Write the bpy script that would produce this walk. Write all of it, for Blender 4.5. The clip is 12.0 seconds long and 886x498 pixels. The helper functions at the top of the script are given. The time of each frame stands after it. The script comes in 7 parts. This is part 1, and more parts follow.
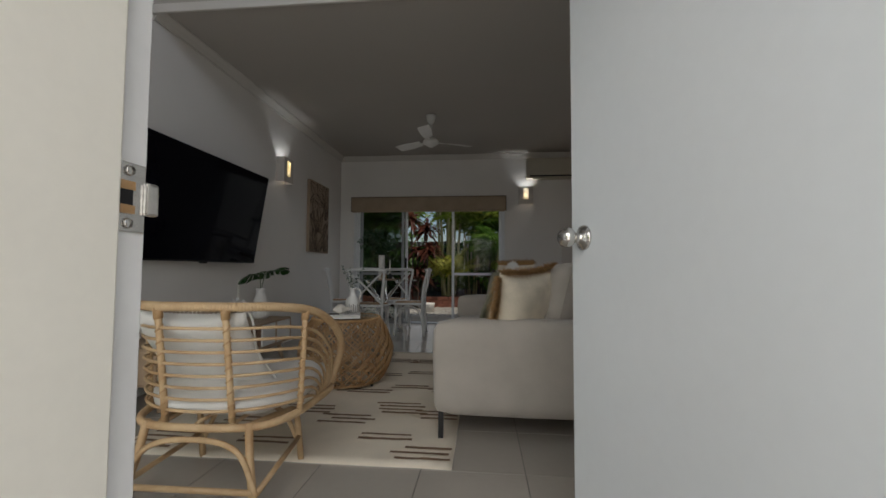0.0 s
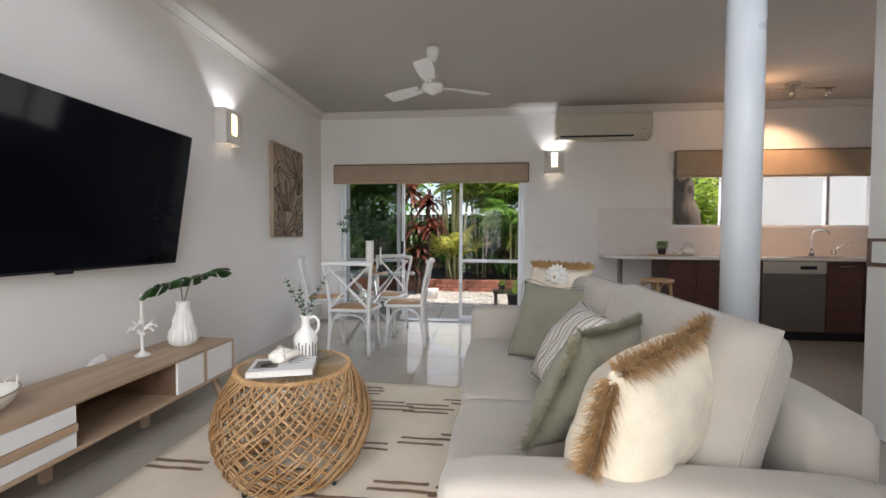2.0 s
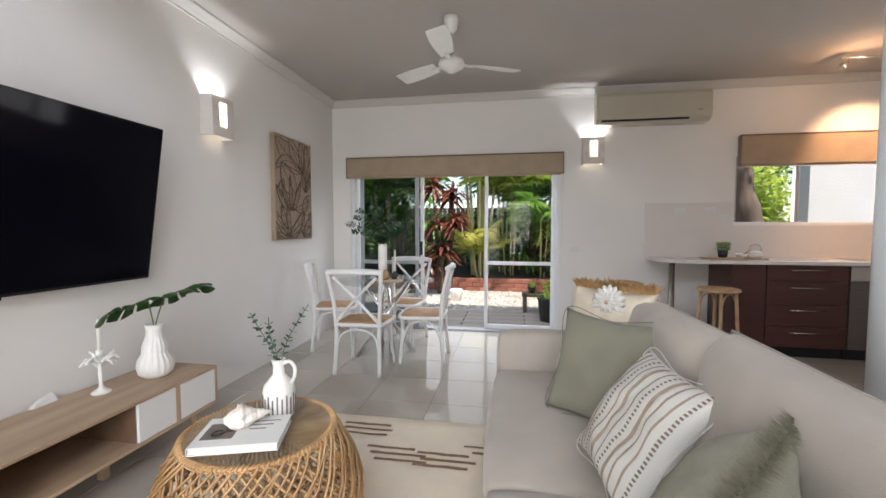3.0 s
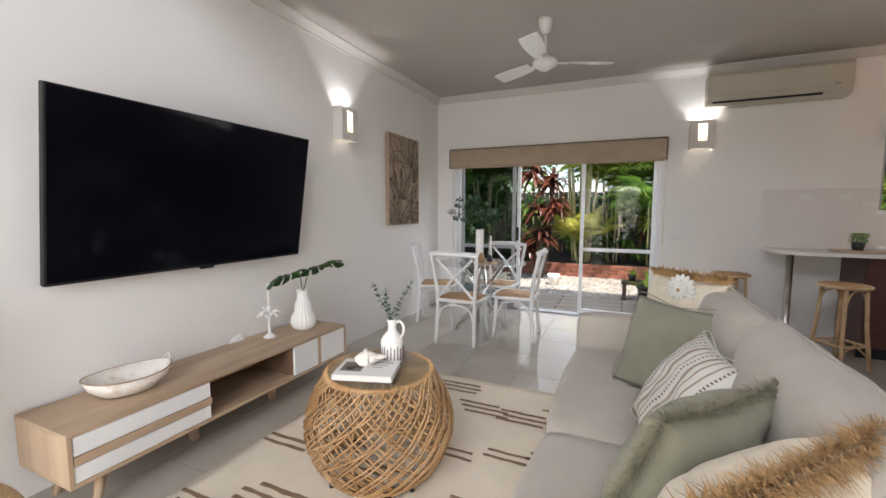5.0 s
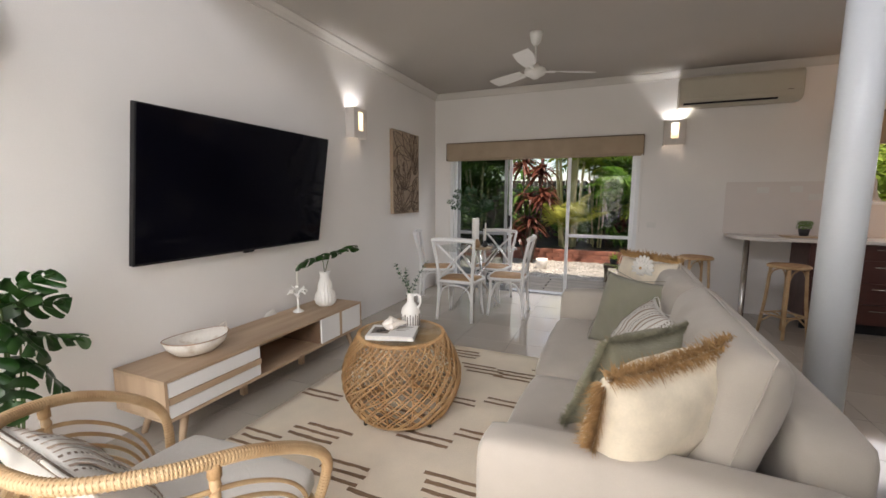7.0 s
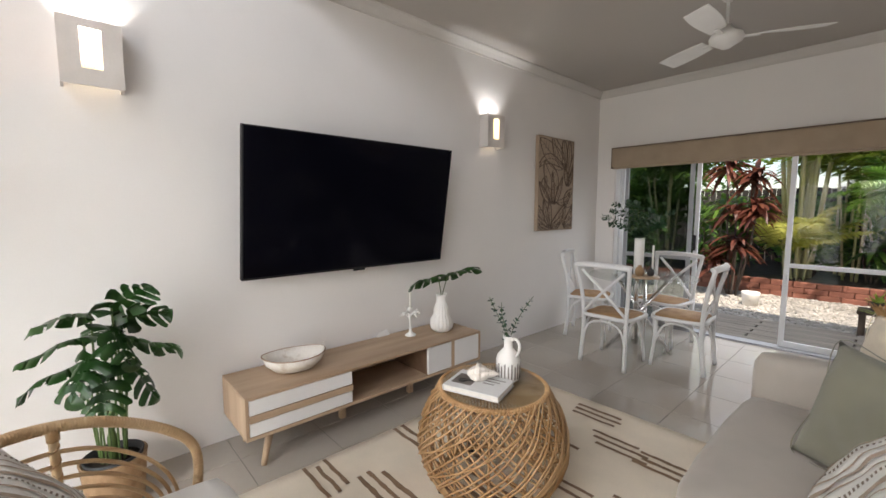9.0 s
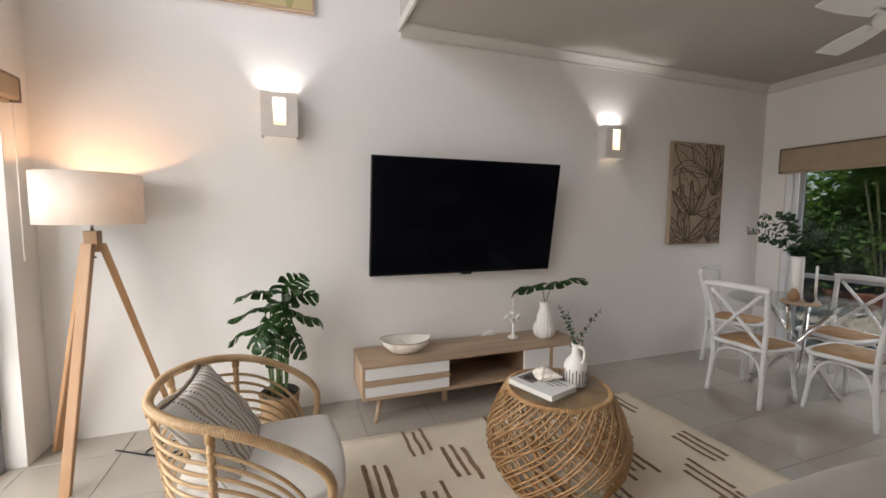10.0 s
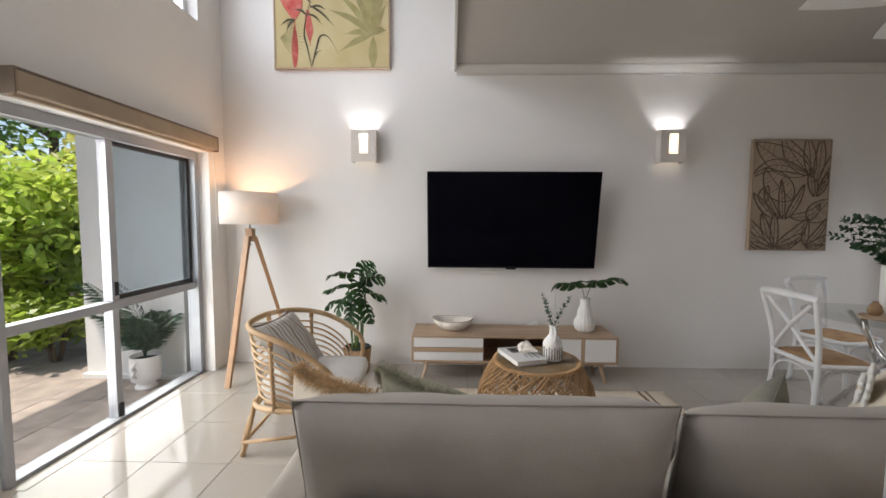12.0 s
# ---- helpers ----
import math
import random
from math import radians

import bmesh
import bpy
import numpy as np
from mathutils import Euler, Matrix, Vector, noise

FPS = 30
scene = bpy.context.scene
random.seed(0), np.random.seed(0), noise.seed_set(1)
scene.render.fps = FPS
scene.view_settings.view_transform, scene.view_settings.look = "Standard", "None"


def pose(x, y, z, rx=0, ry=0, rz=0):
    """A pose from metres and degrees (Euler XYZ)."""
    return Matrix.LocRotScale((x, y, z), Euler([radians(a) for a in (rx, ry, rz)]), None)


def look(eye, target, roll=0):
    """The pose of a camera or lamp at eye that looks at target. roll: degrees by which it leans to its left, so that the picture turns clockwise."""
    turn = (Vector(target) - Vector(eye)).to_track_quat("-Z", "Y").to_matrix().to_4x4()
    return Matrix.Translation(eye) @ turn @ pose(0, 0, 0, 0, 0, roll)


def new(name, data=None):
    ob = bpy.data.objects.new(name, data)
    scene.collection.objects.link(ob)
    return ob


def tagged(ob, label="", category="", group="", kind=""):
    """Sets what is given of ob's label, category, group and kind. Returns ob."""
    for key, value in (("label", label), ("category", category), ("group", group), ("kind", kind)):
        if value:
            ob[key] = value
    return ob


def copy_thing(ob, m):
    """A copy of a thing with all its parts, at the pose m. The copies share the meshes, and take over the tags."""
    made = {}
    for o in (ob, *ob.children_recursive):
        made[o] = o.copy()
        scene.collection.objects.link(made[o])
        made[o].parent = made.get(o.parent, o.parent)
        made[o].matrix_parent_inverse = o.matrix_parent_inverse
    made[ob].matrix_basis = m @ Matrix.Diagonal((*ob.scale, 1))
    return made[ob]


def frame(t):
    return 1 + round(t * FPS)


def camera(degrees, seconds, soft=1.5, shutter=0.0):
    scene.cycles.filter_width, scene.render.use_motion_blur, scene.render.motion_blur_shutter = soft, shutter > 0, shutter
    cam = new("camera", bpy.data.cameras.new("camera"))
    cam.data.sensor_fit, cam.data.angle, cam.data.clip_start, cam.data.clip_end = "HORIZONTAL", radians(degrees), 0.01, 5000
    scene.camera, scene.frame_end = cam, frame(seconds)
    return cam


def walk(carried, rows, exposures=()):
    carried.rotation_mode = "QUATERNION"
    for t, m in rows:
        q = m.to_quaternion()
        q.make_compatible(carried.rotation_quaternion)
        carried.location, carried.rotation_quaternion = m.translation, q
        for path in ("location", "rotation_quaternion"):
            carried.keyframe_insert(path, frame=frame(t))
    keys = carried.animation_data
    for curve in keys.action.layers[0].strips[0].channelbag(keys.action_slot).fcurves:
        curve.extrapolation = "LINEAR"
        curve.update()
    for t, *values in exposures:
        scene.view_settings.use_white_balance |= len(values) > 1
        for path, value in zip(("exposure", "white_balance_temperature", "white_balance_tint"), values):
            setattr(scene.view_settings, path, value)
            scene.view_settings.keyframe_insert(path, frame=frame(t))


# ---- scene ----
cam = camera(94.4, 12.0, soft=1.6)
PATH = [
    (0, (-0.094, 0.156, 0.966), (-0.286, 2.144, 1.064), 0.3),
    (0.5, (-0.165, 0.520, 0.968), (-0.368, 2.509, 1.023), 0.4),
    (1, (-0.216, 0.866, 1.024), (-0.424, 2.855, 1.037), 0.4),
    (1.5, (-0.248, 1.224, 1.110), (-0.458, 3.213, 1.086), 0.3),
    (2, (-0.262, 1.567, 1.225), (-0.47, 3.555, 1.166), 0.3),
    (2.5, (-0.293, 1.92, 1.305), (-0.526, 3.905, 1.219), 0.1),
    (3.5, (-0.235, 2.24, 1.355), (-0.722, 4.176, 1.232), 0.1),
    (4.5, (-0.122, 2.026, 1.371), (-0.875, 3.872, 1.206), 0.2),
    (5, (-0.078, 1.801, 1.392), (-0.893, 3.618, 1.203), 0.2),
    (5.5, (-0.041, 1.561, 1.428), (-0.857, 3.373, 1.209), 0.4),
    (6, (-0.014, 1.368, 1.435), (-0.792, 3.195, 1.196), 0.3),
    (6.5, (0.016, 1.263, 1.442), (-0.729, 3.102, 1.187), 0.3),
    (7.5, (-0.006, 1.385, 1.436), (-0.84, 3.195, 1.186), 0.1),
    (8.5, (-0.014, 1.824, 1.437), (-1.199, 3.418, 1.204), 0.0),
    (9, (0.104, 2.014, 1.468), (-1.369, 3.352, 1.272), 0.0),
    (9.5, (0.341, 2.112, 1.480), (-1.375, 3.126, 1.319), 0.1),
    (10, (0.628, 2.229, 1.508), (-1.246, 2.906, 1.344), 0.3),
    (10.5, (0.87, 2.396, 1.490), (-1.086, 2.794, 1.354), 0.3),
    (11, (1.112, 2.571, 1.477), (-0.875, 2.76, 1.349), 0.2),
    (11.5, (1.349, 2.77, 1.474), (-0.646, 2.811, 1.337), 0.3),
    (12, (1.485, 3.029, 1.487), (-0.509, 2.979, 1.349), 0.3),
]
EXPOSURE = [(0, -1.15, 6600, 11), (0.5, -0.85, 7050, 16), (1.0, -0.14, 6950, 16), (1.5, 0.3, 6500, 15), (2.5, 1.15, 6450, 14), (4.5, 1.1, 6600, 15), (5.5, 0.93, 6650, 15), (6.5, 0.66, 7000, 17), (8.5, 0.82, 6750, 15), (10.5, 0.48, 7000, 16), (12, 0.56, 6650, 14)]
walk(cam, [(t, look(eye, target, roll)) for t, eye, target, roll in PATH], EXPOSURE)

# world and sun
world = bpy.data.worlds.new("world")
scene.world = world
world.use_nodes = True
wn = world.node_tree
sky = wn.nodes.new("ShaderNodeTexSky")
sky.sky_type = "NISHITA"
sky.sun_disc = False
sky.sun_elevation, sky.sun_rotation = radians(66), radians(138)
wn.nodes["Background"].inputs[1].default_value = 0.15
wn.links.new(sky.outputs[0], wn.nodes["Background"].inputs[0])


def lamp(name, kind, energy, m, color=(1, 1, 1), size=0.1, size_y=None, spread=None):
    data = bpy.data.lights.new(name, kind)
    data.energy, data.color = energy, color
    if kind == "AREA":
        data.shape, data.size, data.size_y = "RECTANGLE", size, size_y or size
        if spread:
            data.spread = radians(spread)
    elif kind == "SUN":
        data.angle = radians(size)
    else:
        data.shadow_soft_size = size
    ob = new(name, data)
    ob.matrix_world = m
    return ob


# the sun comes over the garden behind the sliding door
lamp("sun", "SUN", 5.0, look((2.5, 4.6, 12.0), (-1.0, 8.5, 0)), (1.0, 0.94, 0.84), 0.6)
# sky light standing in the openings; the sky_over_ lamps are added fill outside
lamp("sky_back_door", "AREA", 8, look((-1.06, 7.66, 1.05), (-1.06, 0, 0.2)), (0.93, 0.97, 1.0), 2.6, 1.95, 160)
# added lamp above the door, kept out of the floor reflection
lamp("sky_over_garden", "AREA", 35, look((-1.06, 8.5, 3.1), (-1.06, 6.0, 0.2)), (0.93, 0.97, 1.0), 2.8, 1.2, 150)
lamp("sky_front_window", "AREA", 29, look((-1.5, 0.465, 1.05), (-1.48, 6, 0.6)), (0.95, 1.0, 0.97), 1.6, 1.95, 160)
lamp("sky_entry", "AREA", 22, look((0.12, -0.28, 1.1), (-0.25, 6, 1.0)), (1, 0.985, 0.94), 1.0, 1.9)
# added lamp that brightens the entry door and jamb from above
lamp("sky_over_porch", "AREA", 26, look((-0.4, -0.85, 2.3), (-0.4, 0.65, 0.95)), (1, 0.99, 0.96), 1.6, 1.0, 130)
lamp("sky_high_window", "AREA", 61, look((-0.3, 0.40, 3.9), (-0.6, 5, 2.2)), (0.82, 0.9, 1.0), 3.6, 1.1)
lamp("sky_kitchen_window", "AREA", 14, look((3.35, 7.66, 1.72), (3.3, 0, 1.2)), (1, 0.98, 0.95), 2.2, 0.65)

# ---- materials ----
def material(name, color, rough=0.6, metal=0.0, var=0.12, scale=4.0, bump=0.0, bscale=80.0, second=None,
             spec=0.5, random=0.0, sheen=0.0, coat=0.0, stretch=(1, 1, 1), roughvar=0.08, mixmin=0.35, mixmax=0.7, transl=0.0):
    m = bpy.data.materials.new(name)
    m.use_nodes = True
    t = m.node_tree
    n, k = t.nodes, t.links
    b = n["Principled BSDF"]
    b.inputs["Roughness"].default_value, b.inputs["Metallic"].default_value = rough, metal
    b.inputs["Specular IOR Level"].default_value = spec
    if sheen:
        b.inputs["Sheen Weight"].default_value = sheen
    if coat:
        b.inputs["Coat Weight"].default_value, b.inputs["Coat Roughness"].default_value = coat, 0.08
    co = n.new("ShaderNodeTexCoord")
    mp = n.new("ShaderNodeMapping")
    mp.inputs["Scale"].default_value = stretch
    k.new(co.outputs["Object"], mp.inputs["Vector"])
    big, fine = n.new("ShaderNodeTexNoise"), n.new("ShaderNodeTexNoise")
    big.inputs["Scale"].default_value, fine.inputs["Scale"].default_value = scale, bscale
    big.inputs["Detail"].default_value = 5
    for q in (big, fine):
        k.new(mp.outputs[0], q.inputs["Vector"])
    ramp = n.new("ShaderNodeMapRange")
    ramp.inputs[1].default_value, ramp.inputs[2].default_value = mixmin, mixmax
    k.new(big.outputs["Fac"], ramp.inputs[0])
    c2 = second or tuple(max(0, c * (1 - var)) for c in color)
    mix = n.new("ShaderNodeMix")
    mix.data_type = "RGBA"
    mix.inputs[6].default_value, mix.inputs[7].default_value = (*color, 1), (*c2, 1)
    k.new(ramp.outputs[0], mix.inputs[0])
    fm = n.new("ShaderNodeHueSaturation")
    fv = n.new("ShaderNodeMapRange")
    fv.inputs[3].default_value, fv.inputs[4].default_value = 1 - var * 0.5, 1 + var * 0.5
    k.new(fine.outputs["Fac"], fv.inputs[0])
    k.new(mix.outputs[2], fm.inputs["Color"])
    if random:
        oi = n.new("ShaderNodeObjectInfo")
        ge = n.new("ShaderNodeNewGeometry")
        ad = n.new("ShaderNodeMath")
        k.new(oi.outputs["Random"], ad.inputs[0])
        k.new(ge.outputs["Random Per Island"], ad.inputs[1])
        rv = n.new("ShaderNodeMapRange")
        rv.inputs[2].default_value = 2.0
        rv.inputs[3].default_value, rv.inputs[4].default_value = 1 - random, 1 + random
        k.new(ad.outputs[0], rv.inputs[0])
        mu = n.new("ShaderNodeMath")
        mu.operation = "MULTIPLY"
        k.new(rv.outputs[0], mu.inputs[0])
        k.new(fv.outputs[0], mu.inputs[1])
        k.new(mu.outputs[0], fm.inputs["Value"])
    else:
        k.new(fv.outputs[0], fm.inputs["Value"])
    k.new(fm.outputs[0], b.inputs["Base Color"])
    rr = n.new("ShaderNodeMapRange")
    rr.inputs[3].default_value, rr.inputs[4].default_value = max(0.0, rough - roughvar), min(1, rough + roughvar)
    k.new(big.outputs["Fac"], rr.inputs[0])
    k.new(rr.outputs[0], b.inputs["Roughness"])
    if bump:
        bp = n.new("ShaderNodeBump")
        bp.inputs["Strength"].default_value, bp.inputs["Distance"].default_value = bump, 0.004
        k.new(fine.outputs["Fac"], bp.inputs["Height"])
        k.new(bp.outputs[0], b.inputs["Normal"])
    if transl:
        tr = n.new("ShaderNodeBsdfTranslucent")
        ms = n.new("ShaderNodeMixShader")
        ms.inputs[0].default_value = transl
        k.new(fm.outputs[0], tr.inputs["Color"])
        k.new(b.outputs[0], ms.inputs[1])
        k.new(tr.outputs[0], ms.inputs[2])
        k.new(ms.outputs[0], n["Material Output"].inputs[0])
    return m


def woven(m, freq, strength=0.4, axis=(0, 2)):
    """Fabric weave: two crossed waves as relief."""
    t = m.node_tree
    n, k = t.nodes, t.links
    co = n.new("ShaderNodeTexCoord")
    waves = []
    for d in ("X", "Z") if axis == (0, 2) else ("X", "Y"):
        w = n.new("ShaderNodeTexWave")
        w.bands_direction = d
        w.inputs["Scale"].default_value, w.inputs["Distortion"].default_value = freq, 1.5
        k.new(co.outputs["Object"], w.inputs["Vector"])
        waves.append(w)
    a = n.new("ShaderNodeMath")
    k.new(waves[0].outputs["Fac"], a.inputs[0])
    k.new(waves[1].outputs["Fac"], a.inputs[1])
    bp = n.new("ShaderNodeBump")
    bp.inputs["Strength"].default_value, bp.inputs["Distance"].default_value = strength, 0.002
    k.new(a.outputs[0], bp.inputs["Height"])
    k.new(bp.outputs[0], n["Principled BSDF"].inputs["Normal"])
    return m


def glass(name, tint=(1, 1, 1), rough=0.0, clear=0.94):
    m = bpy.data.materials.new(name)
    m.use_nodes = True
    n, k = m.node_tree.nodes, m.node_tree.links
    n.remove(n["Principled BSDF"])
    tr, gl, lw, mx = (n.new("ShaderNodeBsdfTransparent"), n.new("ShaderNodeBsdfGlossy"), n.new("ShaderNodeLayerWeight"), n.new("ShaderNodeMixShader"))
    pw, fr = n.new("ShaderNodeMath"), n.new("ShaderNodeMapRange")
    pw.operation, pw.inputs[1].default_value = "POWER", 4.0
    fr.inputs[3].default_value, fr.inputs[4].default_value = 0.008, 0.4
    tr.inputs[0].default_value = (*[c * clear for c in tint], 1)
    gl.inputs["Roughness"].default_value = rough
    k.new(lw.outputs["Facing"], pw.inputs[0])
    k.new(pw.outputs[0], fr.inputs[0])
    k.new(fr.outputs[0], mx.inputs[0])
    k.new(tr.outputs[0], mx.inputs[1])
    k.new(gl.outputs[0], mx.inputs[2])
    k.new(mx.outputs[0], n["Material Output"].inputs[0])
    return m


def glow(name, color, strength):
    m = bpy.data.materials.new(name)
    m.use_nodes = True
    b = m.node_tree.nodes["Principled BSDF"]
    b.inputs["Base Color"].default_value = (*color, 1)
    b.inputs["Emission Color"].default_value = (*color, 1)
    b.inputs["Emission Strength"].default_value = strength
    return m


PLASTER = material("white_plaster", (0.80, 0.775, 0.75), 0.75, var=0.05, scale=1.2, bump=0.12, bscale=160)
# white ceiling; its dimness is put into this grey base colour
CEILING = material("ceiling_paint_dimmed", (0.44, 0.41, 0.375), 0.85, var=0.04, scale=0.8, bump=0.06, bscale=120)
# white cornice and trim, colour lowered so unlit stretches fade into the ceiling
CORNICE = material("cornice_paint_dimmed", (0.60, 0.575, 0.54), 0.6, var=0.03, scale=3)
TILE = material("polished_porcelain", (0.43, 0.39, 0.345), 0.085, var=0.07, scale=1.6, bscale=26, random=0.05, roughvar=0.04, spec=0.6)
GROUT = material("grout", (0.24, 0.22, 0.20), 0.9, var=0.3, scale=9)
RENDER = material("outside_render", (0.62, 0.62, 0.59), 0.85, var=0.08, scale=1.5, bump=0.3, bscale=90)
DOORPAINT = material("door_paint", (0.70, 0.735, 0.76), 0.42, var=0.04, scale=1.5, bump=0.03, bscale=30)
FRAMEPAINT = material("frame_paint", (0.80, 0.77, 0.69), 0.45, var=0.06, scale=3, bump=0.05, bscale=60)
ALU = material("white_powdercoat", (0.78, 0.79, 0.80), 0.35, var=0.05, scale=6)
ALUGREY = material("anodised_aluminium", (0.36, 0.37, 0.39), 0.45, metal=0.35, var=0.06, scale=8)
STEEL = material("brushed_steel", (0.62, 0.60, 0.57), 0.22, metal=1.0, var=0.12, scale=9, bscale=140, stretch=(1, 1, 14))
CHROME = material("chrome", (0.80, 0.80, 0.81), 0.08, metal=1.0, var=0.05, scale=10, roughvar=0.03)
BLACKPL = material("black_plastic", (0.014, 0.014, 0.016), 0.45, var=0.2, scale=12, spec=0.25)
SCREEN = material("tv_screen", (0.003, 0.003, 0.006), 0.07, var=0.2, scale=2, roughvar=0.02, spec=0.07)
WHITEPL = material("white_plastic", (0.72, 0.71, 0.68), 0.38, var=0.04, scale=10)
BLIND = material("blind_fabric", (0.46, 0.36, 0.26), 0.9, var=0.1, scale=6, bump=0.3, bscale=320, transl=0.15)
BLINDTRIM = material("blind_trim", (0.20, 0.15, 0.11), 0.6, var=0.1, scale=10)
CLEAR = glass("clear_glass")
TINTED = glass("screen_glass", (0.74, 0.76, 0.76), clear=1.0)
MESHGREY = glass("fly_screen_glass", (0.72, 0.76, 0.79), clear=0.95)
TABLEGLASS = glass("table_glass", (0.97, 0.985, 0.97))

def wood(name, a, b, rough=0.5, axis="Y", freq=9.0, dist=5.0):
    m = material(name, a, rough, var=0.16, scale=3.0, second=b, bump=0.12, bscale=70,
                 stretch={"X": (0.25, 3, 3), "Y": (3, 0.25, 3), "Z": (3, 3, 0.25)}[axis], random=0.06, mixmin=0.3, mixmax=0.72)
    return m


OAK = wood("oak_laminate", (0.50, 0.365, 0.25), (0.355, 0.245, 0.16), 0.5, "Y")
OAKX = wood("oak_laminate_cross", (0.51, 0.37, 0.25), (0.38, 0.26, 0.17), 0.5, "Z")
# darker oak: console back and dividers, switch board backing
OAKDARK = wood("oak_darker", (0.20, 0.12, 0.075), (0.13, 0.075, 0.045), 0.55, "Y")
BEECH = wood("lamp_wood", (0.52, 0.30, 0.16), (0.40, 0.22, 0.11), 0.42, "Z")
WHITELAC = material("white_lacquer", (0.80, 0.80, 0.80), 0.35, var=0.03, scale=4)
RATTAN = material("rattan", (0.56, 0.395, 0.225), 0.48, var=0.22, scale=7, second=(0.40, 0.24, 0.115), bump=0.25, bscale=90, random=0.10)
RATTANDARK = material("rattan_wrap", (0.47, 0.29, 0.14), 0.55, var=0.25, scale=16, second=(0.33, 0.19, 0.085), bump=0.4, bscale=160, random=0.10)
CANE = material("table_cane", (0.55, 0.345, 0.17), 0.5, var=0.28, scale=6, second=(0.36, 0.19, 0.07), bump=0.3, bscale=120, random=0.22)
REED = material("reed_top", (0.46, 0.31, 0.175), 0.55, var=0.3, scale=12, second=(0.33, 0.205, 0.105), bump=0.3, bscale=90, random=0.2)
SOFA = material("sofa_linen", (0.44, 0.395, 0.345), 0.92, var=0.10, scale=5, second=(0.39, 0.35, 0.305), sheen=0.25, bump=0.35, bscale=330)
LINEN = woven(material("white_linen", (0.78, 0.755, 0.71), 0.92, var=0.07, scale=5, sheen=0.2, bscale=200), 220, 0.4)
CREAM = woven(material("cream_raw_cotton", (0.76, 0.67, 0.53), 0.95, var=0.16, scale=14, sheen=0.2, bscale=130), 330, 0.3)
SAGE = woven(material("sage_linen", (0.235, 0.225, 0.165), 0.93, var=0.12, scale=6, sheen=0.2, bscale=220), 220, 0.4)
SAGE2 = woven(material("sage_washed_linen", (0.285, 0.27, 0.19), 0.93, var=0.22, scale=9, sheen=0.2, bscale=160), 200, 0.5)
JUTE = material("jute_fringe", (0.56, 0.35, 0.16), 0.9, var=0.6, scale=45, second=(0.27, 0.15, 0.06), random=0.25, bscale=90)
SAGEFRINGE = material("sage_fringe", (0.26, 0.245, 0.17), 0.95, var=0.3, scale=25, random=0.25)
RUGBASE = woven(material("rug_cotton", (0.86, 0.76, 0.62), 0.97, var=0.1, scale=4, bscale=120), 260, 0.35, (0, 1))
RUGSTRIPE = woven(material("rug_stripe", (0.30, 0.19, 0.115), 0.97, var=0.3, scale=14, bscale=120, random=0.12), 260, 0.35, (0, 1))
CERAMIC = material("white_ceramic", (0.82, 0.80, 0.765), 0.4, var=0.05, scale=8, bscale=60)
SPECKLE = material("speckled_stoneware", (0.74, 0.70, 0.64), 0.5, var=0.2, scale=16, second=(0.55, 0.47, 0.39), bscale=70, mixmin=0.55, mixmax=0.75)
BROWNRIM = material("bare_clay_rim", (0.36, 0.23, 0.15), 0.6, var=0.2, scale=20)
GREYSTRIPE = material("grey_glaze", (0.19, 0.16, 0.14), 0.5, var=0.2, scale=20)
PALMWHITE = material("white_painted_metal", (0.80, 0.79, 0.76), 0.5, var=0.06, scale=12)
WAX = material("candle_wax", (0.84, 0.82, 0.76), 0.45, var=0.03, scale=8)
SHELL = material("sea_shell", (0.82, 0.75, 0.67), 0.45, var=0.18, scale=22, second=(0.86, 0.80, 0.74), bump=0.3, bscale=50)
PAPER = material("book_cover", (0.74, 0.74, 0.73), 0.5, var=0.05, scale=10)
PAGES = material("book_pages", (0.78, 0.75, 0.69), 0.8, var=0.1, scale=60)
LEAFDARK = material("monstera_leaf", (0.011, 0.046, 0.009), 0.30, var=0.3, scale=6, second=(0.026, 0.085, 0.014), random=0.3, bscale=30, transl=0.12)
STEM = material("green_stem", (0.09, 0.15, 0.04), 0.5, var=0.2, scale=10)
EUCA = material("eucalyptus_leaf", (0.075, 0.145, 0.11), 0.6, var=0.3, scale=10, random=0.3, transl=0.1)
WHITEWOOD = material("white_painted_wood", (0.76, 0.755, 0.75), 0.45, var=0.07, scale=7, bump=0.08, bscale=50)
RUSH = material("woven_rush_seat", (0.46, 0.28, 0.14), 0.7, var=0.3, scale=16, second=(0.33, 0.18, 0.085), bump=0.6, bscale=110)
REDCAB = wood("red_brown_cabinet", (0.085, 0.030, 0.024), (0.055, 0.018, 0.015), 0.35, "X")
STONE = material("white_stone_top", (0.76, 0.73, 0.69), 0.2, var=0.06, scale=20, bscale=90)
SPLASH = material("splashback_glass", (0.74, 0.69, 0.66), 0.14, var=0.03, scale=3)
BLACKMETAL = material("black_metal", (0.02, 0.02, 0.02), 0.45, var=0.2, scale=12)
POTGREY = material("black_pot", (0.03, 0.03, 0.032), 0.6, var=0.3, scale=8)
SOIL = material("potting_soil", (0.05, 0.035, 0.025), 0.95, var=0.4, scale=30, bump=0.8, bscale=90)
BASKET = material("basket_weave", (0.42, 0.27, 0.15), 0.75, var=0.3, scale=20, second=(0.30, 0.18, 0.09), bump=0.7, bscale=70)
SHADE = material("lamp_shade_linen", (0.80, 0.76, 0.72), 0.9, var=0.05, scale=12, bscale=260, transl=0.30)
PLATE = material("pale_sconce_plaster", (0.66, 0.615, 0.57), 0.7, var=0.08, scale=9, bump=0.2, bscale=110)
BULB = glow("warm_bulb", (1.0, 0.72, 0.42), 6)
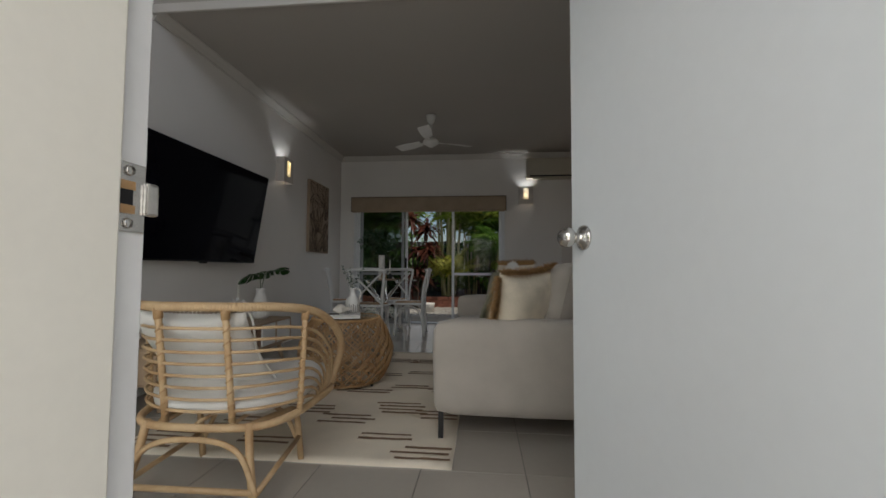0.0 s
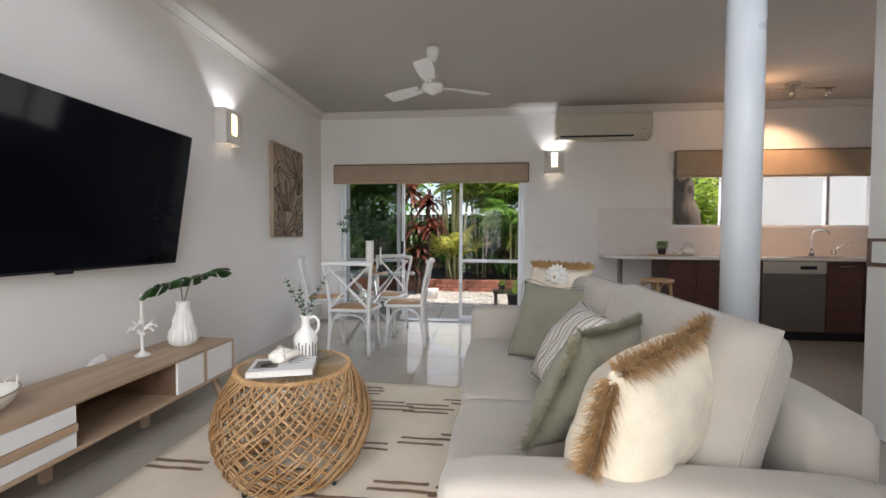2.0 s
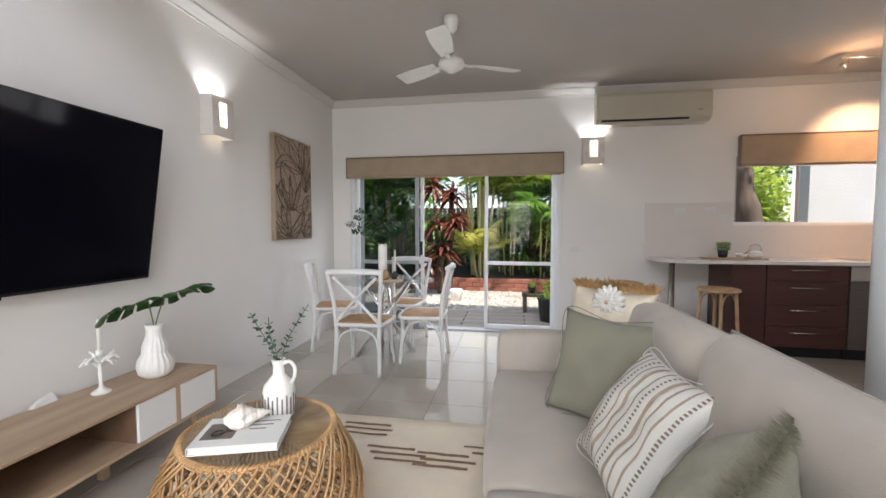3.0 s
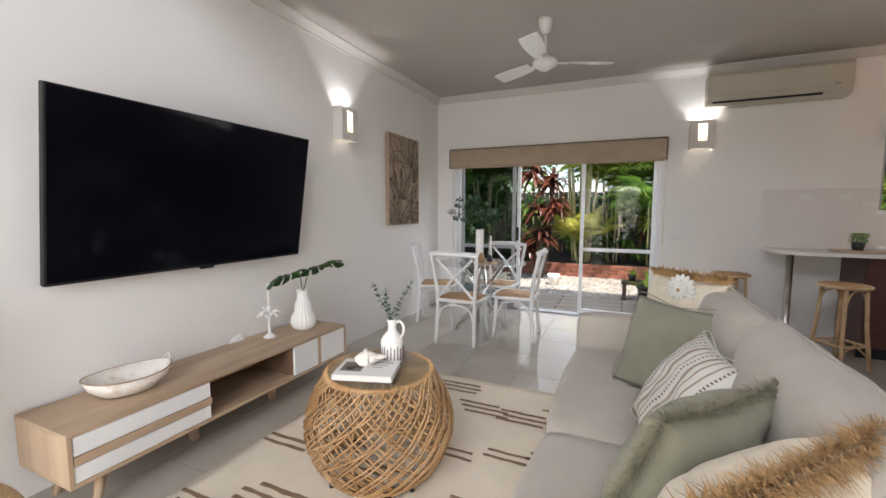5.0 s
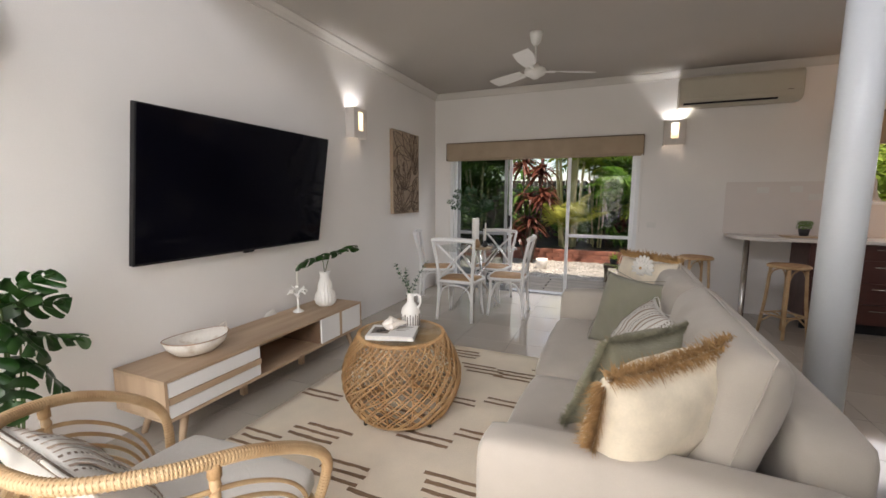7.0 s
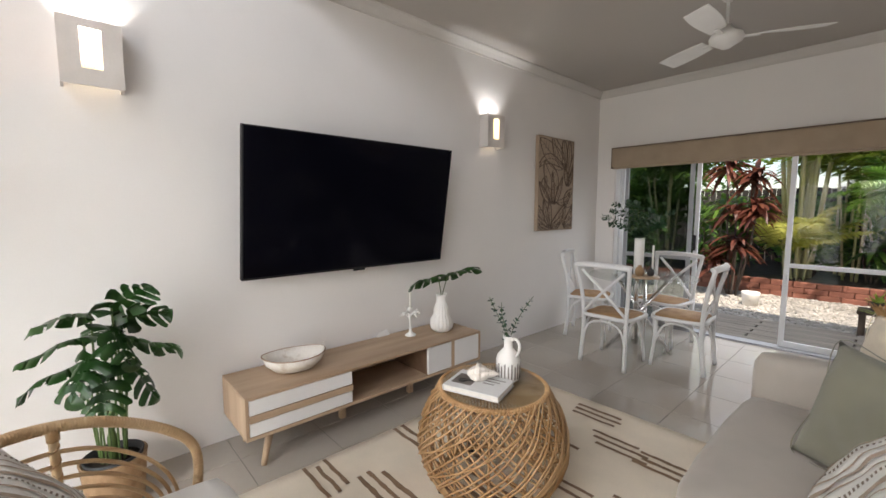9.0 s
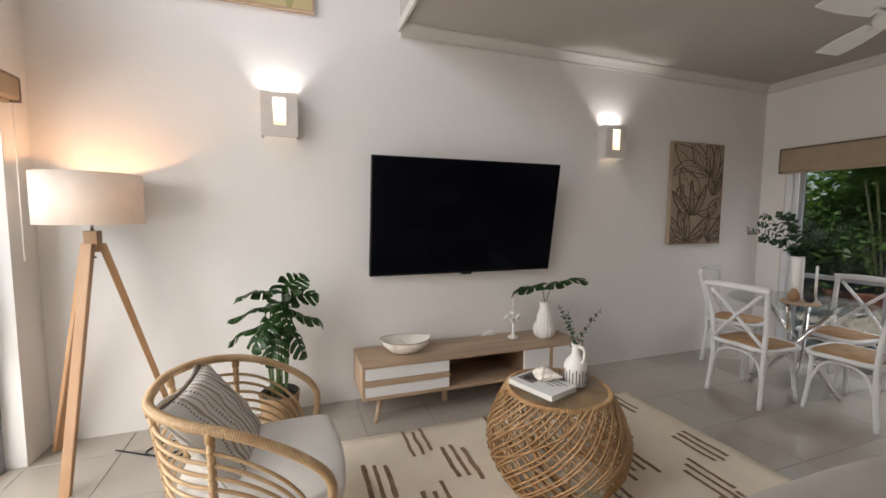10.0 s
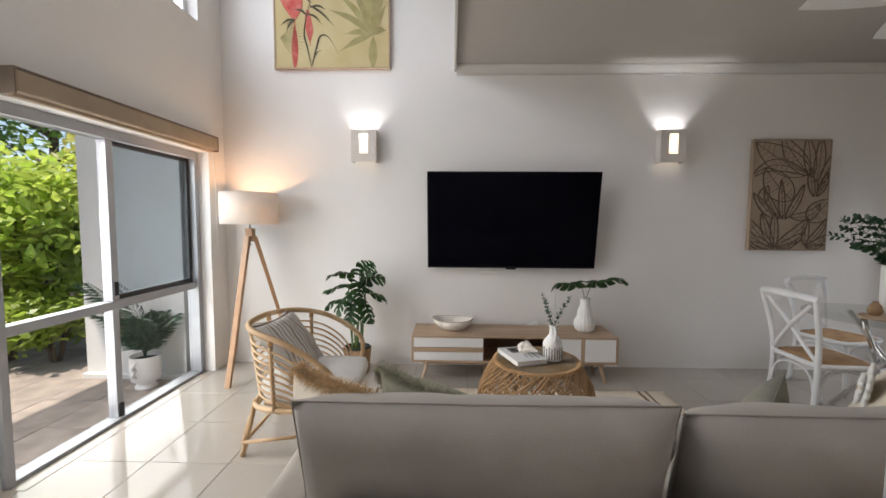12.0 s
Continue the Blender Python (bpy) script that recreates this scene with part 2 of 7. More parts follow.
GLOWPANEL = glow("sconce_glow", (1.0, 0.82, 0.46), 0.9)
SPOTGLOW = glow("spot_glow", (1.0, 0.78, 0.5), 14)
ARTBASE = material("carved_panel", (0.40, 0.31, 0.23), 0.8, var=0.16, scale=10, second=(0.34, 0.26, 0.19), bump=0.3, bscale=80)
ARTLINE = material("carved_lines", (0.14, 0.095, 0.065), 0.8, var=0.25, scale=20)
ARTEDGE = wood("art_edge", (0.38, 0.29, 0.21), (0.28, 0.2, 0.14), 0.7, "Z")
CANVAS = material("ochre_canvas", (0.55, 0.44, 0.22), 0.85, var=0.16, scale=3, second=(0.62, 0.53, 0.30), bump=0.2, bscale=240)
PAINTRED = material("paint_red", (0.55, 0.075, 0.06), 0.8, var=0.35, scale=12, second=(0.62, 0.22, 0.17))
PAINTOLIVE = material("paint_olive", (0.32, 0.27, 0.11), 0.8, var=0.3, scale=12, second=(0.40, 0.35, 0.17), random=0.2)
PAINTDARK = material("paint_dark", (0.10, 0.085, 0.05), 0.8, var=0.3, scale=12)
# outdoors
PAVER = material("grey_paver", (0.33, 0.28, 0.24), 0.85, var=0.35, scale=5, bump=0.5, bscale=60, random=0.12)
DECKBOARD = material("weathered_sleeper", (0.30, 0.26, 0.215), 0.9, var=0.35, scale=5, stretch=(0.5, 4, 4), bump=0.5, bscale=60, random=0.15)
EARTH = material("garden_earth", (0.075, 0.055, 0.04), 0.95, var=0.5, scale=5, bump=1.0, bscale=40)
PEBBLE = material("white_pebble", (0.46, 0.43, 0.38), 0.75, var=0.3, scale=3, random=0.45, bscale=20)
TERRACOTTA = material("red_edging_brick", (0.30, 0.115, 0.075), 0.85, var=0.3, scale=9, bump=0.5, bscale=60, random=0.15)
FENCE = material("dark_fence", (0.055, 0.05, 0.042), 0.85, var=0.4, scale=5, stretch=(4, 4, 0.5), random=0.25, bump=0.4, bscale=50)
FOL = {}
# lime is lightened to stand for sunlit leaves, deep darkened for shaded ones
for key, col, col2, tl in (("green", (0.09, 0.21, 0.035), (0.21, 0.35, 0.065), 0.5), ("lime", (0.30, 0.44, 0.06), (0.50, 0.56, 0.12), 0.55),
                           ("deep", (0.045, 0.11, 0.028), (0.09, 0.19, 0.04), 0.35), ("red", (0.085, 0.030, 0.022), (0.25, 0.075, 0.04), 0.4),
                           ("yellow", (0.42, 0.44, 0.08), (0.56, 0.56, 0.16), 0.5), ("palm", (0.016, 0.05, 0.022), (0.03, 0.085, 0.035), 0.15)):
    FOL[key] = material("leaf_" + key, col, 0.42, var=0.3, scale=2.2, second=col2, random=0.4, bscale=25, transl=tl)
CANEGREEN = material("bamboo_palm_cane", (0.46, 0.44, 0.18), 0.5, var=0.3, scale=6, second=(0.58, 0.52, 0.30), random=0.15)
BARK = material("bark", (0.13, 0.095, 0.07), 0.9, var=0.45, scale=8, stretch=(3, 3, 0.6), bump=1.0, bscale=45)

# ---- building helpers ----
def part(name, bm, mat, parent=None, label="", smooth=False, mats=()):
    me = bpy.data.meshes.new(name)
    if smooth:
        for f in bm.faces:
            f.smooth = True
    bm.to_mesh(me)
    bm.free()
    for q in (mat, *mats):
        me.materials.append(q)
    ob = new(name, me)
    if parent is not None:
        ob.parent = parent
    if label:
        ob["label"] = label
    return ob


def thing(name, at=(0, 0, 0), label="", category="", group="", kind="", turn=0):
    ob = new(name)
    ob.empty_display_size = 0.1
    ob.matrix_basis = pose(*at, 0, 0, turn)
    return tagged(ob, label, category, group, kind)


def bm_box(x0, x1, y0, y1, z0, z1, bevel=0.0, bm=None, seg=2):
    own = bmesh.new()
    bmesh.ops.create_cube(own, size=1, matrix=Matrix.Translation(((x0 + x1) / 2, (y0 + y1) / 2, (z0 + z1) / 2)) @ Matrix.Diagonal((x1 - x0, y1 - y0, z1 - z0, 1)))
    if bevel:
        bmesh.ops.bevel(own, geom=own.edges[:], offset=bevel, segments=seg, affect="EDGES", profile=0.5)
    return merged(bm, own)


def merged(bm, own, m=None):
    if m is not None:
        own.transform(m)
    if bm is None:
        return own
    tmp = bpy.data.meshes.new("tmp")
    own.to_mesh(tmp)
    own.free()
    bm.from_mesh(tmp)
    bpy.data.meshes.remove(tmp)
    return bm


def spline(pts, n=6, closed=False):
    """Points on a smooth curve through pts."""
    p = [Vector(q) for q in pts]
    c = len(p)
    out = []
    for i in range(c if closed else c - 1):
        a, b = p[i], p[(i + 1) % c]
        before = p[i - 1] if (closed or i > 0) else a * 2 - b
        after = p[(i + 2) % c] if (closed or i + 2 < c) else b * 2 - a
        for j in range(n):
            u = j / n
            out.append(0.5 * ((2 * a) + (b - before) * u + (2 * before - 5 * a + 4 * b - after) * u * u + (3 * a - before - 3 * b + after) * u ** 3))
    if not closed:
        out.append(p[-1])
    return out


def bm_tube(pts, r, seg=8, closed=False, bm=None, flat=1.0, caps=True):
    """A round bar along pts; r is a radius or one for each point."""
    if bm is None:
        bm = bmesh.new()
    p = [Vector(q) for q in pts]
    n = len(p)
    rr = r if isinstance(r, (list, tuple)) else [r] * n
    rings = []
    side = None
    for i in range(n):
        a, b = p[(i - 1) % n if closed else max(i - 1, 0)], p[(i + 1) % n if closed else min(i + 1, n - 1)]
        d = (b - a).normalized()
        if side is None:
            side = d.orthogonal().normalized()
        side = (side - d * side.dot(d))
        side = side.normalized() if side.length > 1e-6 else d.orthogonal().normalized()
        up = d.cross(side)
        rings.append([bm.verts.new(p[i] + (side * math.cos(2 * math.pi * k / seg) + up * math.sin(2 * math.pi * k / seg) * flat) * rr[i]) for k in range(seg)])
    for i in range(n if closed else n - 1):
        a, b = rings[i], rings[(i + 1) % n]
        for k in range(seg):
            bm.faces.new((a[k], a[(k + 1) % seg], b[(k + 1) % seg], b[k])).smooth = True
    if not closed and caps:
        bm.faces.new(rings[0][::-1])
        bm.faces.new(rings[-1])
    return bm


def bm_lathe(profile, seg=32, bm=None, flute=None, cx=0.0, cy=0.0):
    """A turned shape from (radius, height) pairs; flute(i, angle, radius, z) may alter the radius."""
    if bm is None:
        bm = bmesh.new()
    rings = []
    for i, (r, z) in enumerate(profile):
        ring = []
        for k in range(seg):
            a = 2 * math.pi * k / seg
            q = flute(i, a, r, z) if flute else r
            ring.append(bm.verts.new((cx + q * math.cos(a), cy + q * math.sin(a), z)))
        rings.append(ring)
    for a, b in zip(rings, rings[1:]):
        for k in range(seg):
            bm.faces.new((a[k], a[(k + 1) % seg], b[(k + 1) % seg], b[k])).smooth = True
    if profile[0][0] > 1e-4:
        bm.faces.new(rings[0][::-1])
    if profile[-1][0] > 1e-4:
        bm.faces.new(rings[-1])
    bmesh.ops.remove_doubles(bm, verts=bm.verts[:], dist=1e-6)
    return bm


def structure(name, bm, mat, label="", category=""):
    return tagged(part(name, bm, mat), label, category, kind="structure")


def wall_with_holes(along, a0, a1, t0, t1, z0, z1, holes):
    """A wall along x or y as boxes butted round its holes (a0, a1, z0, z1)."""
    bm = bmesh.new()

    def put(p, q, lo, hi):
        if q - p > 1e-4 and hi - lo > 1e-4:
            if along == "x":
                bm_box(p, q, t0, t1, lo, hi, bm=bm)
            else:
                bm_box(t0, t1, p, q, lo, hi, bm=bm)

    cuts = sorted({a0, a1, *[h[0] for h in holes], *[h[1] for h in holes]})
    for p, q in zip(cuts, cuts[1:]):
        z = z0
        for h in sorted([h for h in holes if h[0] <= p and h[1] >= q], key=lambda h: h[2]):
            put(p, q, z, h[2])
            z = h[3]
        put(p, q, z, z1)
    return bm

# ---- the large structure ----
TVX, BACK, FRONT, CEIL, EDGE, HIGH = -2.67, 7.38, 0.70, 3.0, 3.05, 5.3
RIGHT = 5.4
structure("wall_west", bm_box(TVX - 0.25, TVX, 0.45, 7.62, -0.1, HIGH), PLASTER, "long white plastered wall behind the television", "wall")
structure("wall_north", wall_with_holes("x", TVX, RIGHT, BACK, BACK + 0.2, -0.1, HIGH, [(-2.42, 0.29, -0.1, 2.12), (2.22, 4.75, 1.37, 2.2)]), PLASTER,
          "white plastered wall with garden door and kitchen window", "wall")
structure("wall_south", wall_with_holes("x", TVX, 2.4, 0.48, FRONT, -0.1, HIGH, [(-2.40, -0.60, -0.1, 2.12), (-0.60, 0.52, -0.1, 2.12), (-2.31, 1.6, 3.28, 4.5)]), PLASTER,
          "white plastered front wall with window and entry door", "wall")
structure("wall_stub", bm_box(2.15, 2.4, 0.70, 4.44, -0.1, HIGH, 0.004), PLASTER, "white plastered partition ending beside the kitchen", "wall")
structure("wall_east", bm_box(RIGHT, RIGHT + 0.2, 4.0, BACK + 0.2, -0.1, HIGH), PLASTER, "plain white wall closing the kitchen", "wall")
structure("wall_kitchen_south", bm_box(2.4, RIGHT, 4.0, 4.2, -0.1, HIGH), PLASTER, "plain white wall closing the kitchen", "wall")
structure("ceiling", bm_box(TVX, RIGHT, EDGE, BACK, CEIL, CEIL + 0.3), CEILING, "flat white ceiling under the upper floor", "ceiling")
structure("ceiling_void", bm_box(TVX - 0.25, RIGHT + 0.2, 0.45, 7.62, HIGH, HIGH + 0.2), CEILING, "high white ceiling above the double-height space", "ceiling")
structure("wall_upper", bm_box(TVX, RIGHT, EDGE + 1.6, EDGE + 1.7, CEIL + 0.3, HIGH), PLASTER, "white wall of the upper floor", "wall")
# cornice along the low ceiling: stepped cove
def cornice(name, pts):
    bm = bmesh.new()
    prof = [(0, -0.085), (0.012, -0.085), (0.014, -0.07), (0.04, -0.038), (0.068, -0.014), (0.07, 0.0), (0, 0)]
    rows = []
    for (x, y, nx, ny) in pts:
        rows.append([bm.verts.new((x + nx * a, y + ny * a, CEIL - 0.001 + b)) for a, b in prof])
    for a, b in zip(rows, rows[1:]):
        for k in range(len(prof) - 1):
            bm.faces.new((a[k], b[k], b[k + 1], a[k + 1]))
    bm.faces.new(rows[0])
    bm.faces.new(rows[-1][::-1])
    bmesh.ops.recalc_face_normals(bm, faces=bm.faces[:])
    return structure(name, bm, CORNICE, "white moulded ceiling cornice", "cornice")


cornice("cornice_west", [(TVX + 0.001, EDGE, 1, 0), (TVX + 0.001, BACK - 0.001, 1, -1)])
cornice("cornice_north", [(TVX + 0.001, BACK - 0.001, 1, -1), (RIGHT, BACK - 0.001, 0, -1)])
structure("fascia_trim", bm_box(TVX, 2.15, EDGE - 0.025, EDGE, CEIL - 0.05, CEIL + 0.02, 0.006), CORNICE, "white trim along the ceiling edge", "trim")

# ---- fixed things of the living room ----
def upright(name, x0, x1, y0, y1, z0, z1, mat, parent, label="", bevel=0.003):
    return part(name, bm_box(x0, x1, y0, y1, z0, z1, bevel), mat, parent, label)


# back sliding door: frame, fixed pane with rail, open leaf slid behind, mesh screen leaf
door = tagged(thing("door_1"), "white aluminium sliding garden door, slid half open", "sliding door", kind="structure")
X0, X1, YD = -2.42, 0.29, BACK + 0.07
upright("frame_jamb", X0, X0 + 0.05, YD - 0.05, YD + 0.09, 0, 2.12, ALU, door)
upright("frame_jamb", X1 - 0.05, X1, YD - 0.05, YD + 0.09, 0, 2.12, ALU, door)
upright("frame_head", X0 + 0.05, X1 - 0.05, YD - 0.05, YD + 0.09, 2.06, 2.12, ALU, door)
upright("frame_sill", X0 + 0.05, X1 - 0.05, YD - 0.05, YD + 0.09, -0.01, 0.02, ALUGREY, door)


def leaf(name, x0, x1, y, parent, mat, glassmat, rail=0.88, w=0.045, z0=0.02, z1=2.06, label=""):
    e = thing(name)
    e.parent = parent
    for a, b in ((x0, x0 + w), (x1 - w, x1)):
        upright("stile", a, b, y - 0.016, y + 0.016, z0, z1, mat, e)
    for a, b in ((z0, z0 + 0.06), (rail - 0.022, rail + 0.022), (z1 - 0.05, z1)):
        upright("rail", x0 + w, x1 - w, y - 0.014, y + 0.014, a, b, mat, e)
    for a, b in ((z0 + 0.06, rail - 0.022), (rail + 0.022, z1 - 0.05)):
        p = part("pane", bm_box(x0 + w, x1 - w, y - 0.003, y + 0.003, a, b), glassmat, e, label)
        p.visible_shadow = False
    return e


leaf("fixed_leaf", -0.645, X1 - 0.05, YD + 0.055, door, ALU, CLEAR)
leaf("open_leaf", X0 + 0.05, -1.44, YD + 0.02, door, ALU, TINTED)
leaf("screen_leaf", X0 + 0.12, -1.50, YD - 0.02, door, ALUGREY, TINTED, label="dark insect mesh")
part("door_latch", bm_box(-1.475, -1.445, YD - 0.06, YD - 0.036, 0.98, 1.16, 0.006), BLACKPL, door, "black plastic latch")
structure("door_sill", bm_box(X0, X1, BACK + 0.16, BACK + 0.24, -0.06, -0.005, 0.004), ALUGREY, "grey aluminium door sill", "sill")


def roller_blind(name, x0, x1, y0, y1, z0, z1, label, drop=None, cx=None):
    b = thing(name, (x0, y0, z0), label, "roller blind")
    w, d, h = x1 - x0, y1 - y0, z1 - z0
    part("fascia", bm_box(0, w, 0, d, 0, h, 0.014, seg=3), BLIND, b)
    part("cap_trim", bm_box(-0.006, w + 0.006, -0.006, d, h, h + 0.012, 0.003), BLINDTRIM, b, "dark brown edging")
    part("bottom_bar", bm_box(0.02, w - 0.02, d * 0.25, d * 0.6, -0.02, 0, 0.004), BLIND, b)
    for x in (-0.008, w):
        part("end_cap", bm_box(x, x + 0.008, 0, d, -0.012, h, 0.002), BLINDTRIM, b)
    cx = w + 0.004 if cx is None else cx
    ch = bm_tube([(cx, d * 0.6, h), (cx, d * 0.6, -1.02 if drop is None else drop)], 0.0035, 5)
    part("chain", ch, WHITEPL, b, "thin beaded pull chain")
    return b


roller_blind("roller_blind", -2.445, 0.31, BACK - 0.075, BACK - 0.002, 2.0, 2.24, "beige fabric roller blind rolled up above the garden door")
roller_blind("roller_blind", 2.24, 4.85, BACK - 0.075, BACK - 0.002, 2.045, 2.37, "beige fabric roller blind over the kitchen window", -0.3)
b = roller_blind("roller_blind", -2.40, -0.6, FRONT - 0.001, FRONT + 0.10, 2.135, 2.25, "beige fabric roller blind rolled up above the front window", -0.9, -0.004)
# small white plate by the garden door
sw = thing("wall_switch", (0.463, BACK, 1.077), "white plastic switch plate on the wall", "switch")
part("plate", bm_box(-0.055, 0.055, -0.009, 0.001, -0.036, 0.036, 0.004), WHITEPL, sw)
for x in (-0.028, 0.0, 0.028):
    part("rocker", bm_box(x - 0.008, x + 0.008, -0.013, -0.008, -0.014, 0.014, 0.002), WHITEPL, sw)


def wall_sconce(at, turn):
    """Open box of pale plaster with a perforated slot; light leaves above and below. Local -y faces the room."""
    s = thing("wall_sconce", at, "pale square wall sconce lit above and below", "wall light", "wall sconces", turn=turn)
    w, h, d = 0.122, 0.155, 0.11
    front = bmesh.new()
    sl, st, sb = 0.042, 0.115, -0.075
    for x0, x1, z0, z1 in ((-w, -sl, -h, h), (sl, w, -h, h), (-sl, sl, st, h), (-sl, sl, -h, sb)):
        bm_box(x0, x1, -d, -d + 0.012, z0, z1, bm=front)
    part("front_plate", front, PLATE, s)
    for x in (-w, w - 0.012):
        part("side_plate", bm_box(x, x + 0.012, -d + 0.012, 0, -h, h), PLATE, s)
    cells = bmesh.new()
    r = random.Random(3)
    z = sb + 0.004
    while z < st - 0.008:
        x = -sl + 0.004
        while x < sl - 0.008:
            bm_box(x, x + 0.0085, -d + 0.003, -d + 0.007 + r.random() * 0.003, z, z + 0.0085, bm=cells)
            x += 0.0115
        z += 0.0115
    part("glass_grille", cells, GLOWPANEL, s, "lit amber glass chips")
    part("holder", bm_box(-0.03, 0.03, -0.05, 0, -0.05, -0.02, 0.004), WHITEPL, s)
    part("bulb", bm_lathe([(0.0, -0.02), (0.015, -0.018), (0.018, 0.01), (0.012, 0.03), (0.0, 0.034)], 12), GLOWPANEL, s).location = (0, -0.025, 0)
    return s


SCONCES = [((TVX, 2.145, 2.215), 90), ((TVX, 5.135, 2.215), 90), ((0.65, BACK, 2.25), 0)]
for at, turn in SCONCES:
    wall_sconce(at, turn)
    m = pose(*at, 0, 0, turn)
    lamp("sconce_light", "POINT", 0.5, m @ pose(0, -0.06, 0.02), (0.95, 0.97, 1.0), 0.02)
    up = lamp("sconce_uplight", "SPOT", 7, m @ pose(0, -0.075, 0.03, 180, 0, 0), (0.90, 0.96, 1.0), 0.015)
    up.data.spot_size, up.data.spot_blend = radians(105), 0.75

# split-system air conditioner
ac = thing("air_conditioner", (0.66, BACK, 2.53), "cream split air conditioner on the wall", "air conditioner")
bm = bmesh.new()
prof = [(0, 0.0), (-0.15, 0.0), (-0.205, 0.045), (-0.215, 0.12), (-0.21, 0.30), (-0.19, 0.34), (0, 0.345)]
ends = [[bm.verts.new((x, y, z)) for y, z in prof] for x in (0, 1.21)]
bm.faces.new(ends[0][::-1])
bm.faces.new(ends[1])
for k in range(len(prof)):
    q = (k + 1) % len(prof)
    bm.faces.new((ends[0][k], ends[0][q], ends[1][q], ends[1][k]))
bmesh.ops.recalc_face_normals(bm, faces=bm.faces[:])
bmesh.ops.bevel(bm, geom=bm.edges[:], offset=0.006, segments=2, affect="EDGES")
ACCREAM = material("aged_cream_plastic", (0.52, 0.48, 0.39), 0.45, var=0.06, scale=4)
part("body", bm, ACCREAM, ac)
part("front_panel", bm_box(0.01, 1.2, -0.221, -0.212, 0.095, 0.30, 0.004), ACCREAM, ac)
part("outlet_slot", bm_box(0.05, 0.98, -0.208, -0.16, 0.022, 0.04, 0.003), BLACKPL, ac, "dark air outlet")
part("flap", bm_box(0.05, 0.98, -0.213, -0.198, 0.046, 0.088, 0.004), ACCREAM, ac)
part("display", bm_box(1.06, 1.11, -0.224, -0.22, 0.11, 0.118), GREYSTRIPE, ac)

# ceiling fan at rest
fan = thing("ceiling_fan", (-0.775, 5.46, CEIL), "white three-blade ceiling fan on a short rod", "ceiling fan")
part("canopy", bm_lathe([(0.0, 0.0), (0.062, 0.0), (0.06, -0.03), (0.045, -0.09), (0.02, -0.12), (0.0, -0.12)], 24), WHITEPL, fan)
part("rod", bm_tube([(0, 0, -0.1), (0, 0, -0.30)], 0.011, 10), WHITEPL, fan)
part("motor", bm_lathe([(0.0, -0.27), (0.03, -0.275), (0.045, -0.31), (0.095, -0.335), (0.105, -0.36), (0.095, -0.385), (0.05, -0.41), (0.03, -0.425), (0.0, -0.43)], 28), WHITEPL, fan)
for k in range(3):
    bm = bmesh.new()
    rows = []
    for i in range(9):
        u = i / 8
        w = 0.045 + 0.03 * math.sin(u * math.pi * 0.75)
        x = 0.16 + 0.42 * u
        rows.append([bm.verts.new((x, s * w, -0.352 + s * 0.016 + q)) for s in (-1, 1) for q in (0, 0.006)])
    for a, c in zip(rows, rows[1:]):
        for p, q in ((0, 1), (1, 3), (3, 2), (2, 0)):
            bm.faces.new((a[p], a[q], c[q], c[p]))
    for a in (rows[0], rows[-1]):
        bm.faces.new((a[0], a[1], a[3], a[2]))
    bmesh.ops.recalc_face_normals(bm, faces=bm.faces[:])
    blade = part("blade", bm, WHITEPL, fan)
    blade.rotation_euler = (0, 0, radians(28 + 120 * k))
    arm = part("blade_arm", bm_box(0.085, 0.20, -0.018, 0.018, -0.362, -0.353, 0.003), WHITEPL, blade)

# round steel column
col = thing("column", (0.967, 3.70, 0), "white painted round steel column", "column")
COLPAINT = material("column_gloss_paint", (0.70, 0.73, 0.76), 0.3, var=0.04, scale=3)
part("shaft", bm_lathe([(0.08, 0.0), (0.08, CEIL)], 40), COLPAINT, col)
part("foot_ring", bm_lathe([(0.088, 0.0), (0.088, 0.012), (0.081, 0.014)], 40), COLPAINT, col)

# television on a tilting bracket
tv = thing("television", (-2.52, 3.60, 1.487), "large black flat television tilted forward on the wall", "television")
tilt = pose(0, 0, 0, 0, 9.0, 0)
def tvpart(name, bm, mat, label=""):
    bm.transform(tilt)
    return part(name, bm, mat, tv, label)
tvpart("casing", bm_box(-0.03, 0.012, -0.825, 0.825, -0.472, 0.472, 0.005), BLACKPL)
tvpart("screen", bm_box(0.0125, 0.015, -0.815, 0.815, -0.455, 0.464), SCREEN, "glossy dark screen")
tvpart("maker_plate", bm_box(0.012, 0.02, -0.05, 0.05, -0.484, -0.468, 0.003), BLACKPL)
tvpart("back_cover", bm_box(-0.06, -0.03, -0.5, 0.5, -0.40, 0.12, 0.01), BLACKPL)
part("wall_bracket", bm_box(-0.15, -0.05, -0.25, 0.25, -0.12, 0.05, 0.003), BLACKMETAL, tv)

# carved leaf panel and painted canvas
def strokes(curves, mat_r, bm=None, flat=0.35):
    bm = bm or bmesh.new()
    for pts, r in curves:
        bm_tube(spline([(0, y, z) for y, z in pts], 5), r, 5, bm=bm)
    return bm


panel = thing("wall_panel", (TVX, 5.945, 1.22), "brown carved leaf relief panel on the wall", "wall art")
part("board", bm_box(0.001, 0.04, 0, 0.725, 0, 1.06, 0.003), ARTBASE, panel)
for args in ((0.001, 0.046, -0.008, 0, -0.008, 1.068), (0.001, 0.046, 0.725, 0.733, -0.008, 1.068), (0.001, 0.046, 0, 0.725, -0.008, 0), (0.001, 0.046, 0, 0.725, 1.06, 1.068)):
    part("edge_strip", bm_box(*args), ARTEDGE, panel)
r = random.Random(11)


